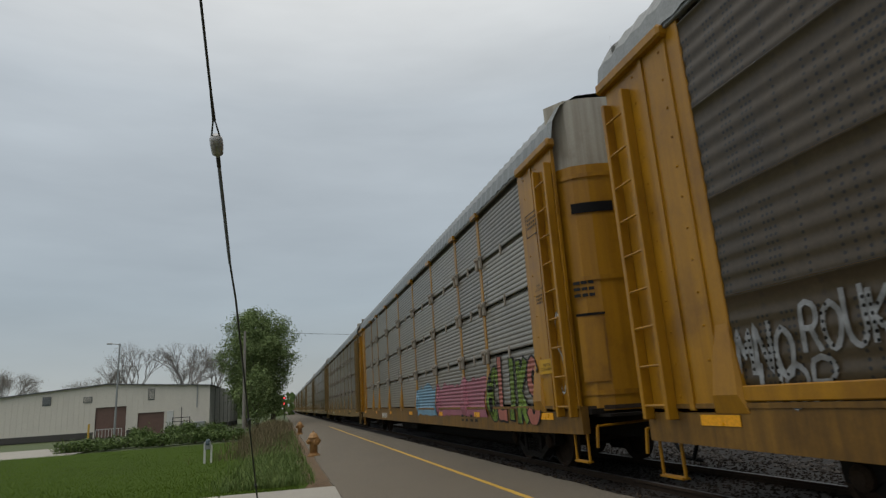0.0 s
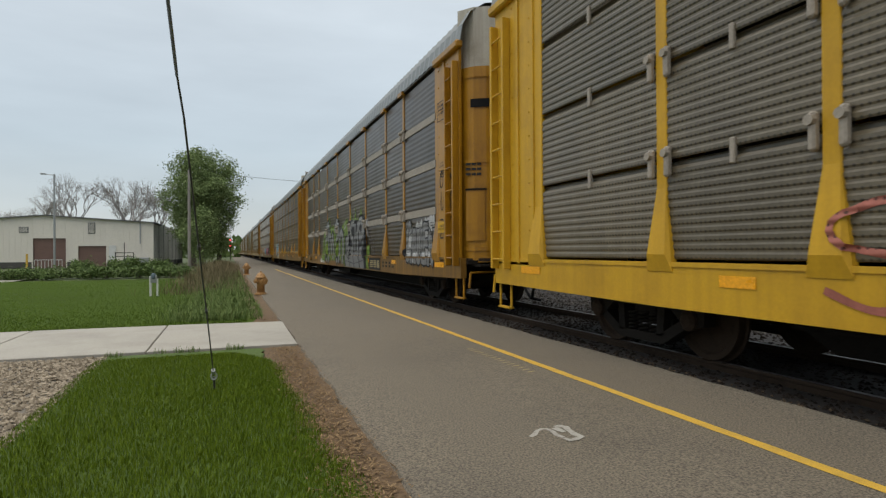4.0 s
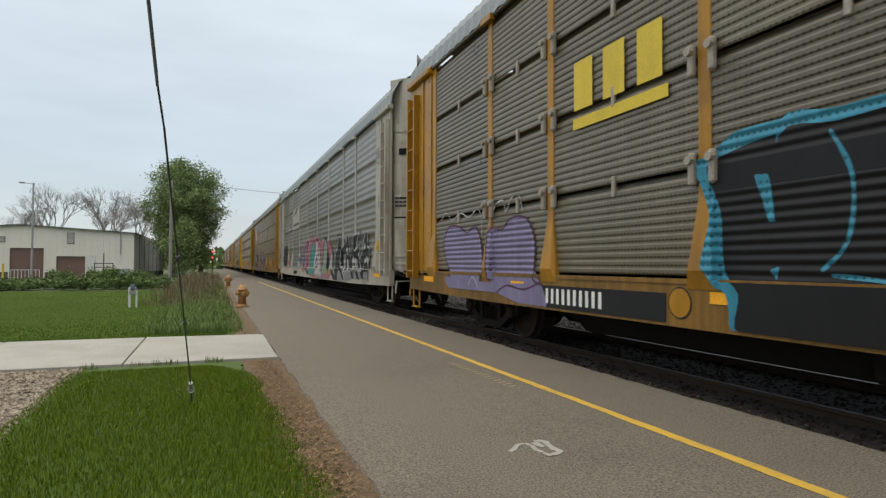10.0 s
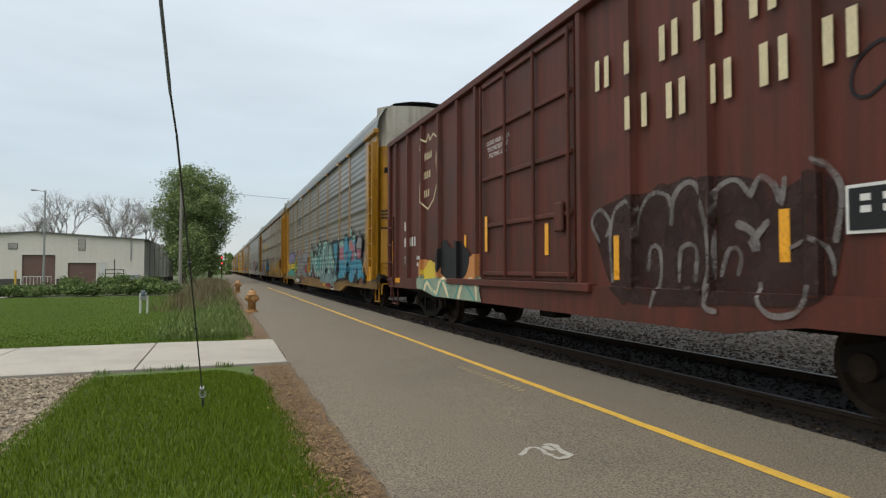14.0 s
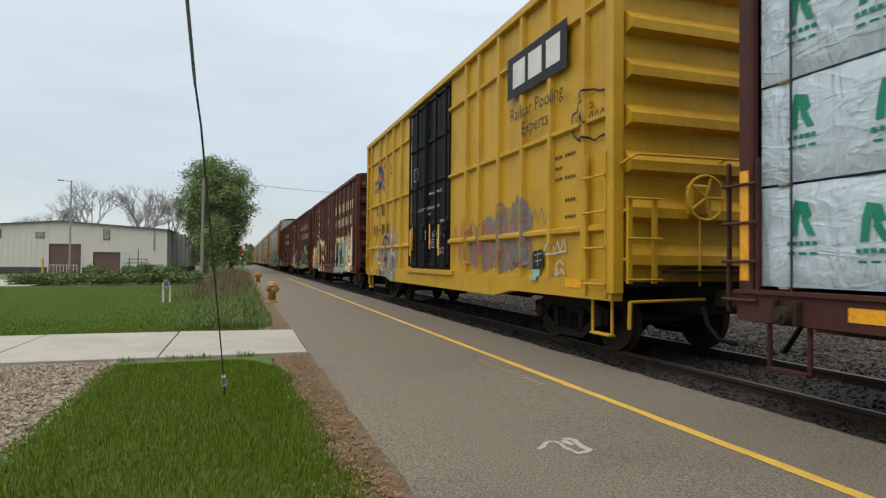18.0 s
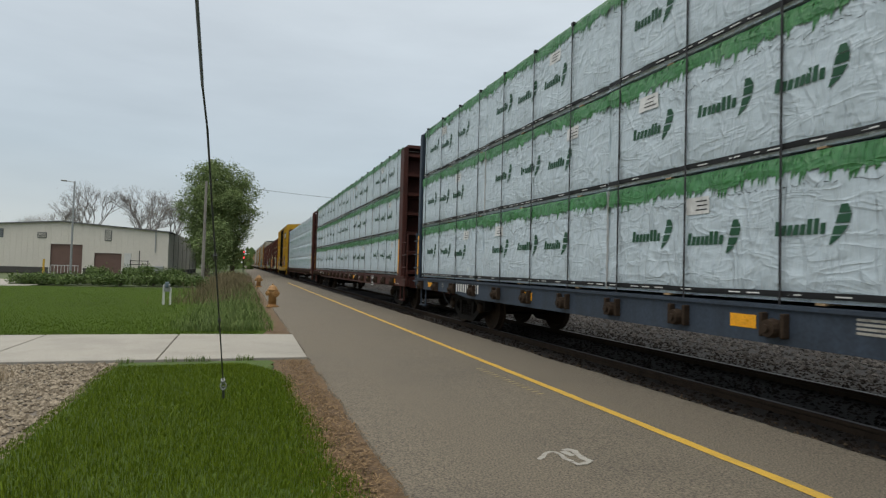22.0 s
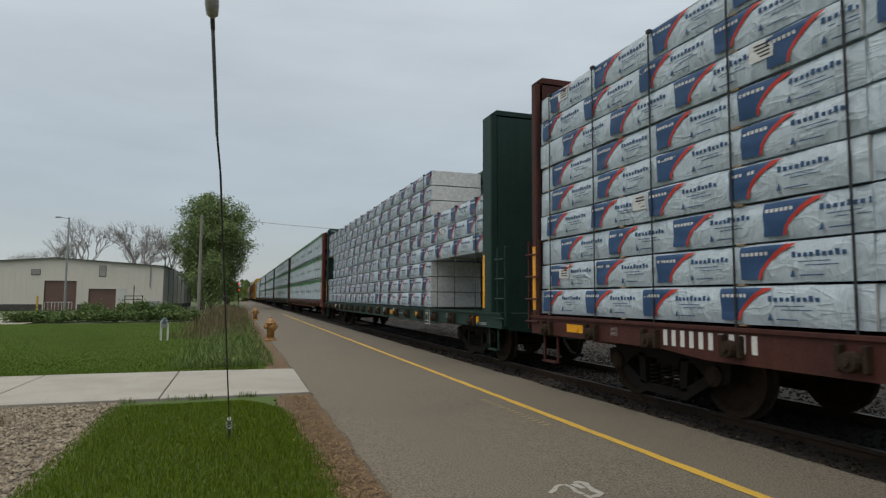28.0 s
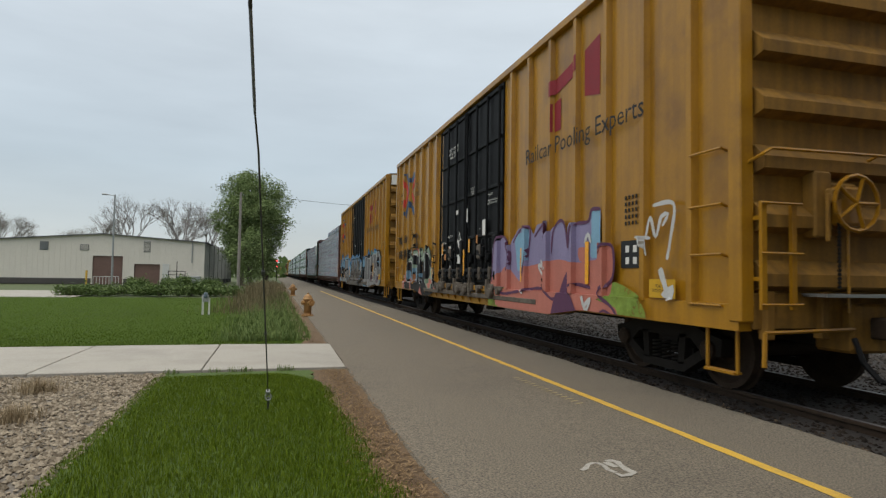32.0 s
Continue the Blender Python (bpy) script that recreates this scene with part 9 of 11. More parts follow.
mural(f_, rack_surface, 'large black graffiti with a white edge', (
    "F g_pink : 290,204 163,240 -29,249 -199,239 -278,221 -411,223 -456,204 -518,169 -507,98 -433,53 15,71 315,109",
    "L g_white 0.30 ~ : 265,90 218,193 110,225 152,176 207,125 100,85",
    "L g_black 0.22 ~ : 265,90 218,193 110,225 152,176 207,125 100,85",
    "L g_teal 0.10 ~ : 241,109 195,185 141,205",
    "F g_teal : 85,82 52,180 -50,228 -90,175 -78,80",
    "L g_black 0.08 ~ : 15,91 6,198 -70,229 -94,175 -78,87",
    "F g_white : -102,87 -117,221 -175,224 -199,171 -222,214 -262,86",
    "L g_black 0.09 ~ : -109,94 -128,223 -168,225 -189,160 -222,214 -253,91",
    "F g_sage : -277,86 -312,188 -348,233 -391,209 -429,163 -446,91",
    "L g_black 0.13 ~ : -277,92 -321,193 -351,232 -391,210 -429,161 -442,91",
    "L g_teal 0.07 : -361,155 -410,154",
    "F g_white ~ : -451,124 -498,170 -514,164 -509,116 -477,97",
    "L g_black 0.05 ~ : -447,124 -498,171 -518,164 -509,114 -472,95",
    "L g_teal 0.06 ~ : -360,63 -277,70 -294,44",
    "F g_silver : -517,85 -680,102 -855,104 -983,110 -1089,105 -1088,74 -958,73 -731,69 -572,58",
    "L g_white 0.11 : -507,91 -529,109 -586,82 -602,63 -565,60 -507,91",
    "L g_white 0.11 : -572,108 -583,166 -618,184 -640,224 -675,217 -683,176 -696,146 -715,103 -750,73 -724,71 -687,93 -661,109 -639,97 -629,63 -589,62 -572,108",
    "L g_white 0.11 : -697,174 -736,193 -730,216 -757,211 -764,194 -786,224 -804,215 -818,180 -829,154 -845,135 -854,107 -826,106 -809,124 -794,142 -784,124 -784,105 -732,103 -707,137 -697,174",
    "L g_white 0.11 : -869,114 -882,173 -887,211 -897,217 -951,221 -906,169 -960,185 -972,169 -948,155 -984,136 -971,133 -986,109 -959,108 -940,134 -921,145 -906,145 -910,113 -869,114",
    "L g_white 0.11 : -979,138 -1008,164 -1029,194 -1043,221 -1054,223 -1065,218 -1071,204 -1069,167 -1055,175 -1047,188 -1036,180 -1027,168 -1021,156 -1041,167 -1063,175 -1090,173 -1090,144 -1063,149 -1040,142 -1017,119 -1011,108 -995,109 -979,138",
    "F g_black : -507,91 -529,109 -586,82 -602,63 -565,60",
    "F g_black : -572,108 -583,166 -618,184 -640,224 -675,217 -683,176 -696,146 -715,103 -750,73 -724,71 -687,93 -661,109 -639,97 -629,63 -589,62",
    "F g_black : -697,174 -736,193 -730,216 -757,211 -764,194 -786,224 -804,215 -818,180 -829,154 -845,135 -854,107 -826,106 -809,124 -794,142 -784,124 -784,105 -732,103 -707,137",
    "F g_black : -869,114 -882,173 -887,211 -897,217 -951,221 -906,169 -960,185 -972,169 -948,155 -984,136 -971,133 -986,109 -959,108 -940,134 -921,145 -906,145 -910,113",
    "F g_black : -979,138 -1008,164 -1029,194 -1043,221 -1054,223 -1065,218 -1071,204 -1069,167 -1055,175 -1047,188 -1036,180 -1027,168 -1021,156 -1041,167 -1063,175 -1090,173 -1090,144 -1063,149 -1040,142 -1017,119 -1011,108 -995,109",
    "F g_white ~ : -772,174 -784,185 -801,168 -794,156 -779,160",
    "F g_black : -779,168 -785,175 -793,165 -785,161",
    "F g_white ~ : -732,130 -752,160 -763,151 -757,105 -739,106",
    "F g_white ~ : -789,144 -804,140 -824,106 -805,105",
    "F g_white ~ : -906,143 -923,140 -946,109 -919,119",
    "F g_white ~ : -1026,169 -1039,190 -1047,188 -1052,177 -1036,170",
    "F g_white : -1015,115 -1040,136 -1067,150 -1090,141 -1089,113 -1067,133 -1045,131",
    "F g_black ~ : -1058,136 -1069,132 -1086,116 -1075,120",
    "F g_black : -1013,108 -1040,128 -1064,130 -1089,113 -1089,104 -1014,103",
    "F g_black : -872,106 -912,74 -886,72 -857,105",
    "F g_black : -946,108 -960,98 -978,80 -958,78 -934,98",
    "F g_black : -1000,100 -1036,102 -1026,79 -1014,83",
    "L g_black 0.03 ~ : -599,190 -607,222 -646,233 -682,225",
    "L g_black 0.025 ~ : -815,181 -825,202 -839,204 -848,184 -861,201",
    "L g_black 0.03 ~ : -962,210 -973,223 -988,228 -1002,220 -1009,207",
    "L g_black 0.03 ~ : -970,194 -979,212 -988,224 -990,191",
    "L g_black 0.025 : -972,203 -990,206",
    "L g_black 0.025 : -997,196 -999,204",
))

# ribbed autorack with a yellow emblem
g_ = R["g"]
quads(g_, "emblem", [(6.2, 3.53, 0.40, 0.62), (5.58, 3.53, 0.40, 0.62), (4.96, 3.53, 0.40, 0.62), (5.55, 3.05, 1.75, 0.14)], M["g_yellow"], -1.537, "yellow company emblem blocks over a bar")
quads(g_, "number_ground", [(5.95, 0.82, 2.5, 0.30)], M["g_black"], -1.5645)
shapes(g_, [(-1.568, [(4.5 + 0.16 * math.cos(k * 0.393), 0.88 + 0.16 * math.sin(k * 0.393)) for k in range(16)])], M["ink"], "inspection_mark")
shapes(g_, [(-1.571, [(4.5 + 0.145 * math.cos(k * 0.393), 0.88 + 0.145 * math.sin(k * 0.393)) for k in range(16)])], M["yellow2"], "inspection_mark")
lettering("LD LMT 80000", 0.09, M["ink"], g_, 2.8, 0.86, -1.583)
quads(g_, "load_plate", [(2.8, 0.86, 0.8, 0.15)], M["worn_yellow"], -1.577)
quads(g_, "name_plate", [(-4.4, 0.85, 1.0, 0.30)], M["g_black"], -1.567)
mural(g_, rack_surface, 'black and blue bubble graffiti', (
    "F g_violet ~ : 1110,169 1088,196 1030,196 992,188 956,192 927,153 927,95 891,66 976,67 1064,100",
    "F g_violet ~ : 896,179 849,183 816,198 767,193 743,157 743,116 718,97 715,62 865,77 891,124",
    "F g_violet : 1094,101 887,96 721,97 713,60 865,66 1063,67",
    "L g_plum 0.035 ~ : 1064,100 1110,158 1082,197 1030,196 992,184 952,192 927,153 927,95",
    "L g_plum 0.035 ~ : 887,96 896,179 849,182 816,198 767,193 743,157 745,108 718,97",
    "L g_plum 0.03 ~ : 865,78 825,93 770,89 721,101",
    "L g_white 0.022 ~ : 1126,213 1095,227 1064,211 1022,221 982,211 944,223 928,202 928,173",
    "L g_white 0.022 ~ : 896,186 874,221 845,228 835,209 816,229 792,231 779,205",
    "L g_white 0.02 ~ : 976,89 956,104 932,85",
    "F g_cyan : 433,223 409,231 384,244 327,245 303,242 293,226 276,217 254,235 254,207 271,210 270,182 277,161 290,142 286,131 255,122 256,112 305,122 320,68 335,64 386,64 392,99 405,109 417,125 410,172",
    "F g_black ~ : 415,218 384,228 338,234 303,233 285,218 277,191 281,171 289,151 304,138 309,125 320,63 379,65 378,100 396,120 400,172 411,199",
    "F g_black : 309,124 283,120 256,114 256,66 320,64",
    "F g_black : 268,212 254,218 255,123 282,134 269,161 264,185",
    "F g_cyan : 363,202 349,201 343,162 349,162",
    "F g_cyan : 348,121 337,124 330,100 337,106",
    "F g_cyan : 338,97 331,98 322,66 332,64",
))
mural(g_, rack_surface, 'black letters with blue lines', (
    "F g_cyan : 339,242 237,245 162,247 159,187 133,212 96,210 86,163 96,137 75,115 75,74 96,59 320,55",
    "F g_black : 339,231 237,236 172,238 169,188 191,151 149,138 130,130 86,111 83,74 103,60 338,53",
    "F g_black ~ : 141,194 118,202 94,194 100,156 124,142 146,158",
    "L g_cyan 0.035 ~ : 294,228 277,190 281,144 302,121",
    "L g_cyan 0.03 ~ : 233,236 241,206 229,165",
    "L g_cyan 0.035 ~ : 294,118 237,108 209,66",
    "L g_cyan 0.03 ~ : 227,130 207,100",
    "L g_cyan 0.03 ~ : 191,143 182,184 157,199",
    "L g_cyan 0.025 ~ : 121,149 110,172 118,188",
))
# hand brake on the rear end sheet
part("brake_housing", Geo().prism([(-12.08, 2.0), (-11.98, 2.02), (-11.80, 1.62), (-11.82, 1.32), (-12.02, 1.32), (-12.10, 1.6)], -1.72, -1.60, "x"), M["black"], g_, "black hand brake housing")
part("brake_lever", Geo().tube((-1.74, -12.02, 1.98), (-1.74, -11.86, 1.45), 0.03, n=8), M["yellow2"], g_)
part("brake_bracket", Geo().box(-1.68, -1.55, -11.75, -11.45, 1.38, 1.56, ch=0.03), M["yellow2"], g_)
part("brake_chain", Geo().tube((-1.66, -11.92, 1.32), (-1.64, -11.95, 0.75), 0.018, n=6).tube((-1.62, -11.9, 0.66), (-1.5, -11.4, 0.45), 0.02, n=6).tube((-1.5, -11.4, 0.45), (-1.45, -10.9, 0.40), 0.02, n=6).tube((-1.45, -10.9, 0.40), (-1.45, -10.4, 0.50), 0.02, n=6).tube((-1.45, -10.4, 0.50), (-1.45, -6.0, 0.62), 0.014, n=6), M["rust"], g_, "sagging brake chain")

# pale grey autorack
h_ = R["h"]
quads(h_, "graffiti", [(2.57, 1.38, 0.3, 0.24), (2.42, 1.16, 0.28, 0.22), (2.74, 1.16, 0.28, 0.22)], M["g_red"], -1.558, "dark red square")
quads(h_, "graffiti", [(4.74, 2.17, 0.3, 0.22)], M["g_red"], -1.558, "dark red square")
for y_, z_ in ((6.62, 1.22), (6.5, 1.1), (6.7, 1.08), (4.15, 0.68), (4.3, 0.92)):
    quads(h_, "graffiti", [(y_, z_, 0.17, 0.15)], M["g_red"], -1.575, "dark red square")
lettering("R1", 0.22, M["ink"], h_, 1.73, 0.58, -1.568)
lettering("PLN21D", 0.11, M["ink"], h_, -2.83, 0.56, -1.568)
quads(h_, "emblem", [(-4.40 - 0.31 * k, 0.62, 0.24, 0.20) for k in range(3)], M["g_red"], -1.568, "dark red company emblem blocks")
quads(h_, "data_plate", [(-5.68, 0.63, 0.66, 0.40)], M["white"], -1.568)
quads(h_, "data_plate", [(-5.68, 0.64, 0.60, 0.33)], M["g_black"], -1.572)
bars(h_, -5.45, 0.73, 3, 0.10, 0.04, M["white"], -1.576, 3)
quads(h_, "reflector", [(-3.6, 0.60, 0.42, 0.11)], M["reflector"], -1.568)
quads(h_, "plate_frame", [(3.22, 0.66, 0.30, 0.26)], M["ink"], -1.568)
quads(h_, "plate_frame", [(3.22, 0.66, 0.27, 0.23)], M["sill_yellow"], -1.572)
shapes(h_, [(-1.537, [(6.9, 4.05), (6.1, 4.25), (6.1, 4.17), (6.9, 3.97)]), (-1.537, [(6.9, 3.9), (6.0, 4.1), (6.0, 4.02), (6.9, 3.82)]), *[(-1.537, [(u, 3.82), (u - 0.11, 3.82), (u - 0.24, 4.27), (u - 0.13, 4.27)]) for u in (6.02, 5.84, 5.66)], *[(-1.537, [(5.50 - 0.04 * k, 3.84 + 0.16 * k), (4.98 - 0.04 * k, 3.84 + 0.16 * k), (4.95 - 0.04 * k, 3.93 + 0.16 * k), (5.47 - 0.04 * k, 3.93 + 0.16 * k)]) for k in range(3)]], M["g_dim"], label="dark company emblem")
bars(h_, 6.8, 3.58, 13, 0.10, 0.10, M["g_dim"], -1.536)
lettering("LD LMT 72000", 0.12, M["ink"], h_, 2.4, 0.60, -1.568)
quads(h_, "number_ground", [(5.6, 0.64, 2.2, 0.32)], M["g_black"], -1.5645)
quads(h_, "graffiti", [(-12.85, 1.12, 0.12, 0.42), (-13.0, 1.12, 0.06, 0.42)], M["reflector"], -1.70)
mural(h_, rack_surface, 'violet, yellow and teal graffiti letters with black lines', (
    "F g_violet : 1144,158 1141,224 1070,238 1011,229 986,240 943,230 911,219 892,247 830,231 774,224 792,191 801,162",
    "F g_yellow : 1156,161 796,168 765,161 765,131 1155,112",
    "F g_teal : 1172,115 765,135 719,104 731,67 791,45 953,59 1016,49 1155,69",
    "F g_lime ~ : 778,188 742,195 707,177 659,149 696,97 739,92",
    "L g_black 0.05 ~ : 1045,229 1110,216 1125,172 1058,149 1058,108 1116,85",
    "L g_black 0.05 ~ : 967,230 1018,204 1031,158 978,123",
    "L g_black 0.05 ~ : 937,227 954,156 919,99",
    "L g_black 0.05 ~ : 897,123 881,235 830,163 815,212 778,224 806,160 849,113 792,125 769,103 782,76",
    "L g_black 0.04 ~ : 1155,71 1016,49 953,59 791,45 727,67",
    "F g_silver : 670,216 638,221 532,216 470,218 437,218 399,224 378,227 336,228 312,217 219,220 218,148 218,92 163,89 163,85 398,91 638,89",
    "F g_peach ~ : 213,166 199,183 171,175 176,146 194,138 209,157",
    "F g_silver : 216,208 164,212 162,177 189,184 214,175",
    "L g_dim 0.07 ~ : 655,218 625,164 614,106",
    "L g_dim 0.07 ~ : 655,220 567,220 533,196 568,176 599,170 568,139 541,105",
    "L g_dim 0.06 ~ : 512,108 526,135 512,166 489,164 492,124 509,108",
    "L g_dim 0.07 ~ : 435,215 425,169 433,144 429,111 389,76",
    "L g_dim 0.08 ~ : 312,207 328,225 370,226 386,200 379,176 360,164 302,160 309,141 337,138 374,124 347,90",
    "L g_dim 0.06 ~ : 308,157 307,124 300,87 283,62",
    "L g_dim 0.06 ~ : 260,166 225,160",
    "L g_dim 0.06 ~ : 379,94 337,76 286,67",
    "F g_peach ~ : 553,222 535,233 519,215 535,205",
    "F g_peach ~ : 399,230 386,239 373,226 384,214",
    "F g_peach ~ : 688,209 673,221 655,208 670,195",
    "F g_peach ~ : 522,146 507,163 494,145 507,111",
    "L g_black 0.05 ~ : 212,167 208,179 204,166 200,178",
    "L g_black 0.05 ~ : 198,166 196,180 191,167 189,180 185,167",
    "L g_black 0.05 ~ : 176,178 182,176 177,170 184,165",
    "L g_black 0.06 : 189,188 145,184",
    "L g_black 0.05 ~ : 166,183 167,163 160,159 154,182 152,169",
    "L g_black 0.05 ~ : 204,150 185,157 167,149",
))
mural(h_, rack_surface, 'mint and teal graffiti letters with black edges', (
    "F g_black : 118,90 72,153 79,226 41,256 1,226 -29,194 -75,207 -107,214 -116,241 -158,246 -189,245 -187,269 -213,270 -224,284 -243,262 -279,236 -301,211 -299,94 -240,81 -175,82 -90,85 25,89",
    "F g_mint : 98,95 62,153 66,217 37,241 2,210 -29,175 -78,195 -104,204 -99,164 -74,119 -41,125 2,151 24,172 29,118 60,92",
    "F g_mint : -114,97 -123,234 -165,237 -151,203 -164,171 -182,145 -189,208 -206,229 -223,221 -227,157 -210,92",
    "F g_mint : -196,260 -225,267 -243,253 -270,229 -243,222 -207,236",
    "F g_mint : -231,93 -237,183 -261,197 -301,191 -300,168 -269,162 -264,129 -299,121 -299,97",
    "F g_teal : 47,222 13,191 38,164",
    "F g_teal : -28,162 -78,177 -67,137 -38,137",
    "F g_teal : -157,161 -194,188 -222,194 -232,143 -199,110 -175,120",
    "F g_teal : -243,235 -279,224 -295,208 -270,204",
    "F g_teal : -270,175 -294,160 -286,141 -269,142",
    "F g_black : -222,212 -252,209 -256,189 -232,185",
    "F g_pink ~ : -22,98 -34,106 -47,97 -33,84",
    "F g_pink ~ : -149,101 -159,109 -168,102 -158,89",
    "F g_pink ~ : -258,116 -265,126 -271,116 -265,104",
    "F g_pink ~ : -282,108 -288,118 -293,108 -287,95",
    "L g_white 0.03 : 61,217 37,239 2,207",
    "L g_white 0.03 : -123,229 -164,234",
    "L g_white 0.03 : -197,257 -225,265 -243,251",
))
mural(h_, rack_surface, 'teal, blue and pink graffiti letters with black edges', (
    "F g_teal2 ~ : -290,75 -300,200 -350,240 -440,238 -520,240 -590,205 -655,238 -690,150 -680,80 -400,66",
    "L g_black 0.50 : -314,99 -352,230 -437,229 -438,107",
    "L g_black 0.50 : -483,102 -519,223 -576,130 -651,222 -665,115",
    "L g_mint 0.38 : -314,99 -352,230 -437,229 -438,107",
    "L g_mint 0.38 : -483,102 -519,223 -576,130 -651,222 -665,115",
    "L g_black 0.03 : -326,169 -434,177",
    "L g_teal 0.06 : -537,194 -576,140",
    "F g_black : -576,243 -688,243 -724,207 -718,240 -824,242 -852,257 -898,245 -919,240 -943,246 -948,269 -961,276 -978,262 -976,248 -1001,251 -1025,243 -1032,215 -1057,212 -1067,233 -1095,253 -1105,250 -1137,218 -1133,203 -1123,173 -1150,157 -1184,127 -1193,95 -1174,65 -1148,62 -1121,82 -1083,89 -1024,57 -980,60 -917,91 -713,88 -646,132 -597,171",
    "F g_cyan : -602,227 -675,233 -697,186 -709,139 -722,96 -674,139 -617,180",
    "F g_cyan : -726,166 -830,170 -839,96 -730,93",
    "F g_pink : -739,212 -817,216 -827,162 -738,161",
    "F g_mint : -731,231 -810,235 -820,212 -739,208",
    "F g_cyan ~ : -818,195 -836,235 -872,247 -896,232 -904,188 -859,186 -862,160 -827,162",
    "F g_sage : -835,153 -871,160 -874,97 -839,96",
    "F g_pink : -878,175 -921,185 -923,158 -883,152",
    "F g_cyan ~ : -904,195 -919,224 -958,235 -982,221 -975,184 -944,157 -917,114 -895,104 -883,144",
    "F g_coral : -927,223 -978,227 -975,191 -932,193",
    "F g_mint ~ : -938,245 -946,266 -961,270 -971,255 -966,243",
    "F g_cyan : -931,147 -969,156 -990,236 -1029,237 -1026,180 -1048,163 -1056,134 -1025,96 -992,59 -944,92",
    "F g_pink : -973,205 -1018,214 -1013,155 -969,156",
    "F g_mint ~ : -983,235 -1017,244 -1029,232 -994,220",
    "F g_mint : -1016,184 -1052,178 -1049,169 -1018,173",
    "F g_silver : -1049,210 -1086,236 -1101,244 -1130,218 -1124,193 -1053,196",
    "F g_pink : -1053,191 -1123,189 -1112,159 -1058,165",
    "F g_cyan : -1058,159 -1112,155 -1138,147 -1152,128 -1152,103 -1092,92 -1065,128",
    "F g_brown : -1105,90 -1154,100 -1168,93 -1158,69 -1144,68",
    "F g_cyan ~ : -1156,133 -1171,127 -1179,102 -1167,86 -1159,106",
    "L g_pink 0.05 : -999,75 -1010,115",
    "L g_pink 0.05 : -1025,115 -1036,134",
    "L g_violet 0.022 ~ : -1172,159 -1179,182 -1187,158 -1195,168 -1195,143",
    "L g_violet 0.022 ~ : -1200,167 -1204,142 -1215,169",
    "L g_violet 0.022 ~ : -1233,172 -1224,166 -1231,156 -1223,118",
))

# the first autorack, ahead
a_ = A_CAR
piece(a_, rack_surface, "CLIKS", -9.0, 0.9, 2.7, 1.1, 0.2, ["g_lime", "g_coral", "g_lime"], "g_black", seed=121, label="lime and coral graffiti letters")
patch(a_, rack_surface, -8.8, -4.3, 0.9, 1.7, M["g_pink"], 122, rag=0.1)
patch(a_, rack_surface, -4.2, -1.5, 0.9, 1.8, M["g_sky"], 123, rag=0.1)
scrawl(a_, rack_surface, -12.6, 1.3, 0.5, 1.2, "g_white", 124, 2, 0.04)


# maroon boxcars
def cream_rows(parent):
    """The company name as two rows of plain cream bars."""
    for y0, z, n, thin in ((-2.12, 3.62, 9, (1, 7)), (-2.80, 2.99, 7, ())):
        for k in range(n):
            y = y0 - k * 0.585
            for d in (0.0,) if k in thin else (-0.095, 0.095):
                quads(parent, "name_bar", [(y + d, z, 0.085, 0.37)], M["stencil"], WCS(y + d, z) - 0.03)


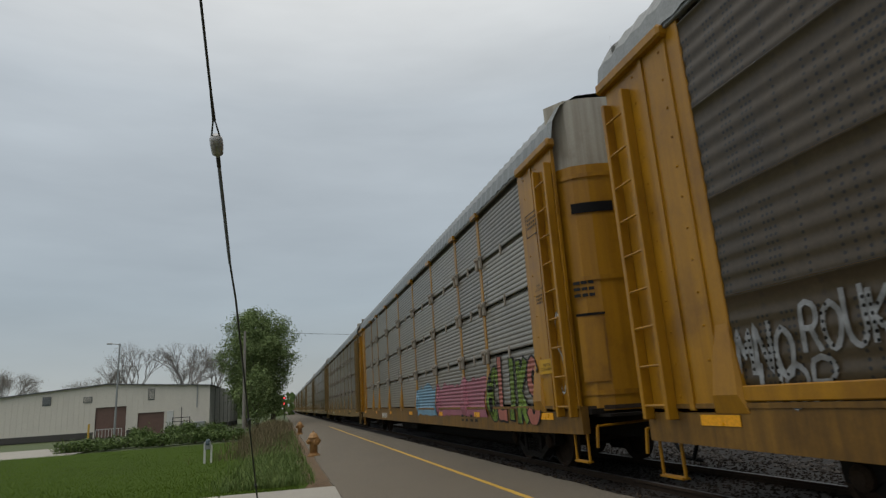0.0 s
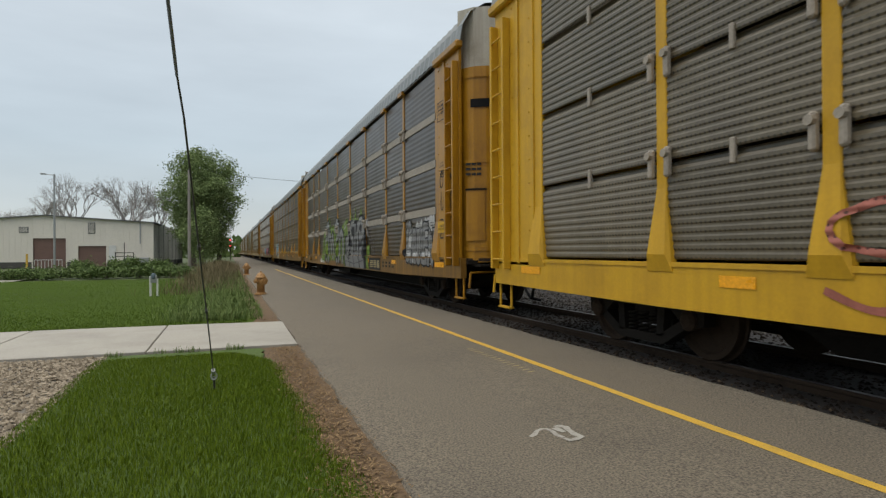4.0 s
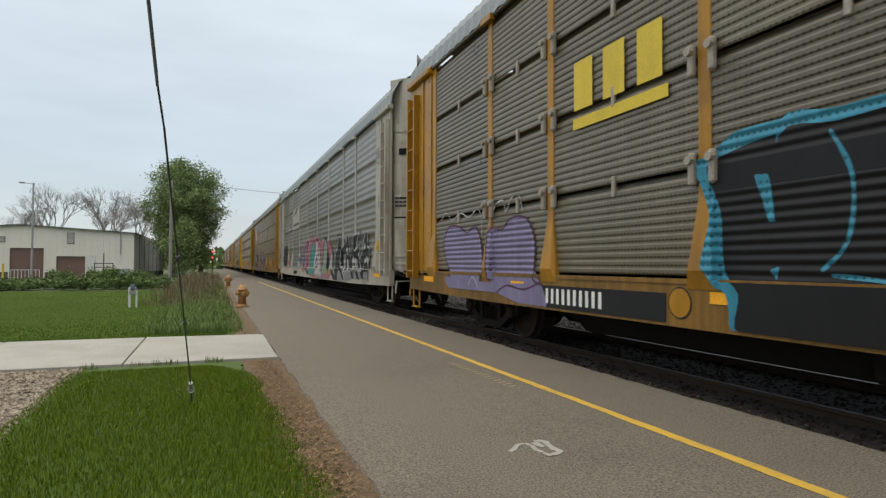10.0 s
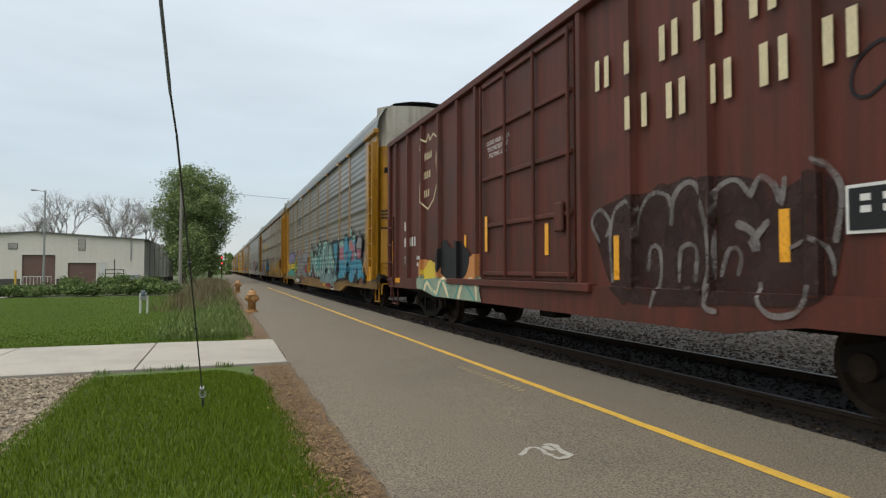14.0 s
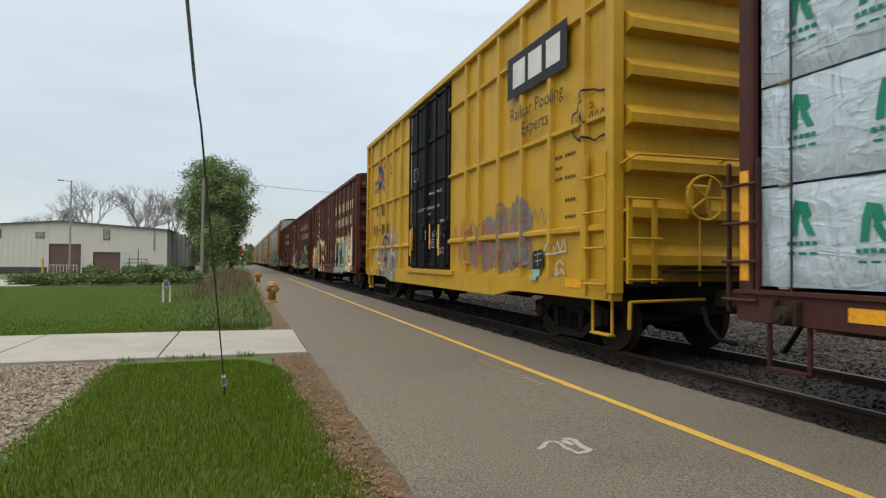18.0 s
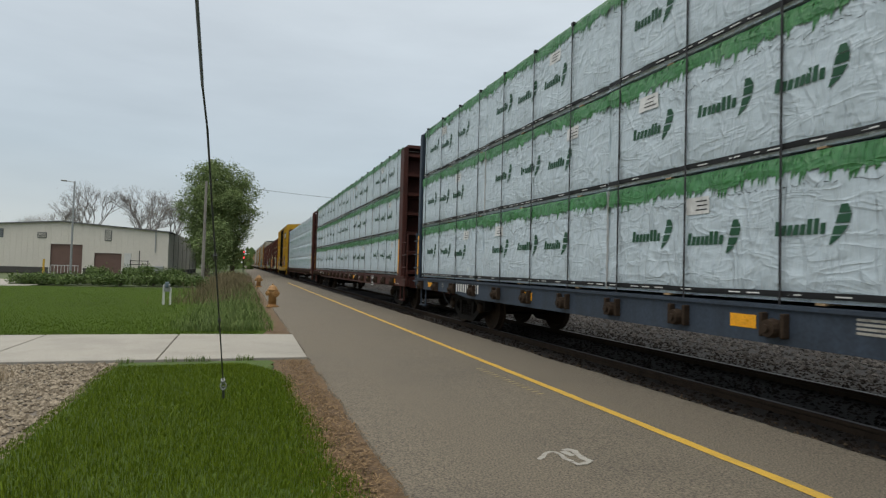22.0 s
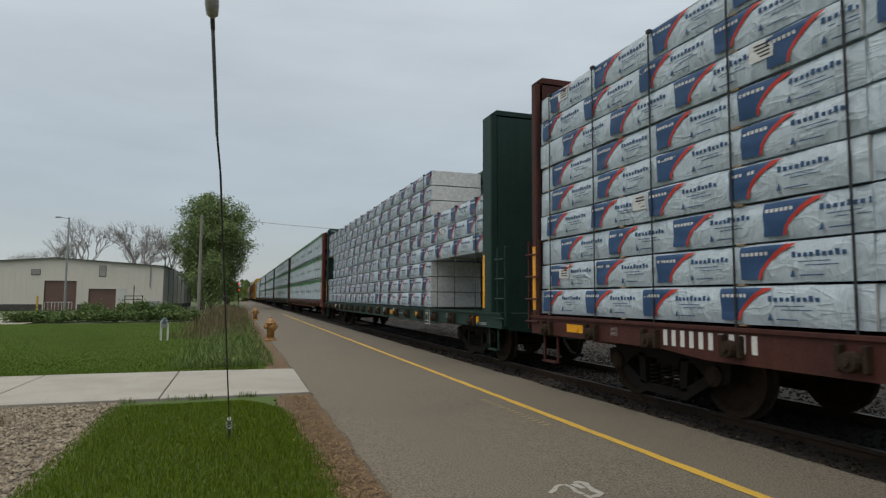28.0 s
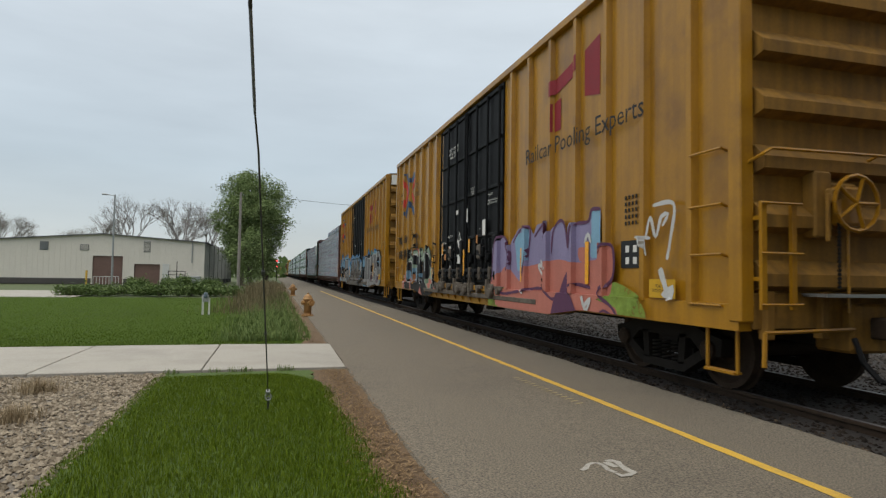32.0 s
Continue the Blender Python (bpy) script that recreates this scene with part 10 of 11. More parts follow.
for i, w_ in enumerate(MAROON):
    cream_rows(w_)
    pts = [(4.55 + 0.62 * x_, 3.45 + 0.85 * z_) for x_, z_ in ((1.0, 0.75), (0.55, 0.92), (0.2, 0.8), (0, 1.0), (-0.2, 0.8), (-0.55, 0.92), (-1.0, 0.75), (-0.85, 0.2), (-1.0, -0.35), (-0.6, -0.78), (0, -1.0), (0.6, -0.78), (1.0, -0.35), (0.85, 0.2), (1.0, 0.75))]
    g = Geo()
    for p, q in zip(pts, pts[1:]):
        dx, dz = q[0] - p[0], q[1] - p[1]
        ln = math.hypot(dx, dz)
        nx, nz = -dz / ln * 0.02, dx / ln * 0.02
        g.add([(WCS(yy, zz) - 0.004, yy, zz) for yy, zz in ((p[0] + nx, p[1] + nz), (q[0] + nx, q[1] + nz), (q[0] - nx, q[1] - nz), (p[0] - nx, p[1] - nz))], [(0, 1, 2, 3)])
    part("shield_outline", g, M["stencil"], w_, "thin cream shield outline")
    for row in range(3):
        bars(w_, 4.95 - row * 0.05, 3.8 - row * 0.42, 5 - row, 0.10, 0.16, M["stencil"], -1.530)
    bars(w_, 6.45, 2.32, 2, 0.15, 0.22, M["white"], -1.530)
    bars(w_, 6.45, 1.92, 5, 0.15, 0.22, M["white"], -1.530)
    lettering("LD LMT\nLT WT", 0.11, M["white"], w_, 6.25, 1.48, -1.5305)
    bars(w_, 5.4, 1.52, 5, 0.075, 0.09, M["white"], -1.530, 2)
    lettering("RETAINER VALVE", 0.09, M["white"], w_, 3.2, 0.93, -1.5905)
    lettering("2 IN H.F.\nCOMP SHOES", 0.075, M["white"], w_, -6.8, 0.93, -1.5905)
    lettering("CLOSE AND LOCK\nDOORS BEFORE\nMOVING CAR", 0.11, M["white"], w_, 0.85, 3.3, -1.5565)
    yp = -3.4 if i == 2 else -5.40
    quads(w_, "data_panel", [(yp, 1.68, 0.5, 0.36)], M["white"], -1.545)
    quads(w_, "data_panel_face", [(yp, 1.68, 0.45, 0.31)], M["ink"], -1.5495)
    bars(w_, yp + 0.18, 1.76, 3, 0.12, 0.05, M["white"], -1.554, 2)
    bars(w_, -6.35, 1.95, 8, 0.055, 0.05, M["white"], -1.530, 6)
    for yy, zz, hh_ in ((2.35, 1.65, 0.5), (-2.34, 1.38, 0.52), (-4.61, 1.52, 0.44), (7.5, 1.7, 0.6), (-0.77, 1.67, 0.45)):
        quads(w_, "reflector", [(yy, zz, 0.10, hh_)], M["reflector"], -1.531 if abs(yy) > 1.5 else -1.562)
w1, w2, w3 = MAROON
scrawl(w1, WCS, -5.2, 2.5, 1.2, 0.4, "g_black", 134, 4, 0.025)
piece(w2, WCS, "WYLK".replace("Y", "N"), 5.5, 0.70, 4.2, 1.25, 0.30, ["g_yellow", "g_sage", "g_lime"], "g_violet", seed=135, label="yellow and green graffiti letters")
scrawl(w2, WCS, 5.5, 2.1, 1.0, 0.4, "stencil", 136, 4, 0.05)
piece(w2, WCS, "RONS", -1.7, 0.75, 4.6, 1.3, 0.36, ["g_sage", "g_lime"], "g_black", seed=137, label="pale green graffiti letters")
patch(w3, WCS, -5.75, -1.75, 0.72, 2.05, M["g_sage"], 138, rag=0.14, label="large sage green painted field")
piece(w3, WCS, "^^", -3.6, 1.5, 2.0, 0.75, 0.3, "g_sage", "g_sky", seed=190, edge=0.05, label="rounded tops of the painted field")
piece(w3, WCS, "UN", -5.0, 0.95, 1.5, 1.5, 0.26, "stencil", "g_orange", seed=139, lead=0.7, label="cream strokes with an orange edge")
piece(w3, WCS, "~~", -2.6, 2.0, 2.2, 0.35, 0.16, "stencil", "g_orange", seed=191, lead=0.9, label="cream drips with an orange edge")
patch(w3, WCS, -6.4, -5.3, 0.75, 1.15, M["stencil"], 140, rag=0.15)
for k in range(5):
    patch(w3, WCS, -5.2 + k * 0.8, -4.95 + k * 0.8, 1.0 + 0.1 * (k % 3), 1.3 + 0.12 * (k % 2), M["rust"], 141 + k, "rust_stain", rag=0.1, eps=0.008)
piece(w3, WCS, "MADR", 7.2, 0.72, 5.6, 1.5, 0.22, ["stencil", "g_sage", "stencil"], "g_orange", seed=146, label="cream and green graffiti letters")
mural(w1, WCS, 'smoky bubble outlines', (
    "F g_smoke ~ : -190,192 -247,207 -297,208 -340,214 -405,210 -436,201 -464,192 -490,202 -512,178 -506,123 -487,96 -409,92 -294,86 -234,96 -201,143",
    "L g_smoke 0.22 ~ : -237,129 -230,176 -257,199 -275,173 -276,122 -245,90",
    "L g_smoke 0.22 ~ : -284,129 -287,178 -314,203 -332,174 -330,128",
    "L g_smoke 0.22 ~ : -328,122 -331,186 -352,207 -369,183 -370,123 -349,94",
    "L g_smoke 0.18 ~ : -388,165 -405,195 -424,182 -429,147",
    "L g_smoky_white 0.05 ~ : -202,157 -184,182 -202,197 -223,179 -213,163",
    "L g_smoky_white 0.05 ~ : -226,109 -222,163 -234,195 -260,202 -275,190",
    "L g_smoky_white 0.05 ~ : -273,160 -277,185 -296,205 -323,200 -329,175",
    "L g_smoky_white 0.05 ~ : -291,122 -295,147 -309,146 -311,116 -299,83",
    "L g_smoky_white 0.06 ~ : -327,169 -333,200 -354,211 -370,196 -383,165 -385,123 -377,90 -393,85",
    "L g_smoky_white 0.05 ~ : -338,111 -342,145 -362,145 -360,111",
    "L g_smoky_white 0.05 ~ : -386,176 -390,199 -412,205 -427,189",
    "L g_smoky_white 0.05 ~ : -393,117 -404,143 -417,138 -413,118",
    "L g_smoky_white 0.07 ~ : -411,166 -429,157 -435,142 -429,147 -447,166",
    "L g_smoky_white 0.06 ~ : -427,187 -439,204 -453,194 -459,179 -463,201",
    "L g_smoky_white 0.05 ~ : -437,113 -440,94 -455,85 -477,91 -488,112",
    "L g_smoky_white 0.04 ~ : -466,141 -489,149 -502,136 -505,119",
    "L g_smoky_white 0.05 ~ : -492,211 -506,197 -512,180 -506,144",
))
mural(w1, WCS, 'sage and orange graffiti letters', (
    "F g_sage : 522,55 514,108 441,121 301,99 161,112 146,57 301,54",
    "F g_orange : 514,108 488,147 333,133 160,152 171,106 301,99 441,119",
    "F g_black ~ : 385,133 350,186 301,166 270,182 213,153 235,111 301,104 350,110",
    "F g_yellow : 488,121 440,146 385,133 403,107 472,102",
    "L stencil 0.1 ~ : 472,60 441,96 385,73 350,104 301,65",
    "L stencil 0.1 ~ : 256,67 227,100 173,101 166,66",
    "L g_teal 0.04 ~ : 501,53 441,102 381,67 333,104 286,60 235,100 161,63",
))

# bright yellow boxcar
fb = FBOX


def decal(parent, quad, mat, surf, eps, label="", n=16):
    """A four-sided painted shape that follows the posts and sheets of a car's side."""
    (a, b, c_, d_) = quad
    V = []
    for i in range(n + 1):
        t = i / n
        for j in range(n + 1):
            u = j / n
            yy = (a[0] * (1 - t) + b[0] * t) * (1 - u) + (d_[0] * (1 - t) + c_[0] * t) * u
            zz = (a[1] * (1 - t) + b[1] * t) * (1 - u) + (d_[1] * (1 - t) + c_[1] * t) * u
            V.append((surf(yy, zz) - eps, yy, zz))
    g = Geo()
    g.add(V, [(i * (n + 1) + j, i * (n + 1) + j + 1, (i + 1) * (n + 1) + j + 1, (i + 1) * (n + 1) + j) for i in range(n) for j in range(n)])
    return part("emblem", g, mat, parent, label)


def star(parent, y, z, size, surf):
    """A four-armed emblem of two blue arcs with red wedges between them."""
    for k, (m, body) in enumerate((
            ("navy", "98,72 76,74 39,37 11,25 8,-4 22,-23 56,-55 80,-86 102,-69 74,-43 44,-15 39,4 51,23"), ("navy", "8,45 -15,49 -29,65 -44,52 -39,34 1,28"),
            ("navy", "18,-31 0,-36 -15,-49 -53,-70 -46,-80 -30,-86 -10,-66 21,-44"), ("red_print", "113,61 48,11 53,-9 108,-60 114,-39 80,-4 83,12 115,44"),
            ("red_print", "-10,12 -53,47 -67,34 -39,12 -10,-1"), ("red_print", "-5,-3 -53,-32 -49,-53 -3,-19"))):
        pts = [tuple(int(c) * size for c in p.split(",")) for p in body.split()]
        mural(parent, surf, "red and blue emblem", ("F %s : %s" % (m, " ".join("%d,%d" % (round(y * 100 + p), round(z * 100 + q)) for p, q in pts)),))


star(fb, 5.20, 4.01, 0.81, FBS)
lettering("next\nload", 0.27, M["ink"], fb, 6.36, 3.80, -1.5305)
lettering("any\nroad", 0.20, M["ink"], fb, 4.25, 4.1, -1.5305)
for y_, z_ in ((6.02, 2.90), (5.79, 2.90), (5.23, 2.88), (4.95, 2.87), (6.47, 2.28), (6.03, 2.28), (5.78, 2.28), (5.25, 2.28), (5.05, 2.28), (4.52, 2.28)):
    for d in (-0.06, 0.06):
        quads(fb, "number_bar", [(y_ + d, z_, 0.065, 0.33)], M["ink"], FBS(y_ + d, z_) - 0.03)
quads(fb, "emblem_plate", [(-5.6, 4.35, 2.0, 0.7)], M["g_black"], -1.607, "black emblem plate")
quads(fb, "emblem", [(-5.05, 4.36, 0.45, 0.42), (-5.62, 4.36, 0.45, 0.42), (-6.2, 4.36, 0.42, 0.42)], M["white"], -1.612, "white company emblem blocks")
lettering("Railcar Pooling\nExperts", 0.30, M["ink"], fb, -5.6, 3.55, -1.6085)
patch(fb, FBS, -5.4, -2.6, 1.1, 2.1, M["g_smoky_white"], 153, rag=0.25, label="faded grey painted field")
scrawl(fb, FBS, -1.7, 1.2, 1.6, 0.9, "g_coral", 154, 4, 0.03)
scrawl(fb, FBS, -3.0, 1.2, 2.4, 0.8, "g_coral", 155, 4, 0.03)
for y_, z_ in ((-6.05, 2.78), (-6.05, 2.62), (-6.05, 2.46), (-6.42, 2.78), (-6.42, 2.46), (-6.42, 2.14), (-6.42, 1.9)):
    bars(fb, y_, z_, 4, 0.055, 0.045, M["ink"], -1.53)
for yy in (1.55, -0.9):
    quads(fb, "reflector", [(yy, 1.75, 0.11, 0.7)], M["reflector"], FBS(yy, 1.7) - 0.03)
for w_, y_, z_, s_ in (("CLOSE AND LOCK DOORS BEFORE MOVING CAR", 0.07, 2.54, 0.085), ("OPENING W 10'-0\" H 12'-4\"", -0.56, 2.875, 0.085), ("IMPORTANT", -1.16, 2.18, 0.085), ("LUBRICATE\nDOOR OR\nROLLERS", -1.16, 1.92, 0.085), ("UNLATCH TO\nCLOSE DOOR", -1.08, 1.51, 0.085), ("STANDARD CAR\nSEAL ONLY", -0.51, 1.675, 0.06), ("OPEN", 0.22, 2.40, 0.075), ("CLOSE", -0.10, 2.40, 0.075)):
    lettering(w_, s_, M["white"], fb, y_, z_, -1.612)
quads(fb, "seal_frame", [(-0.51, 1.775, 0.46, 0.012), (-0.51, 1.59, 0.46, 0.012), (-0.28, 1.68, 0.012, 0.19), (-0.74, 1.68, 0.012, 0.19)], M["white"], -1.611, "white frame round the seal notice")
quads(fb, "security_frame", [(1.10, 3.65, 0.34, 0.012), (1.10, 3.33, 0.34, 0.012), (1.27, 3.49, 0.012, 0.32), (0.93, 3.49, 0.012, 0.32)], M["white"], -1.611, "white frame of a small notice")
quads(fb, "door_sticker", [(0.18, 1.90, 0.20, 0.24)], M["white"], -1.611, "white sticker on the door")
mural(fb, FBS, "chalk tag on the door", ("L g_white 0.014 ~ : -34,188 -38,198 -36,182 -44,190 -48,182 -52,192 -50,200 -54,182 -58,190 -62,182 -66,200 -68,184 -70,192",))
for y_, z_, w_, h_, t_ in ((5.84, 1.35, 0.46, 0.13, "LD LMT"), (5.84, 1.20, 0.46, 0.13, "LT WT"), (5.09, 1.35, 0.44, 0.13, "215800"), (5.09, 1.20, 0.44, 0.13, "70200")):
    part("weight_plate", Geo().box(FBS(y_, z_) - 0.024, FBS(y_, z_) + 0.01, y_ - w_ / 2, y_ + w_ / 2, z_ - h_ / 2, z_ + h_ / 2), M["lemon"], fb, "fresh yellow patch with black figures")
    lettering(t_, 0.105, M["ink"], fb, y_, z_, FBS(y_, z_) - 0.0275)
mural(fb, FBS, 'grey and brown graffiti with white edges', (
    "F g_haze : 650,139 618,151 600,166 567,161 549,198 541,171 506,201 478,219 459,210 441,227 422,205 419,190 389,209 370,229 358,199 343,193 344,129 480,126 599,126",
    "F g_taupe ~ : 560,73 541,166 514,197 479,206 447,199 420,172 415,139 400,157 372,146 343,153 346,58 412,48 462,61 516,66",
    "F g_brown2 ~ : 550,166 521,195 479,206 447,200 422,181 414,148 424,121 446,109 429,125 425,149 431,178 453,192 485,195 518,178 531,143",
    "L g_white 0.05 ~ : 519,131 511,156 489,167 473,161 476,146 490,136",
    "L g_white 0.06 ~ : 420,172 419,149 429,125 452,108",
    "L g_white 0.05 ~ : 590,129 559,120 543,103 523,98 494,99",
    "F g_brown2 : 488,141 473,164 461,126 480,120",
    "F g_brown2 : 417,160 410,157 395,139 377,104 391,112 413,125",
    "L g_white 0.05 : 410,155 400,137",
    "F g_brown2 ~ : 502,64 487,94 462,86 444,63 475,59",
    "F g_brown2 ~ : 417,48 397,68 384,87 382,104 375,100 377,75 397,50",
    "L g_white 0.05 ~ : 408,51 389,69 381,89 373,93 376,75 392,55",
    "L g_white 0.05 : 476,87 436,61",
    "L g_white 0.05 ~ : 372,155 363,142 355,133 350,145 353,156",
    "F g_brown2 : 555,106 523,98 508,93 532,59 543,75",
    "L g_white 0.04 : 481,82 505,64",
    "L g_brown2 0.05 ~ : 691,126 672,160 617,196 570,227 544,223",
    "L ink 0.02 : 590,92 574,81 589,71 573,63",
    "L ink 0.02 : 583,102 567,98 581,84 567,73 576,61",
    "L g_coral 0.015 ~ : 761,318 732,326 706,324 719,301 747,303",
    "L g_coral 0.015 ~ : 758,285 726,295 707,275 740,276",
))

# the two orange-yellow boxcars
for k, t_ in enumerate(TBOX):
    star(t_, 6.5, 4.15, 1.0, TBS)
    lettering("next\nload", 0.27, M["ink"], t_, 7.75, 4.05, -1.6085)
    lettering("any\nroad", 0.29, M["ink"], t_, 5.30, 4.08, -1.6085)
    for y_, z_ in ((8.24, 2.52), (7.98, 2.52), (7.46, 2.54), (7.18, 2.54), (8.24, 2.00), (7.98, 2.01), (7.46, 2.03), (7.22, 2.04), (6.51, 2.06), (6.25, 2.07)):
        for d in (-0.055, 0.055):
            quads(t_, "number_bar", [(y_ + d, z_, 0.06, 0.27)], M["ink"], TBS(y_ + d, z_) - 0.03)
    decal(t_, [(-4.35, 4.55), (-5.45, 4.75), (-5.45, 4.5), (-4.35, 4.3)], M["g_red"], TBS, 0.003, "dark red company emblem bar")
    decal(t_, [(-4.55, 4.2), (-4.8, 4.24), (-4.8, 3.72), (-4.55, 3.72)], M["g_red"], TBS, 0.003, "dark red company emblem bar")
    decal(t_, [(-5.6, 4.75), (-6.05, 4.85), (-6.05, 3.95), (-5.6, 4.05)], M["g_red"], TBS, 0.003, "dark red company emblem bar")
    lettering("Railcar Pooling Experts", 0.40, M["ink"], t_, -5.4, 3.45, -1.6085)
    for yy in (-7.63, 7.73):
        quads(t_, "warning_plate", [(yy, 1.17, 0.5, 0.22)], M["lemon"], -1.606)
        lettering("THIS CAR\nEXCESS HEIGHT", 0.055, M["ink"], t_, yy, 1.17, -1.6115)
    lettering("PLATE\nF", 0.10, M["ink"], t_, 6.42, 2.63, -1.5305)
    lettering("LD LMT\nLT WT", 0.10, M["ink"], t_, 7.9, 1.55, -1.5305) if k else None
    quads(t_, "plate_frame", [(6.42, 2.80, 0.30, 0.015), (6.42, 2.46, 0.30, 0.015), (6.27, 2.63, 0.015, 0.34), (6.57, 2.63, 0.015, 0.34)], M["ink"], -1.5295)
    quads(t_, "data_panel", [(-6.86, 1.60, 0.46, 0.36)], M["ink"], -1.530)
    bars(t_, -6.70, 1.67, 2, 0.13, 0.09, M["white"], -1.5345, 2)
    bars(t_, -6.70, 2.35, 5, 0.06, 0.05, M["ink"], -1.530, 5)
    for w_, y_, z_, s_ in (("CLOSE THIS DOOR\nBEFORE CLOSING\nMAIN DOOR", 1.16, 4.46, 0.105), ("SECURITY\nDEVICE\nONLY", -0.45, 3.25, 0.07), ("OPENING", -1.66, 3.03, 0.07), ("MAIN   W  8   H 12-4\nTOTAL  W 16   H 12-4", -1.82, 2.87, 0.065), ("OPEN", -1.02, 2.34, 0.055), ("CLOSE", -1.31, 2.40, 0.055), ("OPEN", 1.52, 2.28, 0.08), ("CLOSE", 1.26, 2.30, 0.08), ("SEAL", 1.40, 1.75, 0.06), ("TEST LUBE DOORS", 1.88, 2.14, 0.06)):
        lettering(w_, s_, M["white"], t_, y_, z_, -1.612)
    quads(t_, "door_label", [(0.77, 2.87, 0.20, 0.10)], M["white"], -1.612)
    if k == 1:
        for yy, zz, ww, hh, mm in ((1.84, 1.77, 0.14, 0.16, "g_orange"), (1.40, 1.94, 0.20, 0.20, "white"), (1.45, 1.99, 0.07, 0.07, "g_orange"), (0.62, 1.69, 0.30, 0.22, "white"), (1.36, 1.46, 0.05, 0.16, "white"), (-0.02, 2.72, 0.16, 0.32, "white"), (-1.3, 2.35, 0.24, 0.34, "white"), (-0.75, 2.1, 0.2, 0.22, "g_orange")):
            quads(t_, "door_label", [(yy, zz, ww, hh)], M[mm], -1.612 - (0.004 if ww == 0.07 else 0))
        shapes(t_, [(-1.613, [(0.55, 2.37), (0.37, 2.14), (0.55, 1.91), (0.73, 2.14)])], M["white"], "placard", "white diamond placard")
        for q in range(3):
            quads(t_, "placard_stripe", [(0.48 + q * 0.07, 2.22, 0.03, 0.12)], M["ink"], -1.618)
        for q in range(4):
            bars(t_, 2.22 - (q % 2) * 0.18, 2.08 - q * 0.12, 3, 0.05, 0.04, M["white"], -1.612, 1)
    lettering("EXCESS HEIGHT CAR", 0.20, M["ink"], t_, 0, 0, -1.6).matrix_local = Matrix(((1, 0, 0, 0), (0, 0, -1, -8.83 - 0.098), (0, 1, 0, 4.98), (0, 0, 0, 1)))
mural(fb, FBS, 'black cloud-shaped tag', (
    "L g_black 0.03 ~ : -664,317 -667,330 -679,332 -682,343 -696,345 -699,354 -718,353 -734,347 -747,345",
    "L g_black 0.03 ~ : -757,327 -757,309 -750,299 -755,288 -737,288 -722,285 -705,292 -688,290 -670,301 -664,314",
    "L g_black 0.025 ~ : -682,325 -679,315 -697,310 -699,326 -705,311 -716,325 -719,311 -729,324 -732,311 -742,323 -747,312 -755,326",
    "L g_black 0.02 ~ : -708,335 -716,336 -719,331 -710,330",
))

mural(fb, FBS, 'white tags on the yellow side', (
    "L g_white 0.025 ~ : -600,141 -611,154 -617,139 -627,155 -634,141 -644,158 -650,145",
    "L g_white 0.025 : -597,136 -653,142",
    "L g_white 0.025 ~ : -618,104 -624,118 -631,105 -637,116 -647,107",
    "L g_white 0.025 ~ : -621,119 -634,128 -644,121",
    "L g_smoky_white 0.03 ~ : -544,183 -556,207 -563,183 -578,207 -589,184 -596,207",
    "F g_mint : -549,115 -572,114 -572,98 -549,99",
    "F g_black : -549,142 -582,145 -583,117 -549,115",
    "L g_white 0.012 : -554,136 -579,139",
    "L g_white 0.012 : -555,127 -579,129",
    "L g_white 0.012 : -566,141 -566,119",
    "L g_black 0.02 ~ : -474,120 -482,127 -487,116 -496,126 -504,116 -517,127",
))

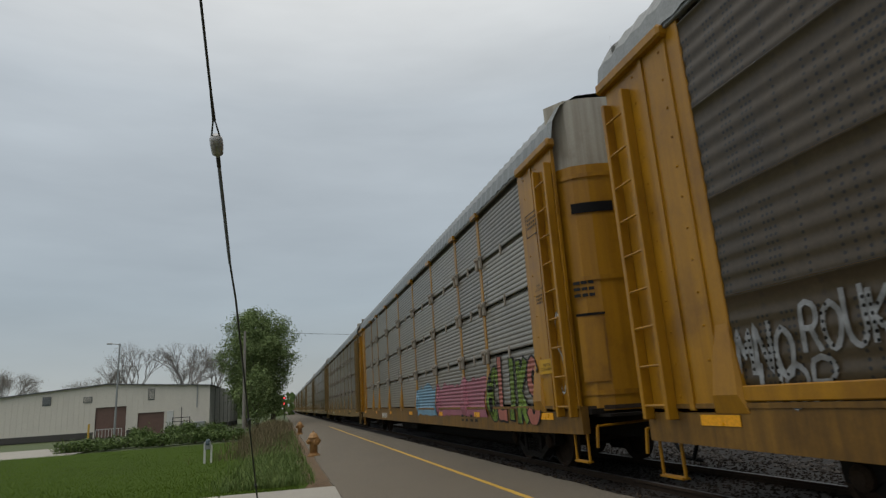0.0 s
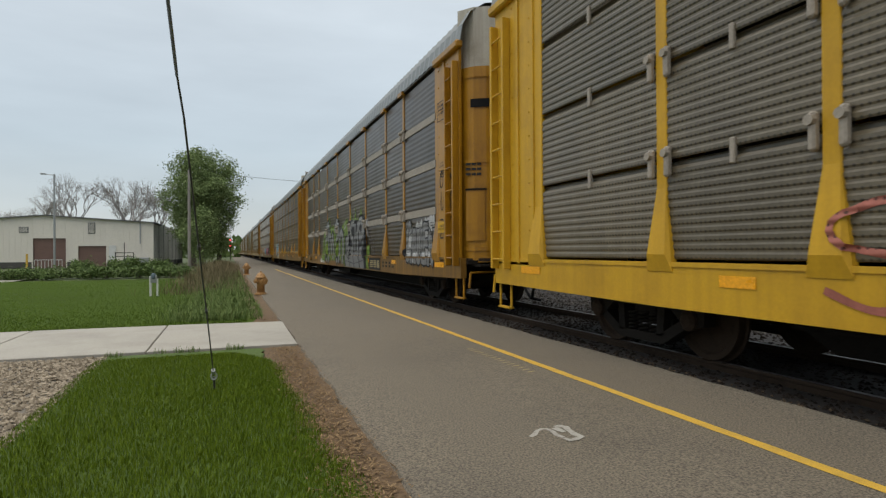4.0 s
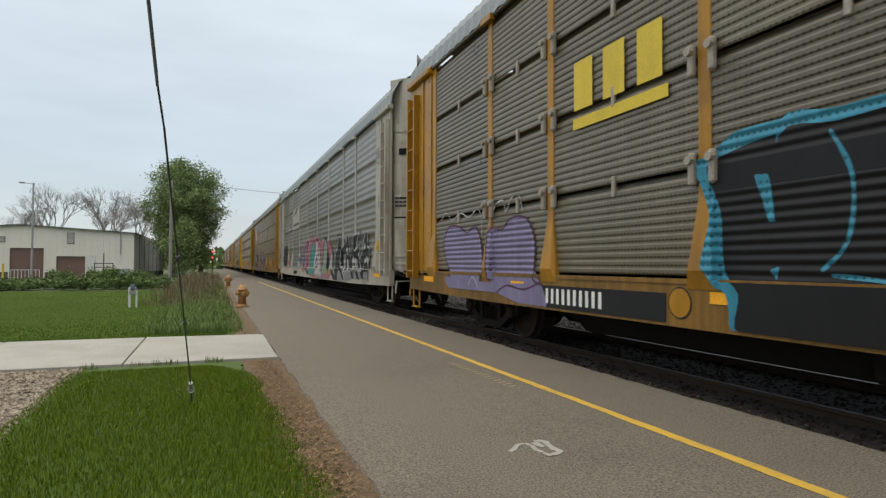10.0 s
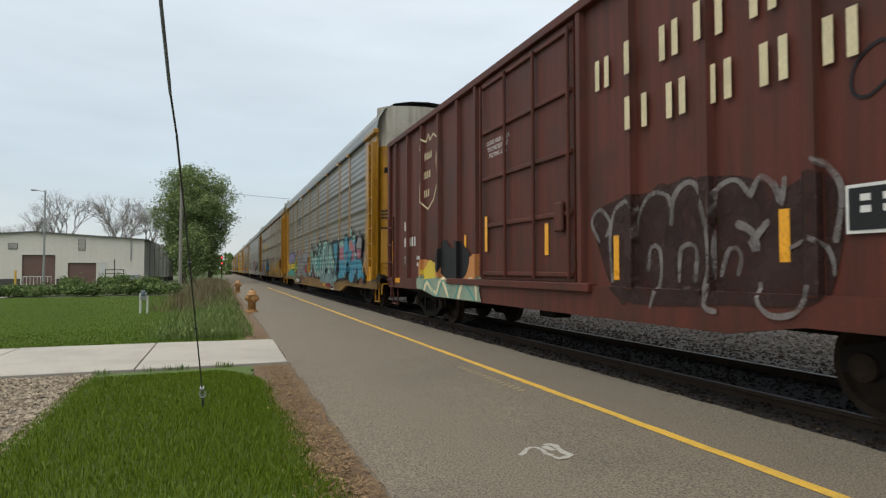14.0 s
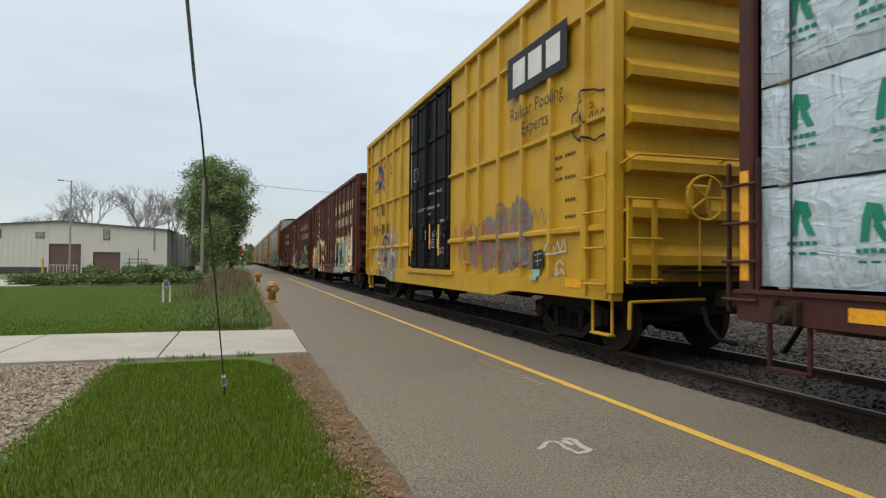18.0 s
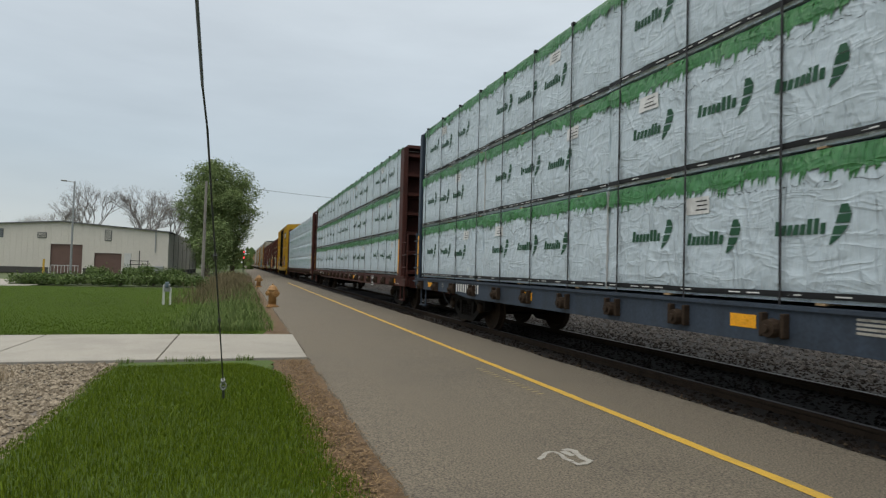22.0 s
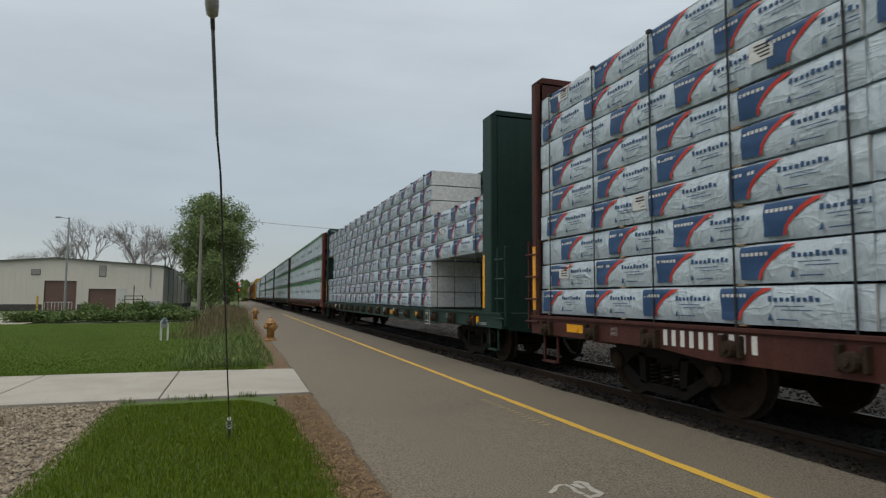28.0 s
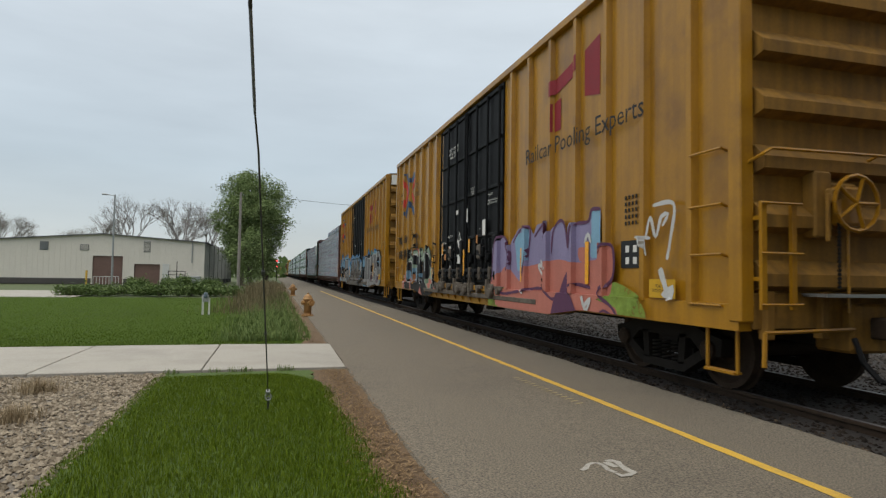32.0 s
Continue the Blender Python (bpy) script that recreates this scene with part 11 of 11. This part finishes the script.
t1, t2 = TBOX[:2]
mural(t1, TBS, 'silver block graffiti with sky blue clouds', (
    "F g_blue ~ : 874,55 885,176 852,194 822,235 766,232 745,253 702,257 667,240 646,219 591,214 586,236 547,241 514,230 495,245 456,248 428,233 406,199 392,221 364,222 344,196 324,177 303,187 291,207 273,210 256,191 246,53 316,52 394,59 485,59 655,57",
    "F g_sky ~ : 862,57 871,171 842,183 812,224 758,221 733,244 684,241 656,213 587,205 574,228 546,232 506,217 487,236 446,235 424,206 408,188 386,211 366,213 353,184 329,167 299,176 286,196 273,199 261,178 252,54 316,55 394,61 485,62 655,60",
    "F g_pale : 829,228 777,227 761,169 820,164",
    "F g_pale : 747,225 700,218 676,176 732,175",
    "F g_pale : 654,234 600,228 591,176 643,173",
    "F g_black : 829,180 763,191 731,168 673,176 643,166 597,212 514,218 497,194 483,220 423,227 414,162 441,133 413,146 335,165 304,118 339,68 438,65 542,56 655,62 812,64",
    "F g_silver : 816,170 770,181 760,148 779,96 721,77 724,68 808,71",
    "F g_silver : 732,173 683,174 677,143 694,131 652,104 624,73 703,68 722,131 748,138",
    "F g_silver : 637,168 593,198 551,214 543,173 570,156 593,154 558,139 540,111 543,67 612,65 621,109",
    "F g_silver : 529,206 516,205 511,176 517,132 506,65 532,63 525,132",
    "F g_silver : 497,184 473,213 429,220 429,170 486,163 490,153 451,143 428,137 436,114 450,113 455,128 473,113 458,89 443,69 491,66 478,103 502,143",
    "F g_sky : 455,121 432,128 435,96 454,103",
    "F g_sky : 539,151 529,153 531,90 537,69",
    "F g_silver : 404,146 350,160 338,146 343,134 313,120 341,112 345,73 399,74 408,91 355,92 405,109",
    "L g_black 0.06 : 405,114 340,98",
    "L g_black 0.05 : 509,127 460,133",
    "L g_black 0.04 : 501,116 464,113",
    "L g_black 0.04 : 797,133 751,136",
    "L g_white 0.035 : 818,189 816,170",
    "L g_white 0.035 : 780,215 760,148 778,93",
    "L g_white 0.035 : 744,138 716,107 717,71",
    "L g_white 0.035 : 692,210 676,172 698,141 645,102 618,76",
    "L g_white 0.035 : 596,210 540,215",
    "L g_white 0.035 : 587,145 558,136 534,101 542,63",
    "L g_white 0.035 : 526,212 510,199",
    "L g_white 0.035 : 500,194 480,153 467,77",
    "L g_white 0.04 : 478,213 427,222 422,206",
    "L g_white 0.035 : 430,181 447,154 420,162",
    "L g_white 0.035 : 402,146 350,162 335,160",
    "L g_white 0.035 : 342,160 339,178",
    "L g_white 0.035 : 338,160 311,118 337,109",
    "L g_white 0.035 : 344,116 341,75",
    "L g_white 0.03 : 787,159 786,138",
    "L g_white 0.03 : 799,154 771,143",
    "L g_white 0.03 : 771,154 798,144",
    "L g_white 0.03 : 637,166 629,150",
    "L g_white 0.03 : 642,155 621,161",
    "L g_white 0.03 : 491,169 480,153",
    "L g_white 0.03 : 498,158 473,163",
    "F g_smoke : 850,170 833,170 821,131 836,104",
    "L g_black 0.025 : 309,103 270,104",
    "L g_black 0.03 : 332,81 307,83",
))
mural(t1, TBS, 'silver and black graffiti with sky blue clouds', (
    "F g_blue ~ : -232,163 -249,207 -317,223 -376,221 -403,252 -452,242 -464,217 -516,244 -563,231 -611,239 -632,246 -659,234 -695,236 -706,210 -554,199 -318,178",
    "F g_sky : -226,84 -241,181 -293,208 -377,214 -403,240 -440,240 -464,217 -507,232 -540,237 -563,222 -603,231 -625,239 -652,232 -683,233 -706,234 -716,218 -755,212 -775,205 -773,82 -322,65",
    "F g_teal2 ~ : -507,212 -531,235 -567,231 -575,218 -536,210",
    "F g_black : -257,96 -278,162 -318,186 -362,219 -431,216 -453,225 -507,217 -507,196 -554,223 -595,225 -620,204 -622,215 -639,221 -671,229 -675,214 -678,191 -692,202 -706,224 -729,237 -750,230 -765,206 -770,181 -775,182 -773,82 -632,64 -432,66 -254,77",
    "F g_silver ~ : -297,88 -287,137 -310,178 -333,193 -346,161 -340,86",
    "F g_silver : -327,198 -377,215 -405,160 -429,206 -451,200 -467,70 -420,66 -393,108 -366,84 -344,89",
    "F g_silver : -453,204 -505,211 -507,190 -487,164 -478,71 -455,97",
    "F g_silver ~ : -517,194 -554,216 -595,222 -615,204 -611,172 -596,150 -567,174 -527,163 -497,167",
    "F g_mauve ~ : -498,131 -537,138 -568,115 -584,87 -555,87 -508,103",
    "F g_silver ~ : -494,86 -499,157 -537,138 -574,112 -610,77 -600,61 -499,71",
    "F g_mauve ~ : -504,112 -523,138 -555,117 -576,95 -537,92",
    "F g_silver : -629,182 -632,214 -668,222 -672,194 -646,186 -639,154 -677,139 -678,109 -639,86 -636,128 -622,144 -600,138",
    "F g_silver ~ : -600,133 -622,147 -636,133 -640,91 -625,79 -605,83",
    "F g_silver ~ : -692,153 -693,194 -711,221 -730,230 -748,222 -762,203 -765,173 -763,147 -774,164 -773,86 -646,87 -662,108 -683,139",
    "F g_black ~ : -724,184 -726,203 -736,208 -743,192 -740,165 -727,161",
    "F g_sky : -726,184 -731,201 -735,175 -731,166",
    "F g_mauve ~ : -677,94 -683,129 -694,139 -721,125 -740,104 -735,92",
    "F g_black ~ : -735,148 -749,152 -754,130 -747,119 -738,126",
    "F g_black ~ : -659,133 -676,129 -683,114 -672,109",
    "L g_white 0.045 : -331,177 -336,201 -374,214 -402,152 -392,141 -414,105",
    "L g_white 0.045 ~ : -405,152 -419,203 -429,206 -455,124",
    "L g_white 0.045 ~ : -448,201 -505,211 -505,196",
    "L g_white 0.05 ~ : -521,198 -558,218 -595,222 -614,205 -609,177 -597,158",
    "L g_white 0.05 ~ : -497,167 -537,144 -576,112 -608,75 -599,62",
    "L g_white 0.05 : -632,218 -666,223 -670,197",
    "L g_white 0.05 ~ : -611,139 -632,144 -640,128 -638,91",
    "L g_white 0.05 ~ : -640,154 -683,149 -716,134 -735,112 -740,95",
    "L g_white 0.06 ~ : -712,218 -728,228 -739,227",
    "L g_white 0.06 ~ : -741,225 -757,205 -763,173",
    "L g_black 0.03 ~ : -261,189 -271,210 -294,187",
    "L g_black 0.03 ~ : -293,204 -310,190",
    "L g_black 0.03 ~ : -509,74 -519,59 -533,73 -546,60",
    "L g_black 0.03 ~ : -702,73 -695,79 -704,88",
    "L g_black 0.03 ~ : -710,88 -711,76 -720,87 -725,76",
))
mural(t1, DOORS, 'sky blue and silver graffiti on the doors', (
    "F g_grime : 300,79 300,67 -260,67 -260,79",
    "F g_blue ~ : 222,197 201,234 111,235 67,226 10,229 -31,237 -74,226 -106,226 -129,237 -151,229 -161,209 -217,197 -216,165 -81,177 213,157",
    "F g_sky2 ~ : 199,188 173,216 99,223 88,208 10,219 -46,221 -87,218 -112,220 -140,230 -153,214 -155,182 -217,189 -215,97 -139,90 183,90",
    "F g_grime : 197,89 194,187 134,216 124,177 105,203 78,204 72,155 37,185 10,213 1,147 -38,219 -74,215 -94,177 -129,194 -127,151 -145,146 -160,136 -164,97 -139,72 -7,66 197,59",
    "L g_black 0.07 : 189,89 186,194 134,211 126,156",
    "L g_black 0.08 : 115,121 110,203 76,214 71,148",
    "L g_black 0.08 : 61,135 47,179 17,202 10,226",
    "F g_black : 56,122 37,179 10,207 5,135 37,117",
    "F g_mauve : 47,173 24,190 14,171 23,154",
    "L g_black 0.09 : -3,124 -38,169 -42,208 -81,217",
    "F g_black : -7,112 -27,153 -53,136 -38,108",
    "F g_black : -92,167 -100,196 -153,207 -150,182 -106,151",
    "F g_sky2 : -106,196 -113,217 -139,223 -143,202",
    "F g_black ~ : -80,105 -129,151 -155,152 -172,145 -174,93 -159,70 -99,76 -159,92 -162,123 -129,127",
    "F g_grime : -123,136 -155,141 -159,96 -128,98",
    "F g_mauve : -111,114 -150,118 -153,96 -108,97",
    "L g_white 0.04 : 183,187 132,209 126,177",
    "L g_white 0.04 : -67,152 -87,193 -97,212",
    "L g_white 0.04 ~ : -7,124 -38,147 -43,125",
    "L g_white 0.04 ~ : -134,141 -158,136 -161,101 -144,90",
    "L g_yellow 0.03 : -67,152 -85,159",
))
mural(t2, TBS, 'black bubble graffiti with pale green and white edges', (
    "F g_coral : 755,65 756,95 739,114 715,146 654,178 607,181 597,200 573,211 547,217 515,208 510,196 456,193 438,186 430,176 429,76 526,56 633,56 732,63",
    "F g_black ~ : 717,68 717,125 711,167 706,188 692,208 672,217 653,214 642,205 636,195 620,194 609,185 604,176 597,192 583,205 563,211 546,211 533,203 523,191 515,193 510,204 498,215 483,217 467,211 461,200 460,191 455,200 447,210 433,214 429,203 429,76 481,85 516,65 548,74 596,63 653,67",
    "L g_sage 0.10 ~ : 697,174 691,194 677,206 660,208 648,202 644,192",
    "L g_sage 0.10 ~ : 654,178 642,186 626,185 614,175 609,165",
    "L g_sage 0.11 ~ : 599,166 596,185 581,197 559,203 541,198 530,188",
    "L g_sage 0.11 ~ : 515,178 506,194 493,206 478,209 469,203 470,191 478,178 486,162",
    "L g_sage 0.08 ~ : 481,171 463,182 453,193 445,204 433,205",
    "F g_sage : 459,162 443,166 435,172 436,186 433,189 431,171 434,157 437,143 441,150 441,159",
    "L g_white 0.045 ~ : 700,163 689,186 675,196 657,197 652,189",
    "L g_white 0.045 ~ : 666,166 650,174 629,173 617,163",
    "L g_white 0.03 ~ : 709,155 715,111 711,79 704,68",
    "L g_white 0.05 ~ : 600,155 597,174 588,189 571,195 547,194 537,186",
    "L g_white 0.05 ~ : 512,175 502,190 489,200 480,201 475,196 481,184 488,168",
    "L g_white 0.04 ~ : 485,166 458,187 449,198 440,202 438,194 445,185 457,178",
    "L g_white 0.045 : 464,157 447,152 435,141",
    "L g_white 0.05 ~ : 495,139 492,119 485,108 475,101",
    "L g_white 0.05 ~ : 686,146 678,120 651,103",
    "L g_white 0.035 ~ : 609,158 608,124 595,110",
    "F g_sky2 ~ : 671,131 659,142 641,143 627,135 620,122 614,110 627,114 643,117 655,113 664,119",
    "F g_black ~ : 686,160 662,152 668,136 683,142",
    "F g_coral ~ : 643,116 627,118 621,108 611,102 605,79 594,56 621,56 643,65 627,77 627,94 638,106",
    "L g_black 0.04 ~ : 633,109 618,96 614,78 607,60",
    "L g_white 0.025 ~ : 620,107 609,90 603,73",
    "F g_sage : 576,163 540,161 539,153 574,150",
    "F g_sky2 : 574,150 539,153 537,134 539,114 548,106 571,107 574,128",
    "F g_black ~ : 568,106 567,132 559,142 553,134 557,108",
    "F g_coral2 ~ : 565,107 565,127 560,134 558,122 560,107",
    "L g_white 0.03 ~ : 577,160 575,128 578,104",
    "L g_white 0.03 ~ : 538,159 535,139 539,113 552,102",
    "L g_white 0.03 ~ : 575,108 555,113 539,112",
    "F g_sky2 ~ : 481,131 466,135 457,130 449,118 445,105 452,110 463,121 473,121 478,124",
    "F g_pale ~ : 479,124 473,117 460,103 452,90 454,84 461,96 471,107 480,115",
    "F g_coral ~ : 455,105 451,92 452,83 479,80 467,89 462,98",
    "F g_coral ~ : 449,111 441,99 435,86 448,84 448,97",
    "F g_coral ~ : 533,70 525,76 515,65 540,58",
    "L g_black 0.05 ~ : 553,265 538,259 528,246 528,230 538,220 554,218 566,226 569,244 563,258 553,265",
    "L g_black 0.06 : 565,262 555,243 538,219",
    "L g_black 0.06 : 537,257 549,242 566,222",
    "L g_black 0.03 : 573,218 528,217",
    "L g_white 0.04 : 614,231 617,209",
    "L g_white 0.03 : 626,206 607,202",
    "L g_white 0.03 : 617,213 616,194",
    "L g_white 0.03 : 736,132 728,114",
    "L g_white 0.03 : 743,119 723,126",
    "L g_white 0.03 : 740,104 718,99",
    "L g_white 0.03 : 723,111 727,80",
    "L g_black 0.03 ~ : 750,206 732,210 719,200 724,185 742,182 752,191",
    "L g_black 0.025 : 747,198 724,198",
    "L g_black 0.025 : 744,191 724,189",
))
mural(t2, TBS, 'last letter of the black graffiti', (
    "F g_black ~ : 443,72 445,161 422,212 387,217 357,197 338,162 305,129 295,81",
    "L g_sage 0.12 ~ : 438,169 428,198 396,210 369,194 360,174",
    "L g_white 0.035 ~ : 428,161 418,192 393,200 374,183",
    "F g_sage ~ : 377,175 359,151 329,136 318,106 331,87 366,89 401,111 374,120 356,136",
    "F g_coral ~ : 371,116 339,113 336,91 364,93",
    "F g_black ~ : 425,177 390,184 371,151 401,127 427,144",
    "F g_pale ~ : 408,176 389,177 389,140 405,144",
    "L g_white 0.04 ~ : 352,151 308,121 300,93",
    "F g_coral : 293,93 269,105 263,95 226,93 226,88 281,80",
    "L g_white 0.03 ~ : 316,136 303,150 298,129 308,114",
    "L g_black 0.03 ~ : 332,196 325,218 293,218 291,186 325,180 319,210",
    "L g_black 0.03 ~ : 312,194 308,172 293,164 291,193",
))
mural(t2, TBS, 'violet and coral graffiti letters', (
    "F g_lime ~ : -173,68 -198,116 -261,111 -277,68",
    "F g_lime ~ : -609,106 -653,123 -719,103 -731,75 -639,70",
    "F g_coral : -191,116 -213,151 -260,167 -503,165 -584,155 -621,178 -631,170 -646,177 -656,146 -646,107 -617,98 -668,89 -679,68 -609,58 -524,55 -232,59",
    "F g_violet : -198,127 -202,192 -243,209 -274,183 -288,199 -321,219 -369,219 -389,204 -405,220 -444,223 -436,196 -472,213 -502,218 -522,191 -540,212 -584,211 -592,225 -620,226 -618,158 -559,151 -483,157 -345,144 -332,118 -260,150",
    "F g_sky : -302,204 -369,215 -365,149 -318,139",
    "F g_sky : -595,224 -619,225 -618,158 -592,159",
    "F g_coral ~ : -555,172 -584,171 -586,151 -559,154",
    "L g_plum 0.05 ~ : -198,116 -209,195 -246,207 -283,172 -275,139",
    "L g_plum 0.05 ~ : -294,193 -330,215 -374,216 -370,180 -351,118",
    "L g_plum 0.05 ~ : -394,199 -444,221 -432,158",
    "L g_plum 0.05 ~ : -462,167 -472,208 -506,216 -526,156",
    "L g_plum 0.05 ~ : -537,173 -544,208 -585,211 -595,227 -620,226",
    "L g_plum 0.05 ~ : -198,110 -262,95 -419,109 -484,93 -541,117 -593,114",
    "L g_plum 0.05 ~ : -621,158 -631,174 -653,169 -653,130 -624,107 -661,89 -679,68",
    "F g_plum ~ : -474,65 -504,120 -523,138 -532,112 -560,71 -505,53",
    "L g_plum 0.04 ~ : -625,75 -639,84 -661,78",
    "L g_plum 0.04 ~ : -568,63 -585,72 -603,62",
    "L g_white 0.06 ~ : -423,158 -437,129 -414,148 -452,143",
    "L g_white 0.06 ~ : -576,180 -586,192 -595,179",
    "L g_white 0.06 ~ : -576,105 -590,81 -603,98 -583,85",
    "L g_white 0.04 ~ : -345,118 -356,98 -340,108",
    "L g_black 0.02 ~ : -437,129 -446,120 -424,114 -450,108",
    "L g_white 0.05 ~ : -731,180 -740,203 -751,179 -762,202 -775,204 -764,191",
    "L g_white 0.05 ~ : -745,217 -785,215 -780,177 -773,151",
    "L g_white 0.04 ~ : -719,180 -740,178",
    "L g_white 0.04 : -725,180 -731,157",
    "L g_white 0.09 ~ : -760,141 -771,118 -780,105",
    "F g_white ~ : -762,110 -785,122 -783,105",
))
for t_ in TBOX:
    for yy, zz in ((5.81, 1.3), (3.2, 1.5), (0.1, 1.6), (-2.0, 1.6), (-3.4, 1.5), (-5.85, 1.5)):
        quads(t_, "reflector", [(yy, zz, 0.10, 0.62)], M["reflector"], -1.638 if abs(yy) < 2.3 else -1.614)


motions()
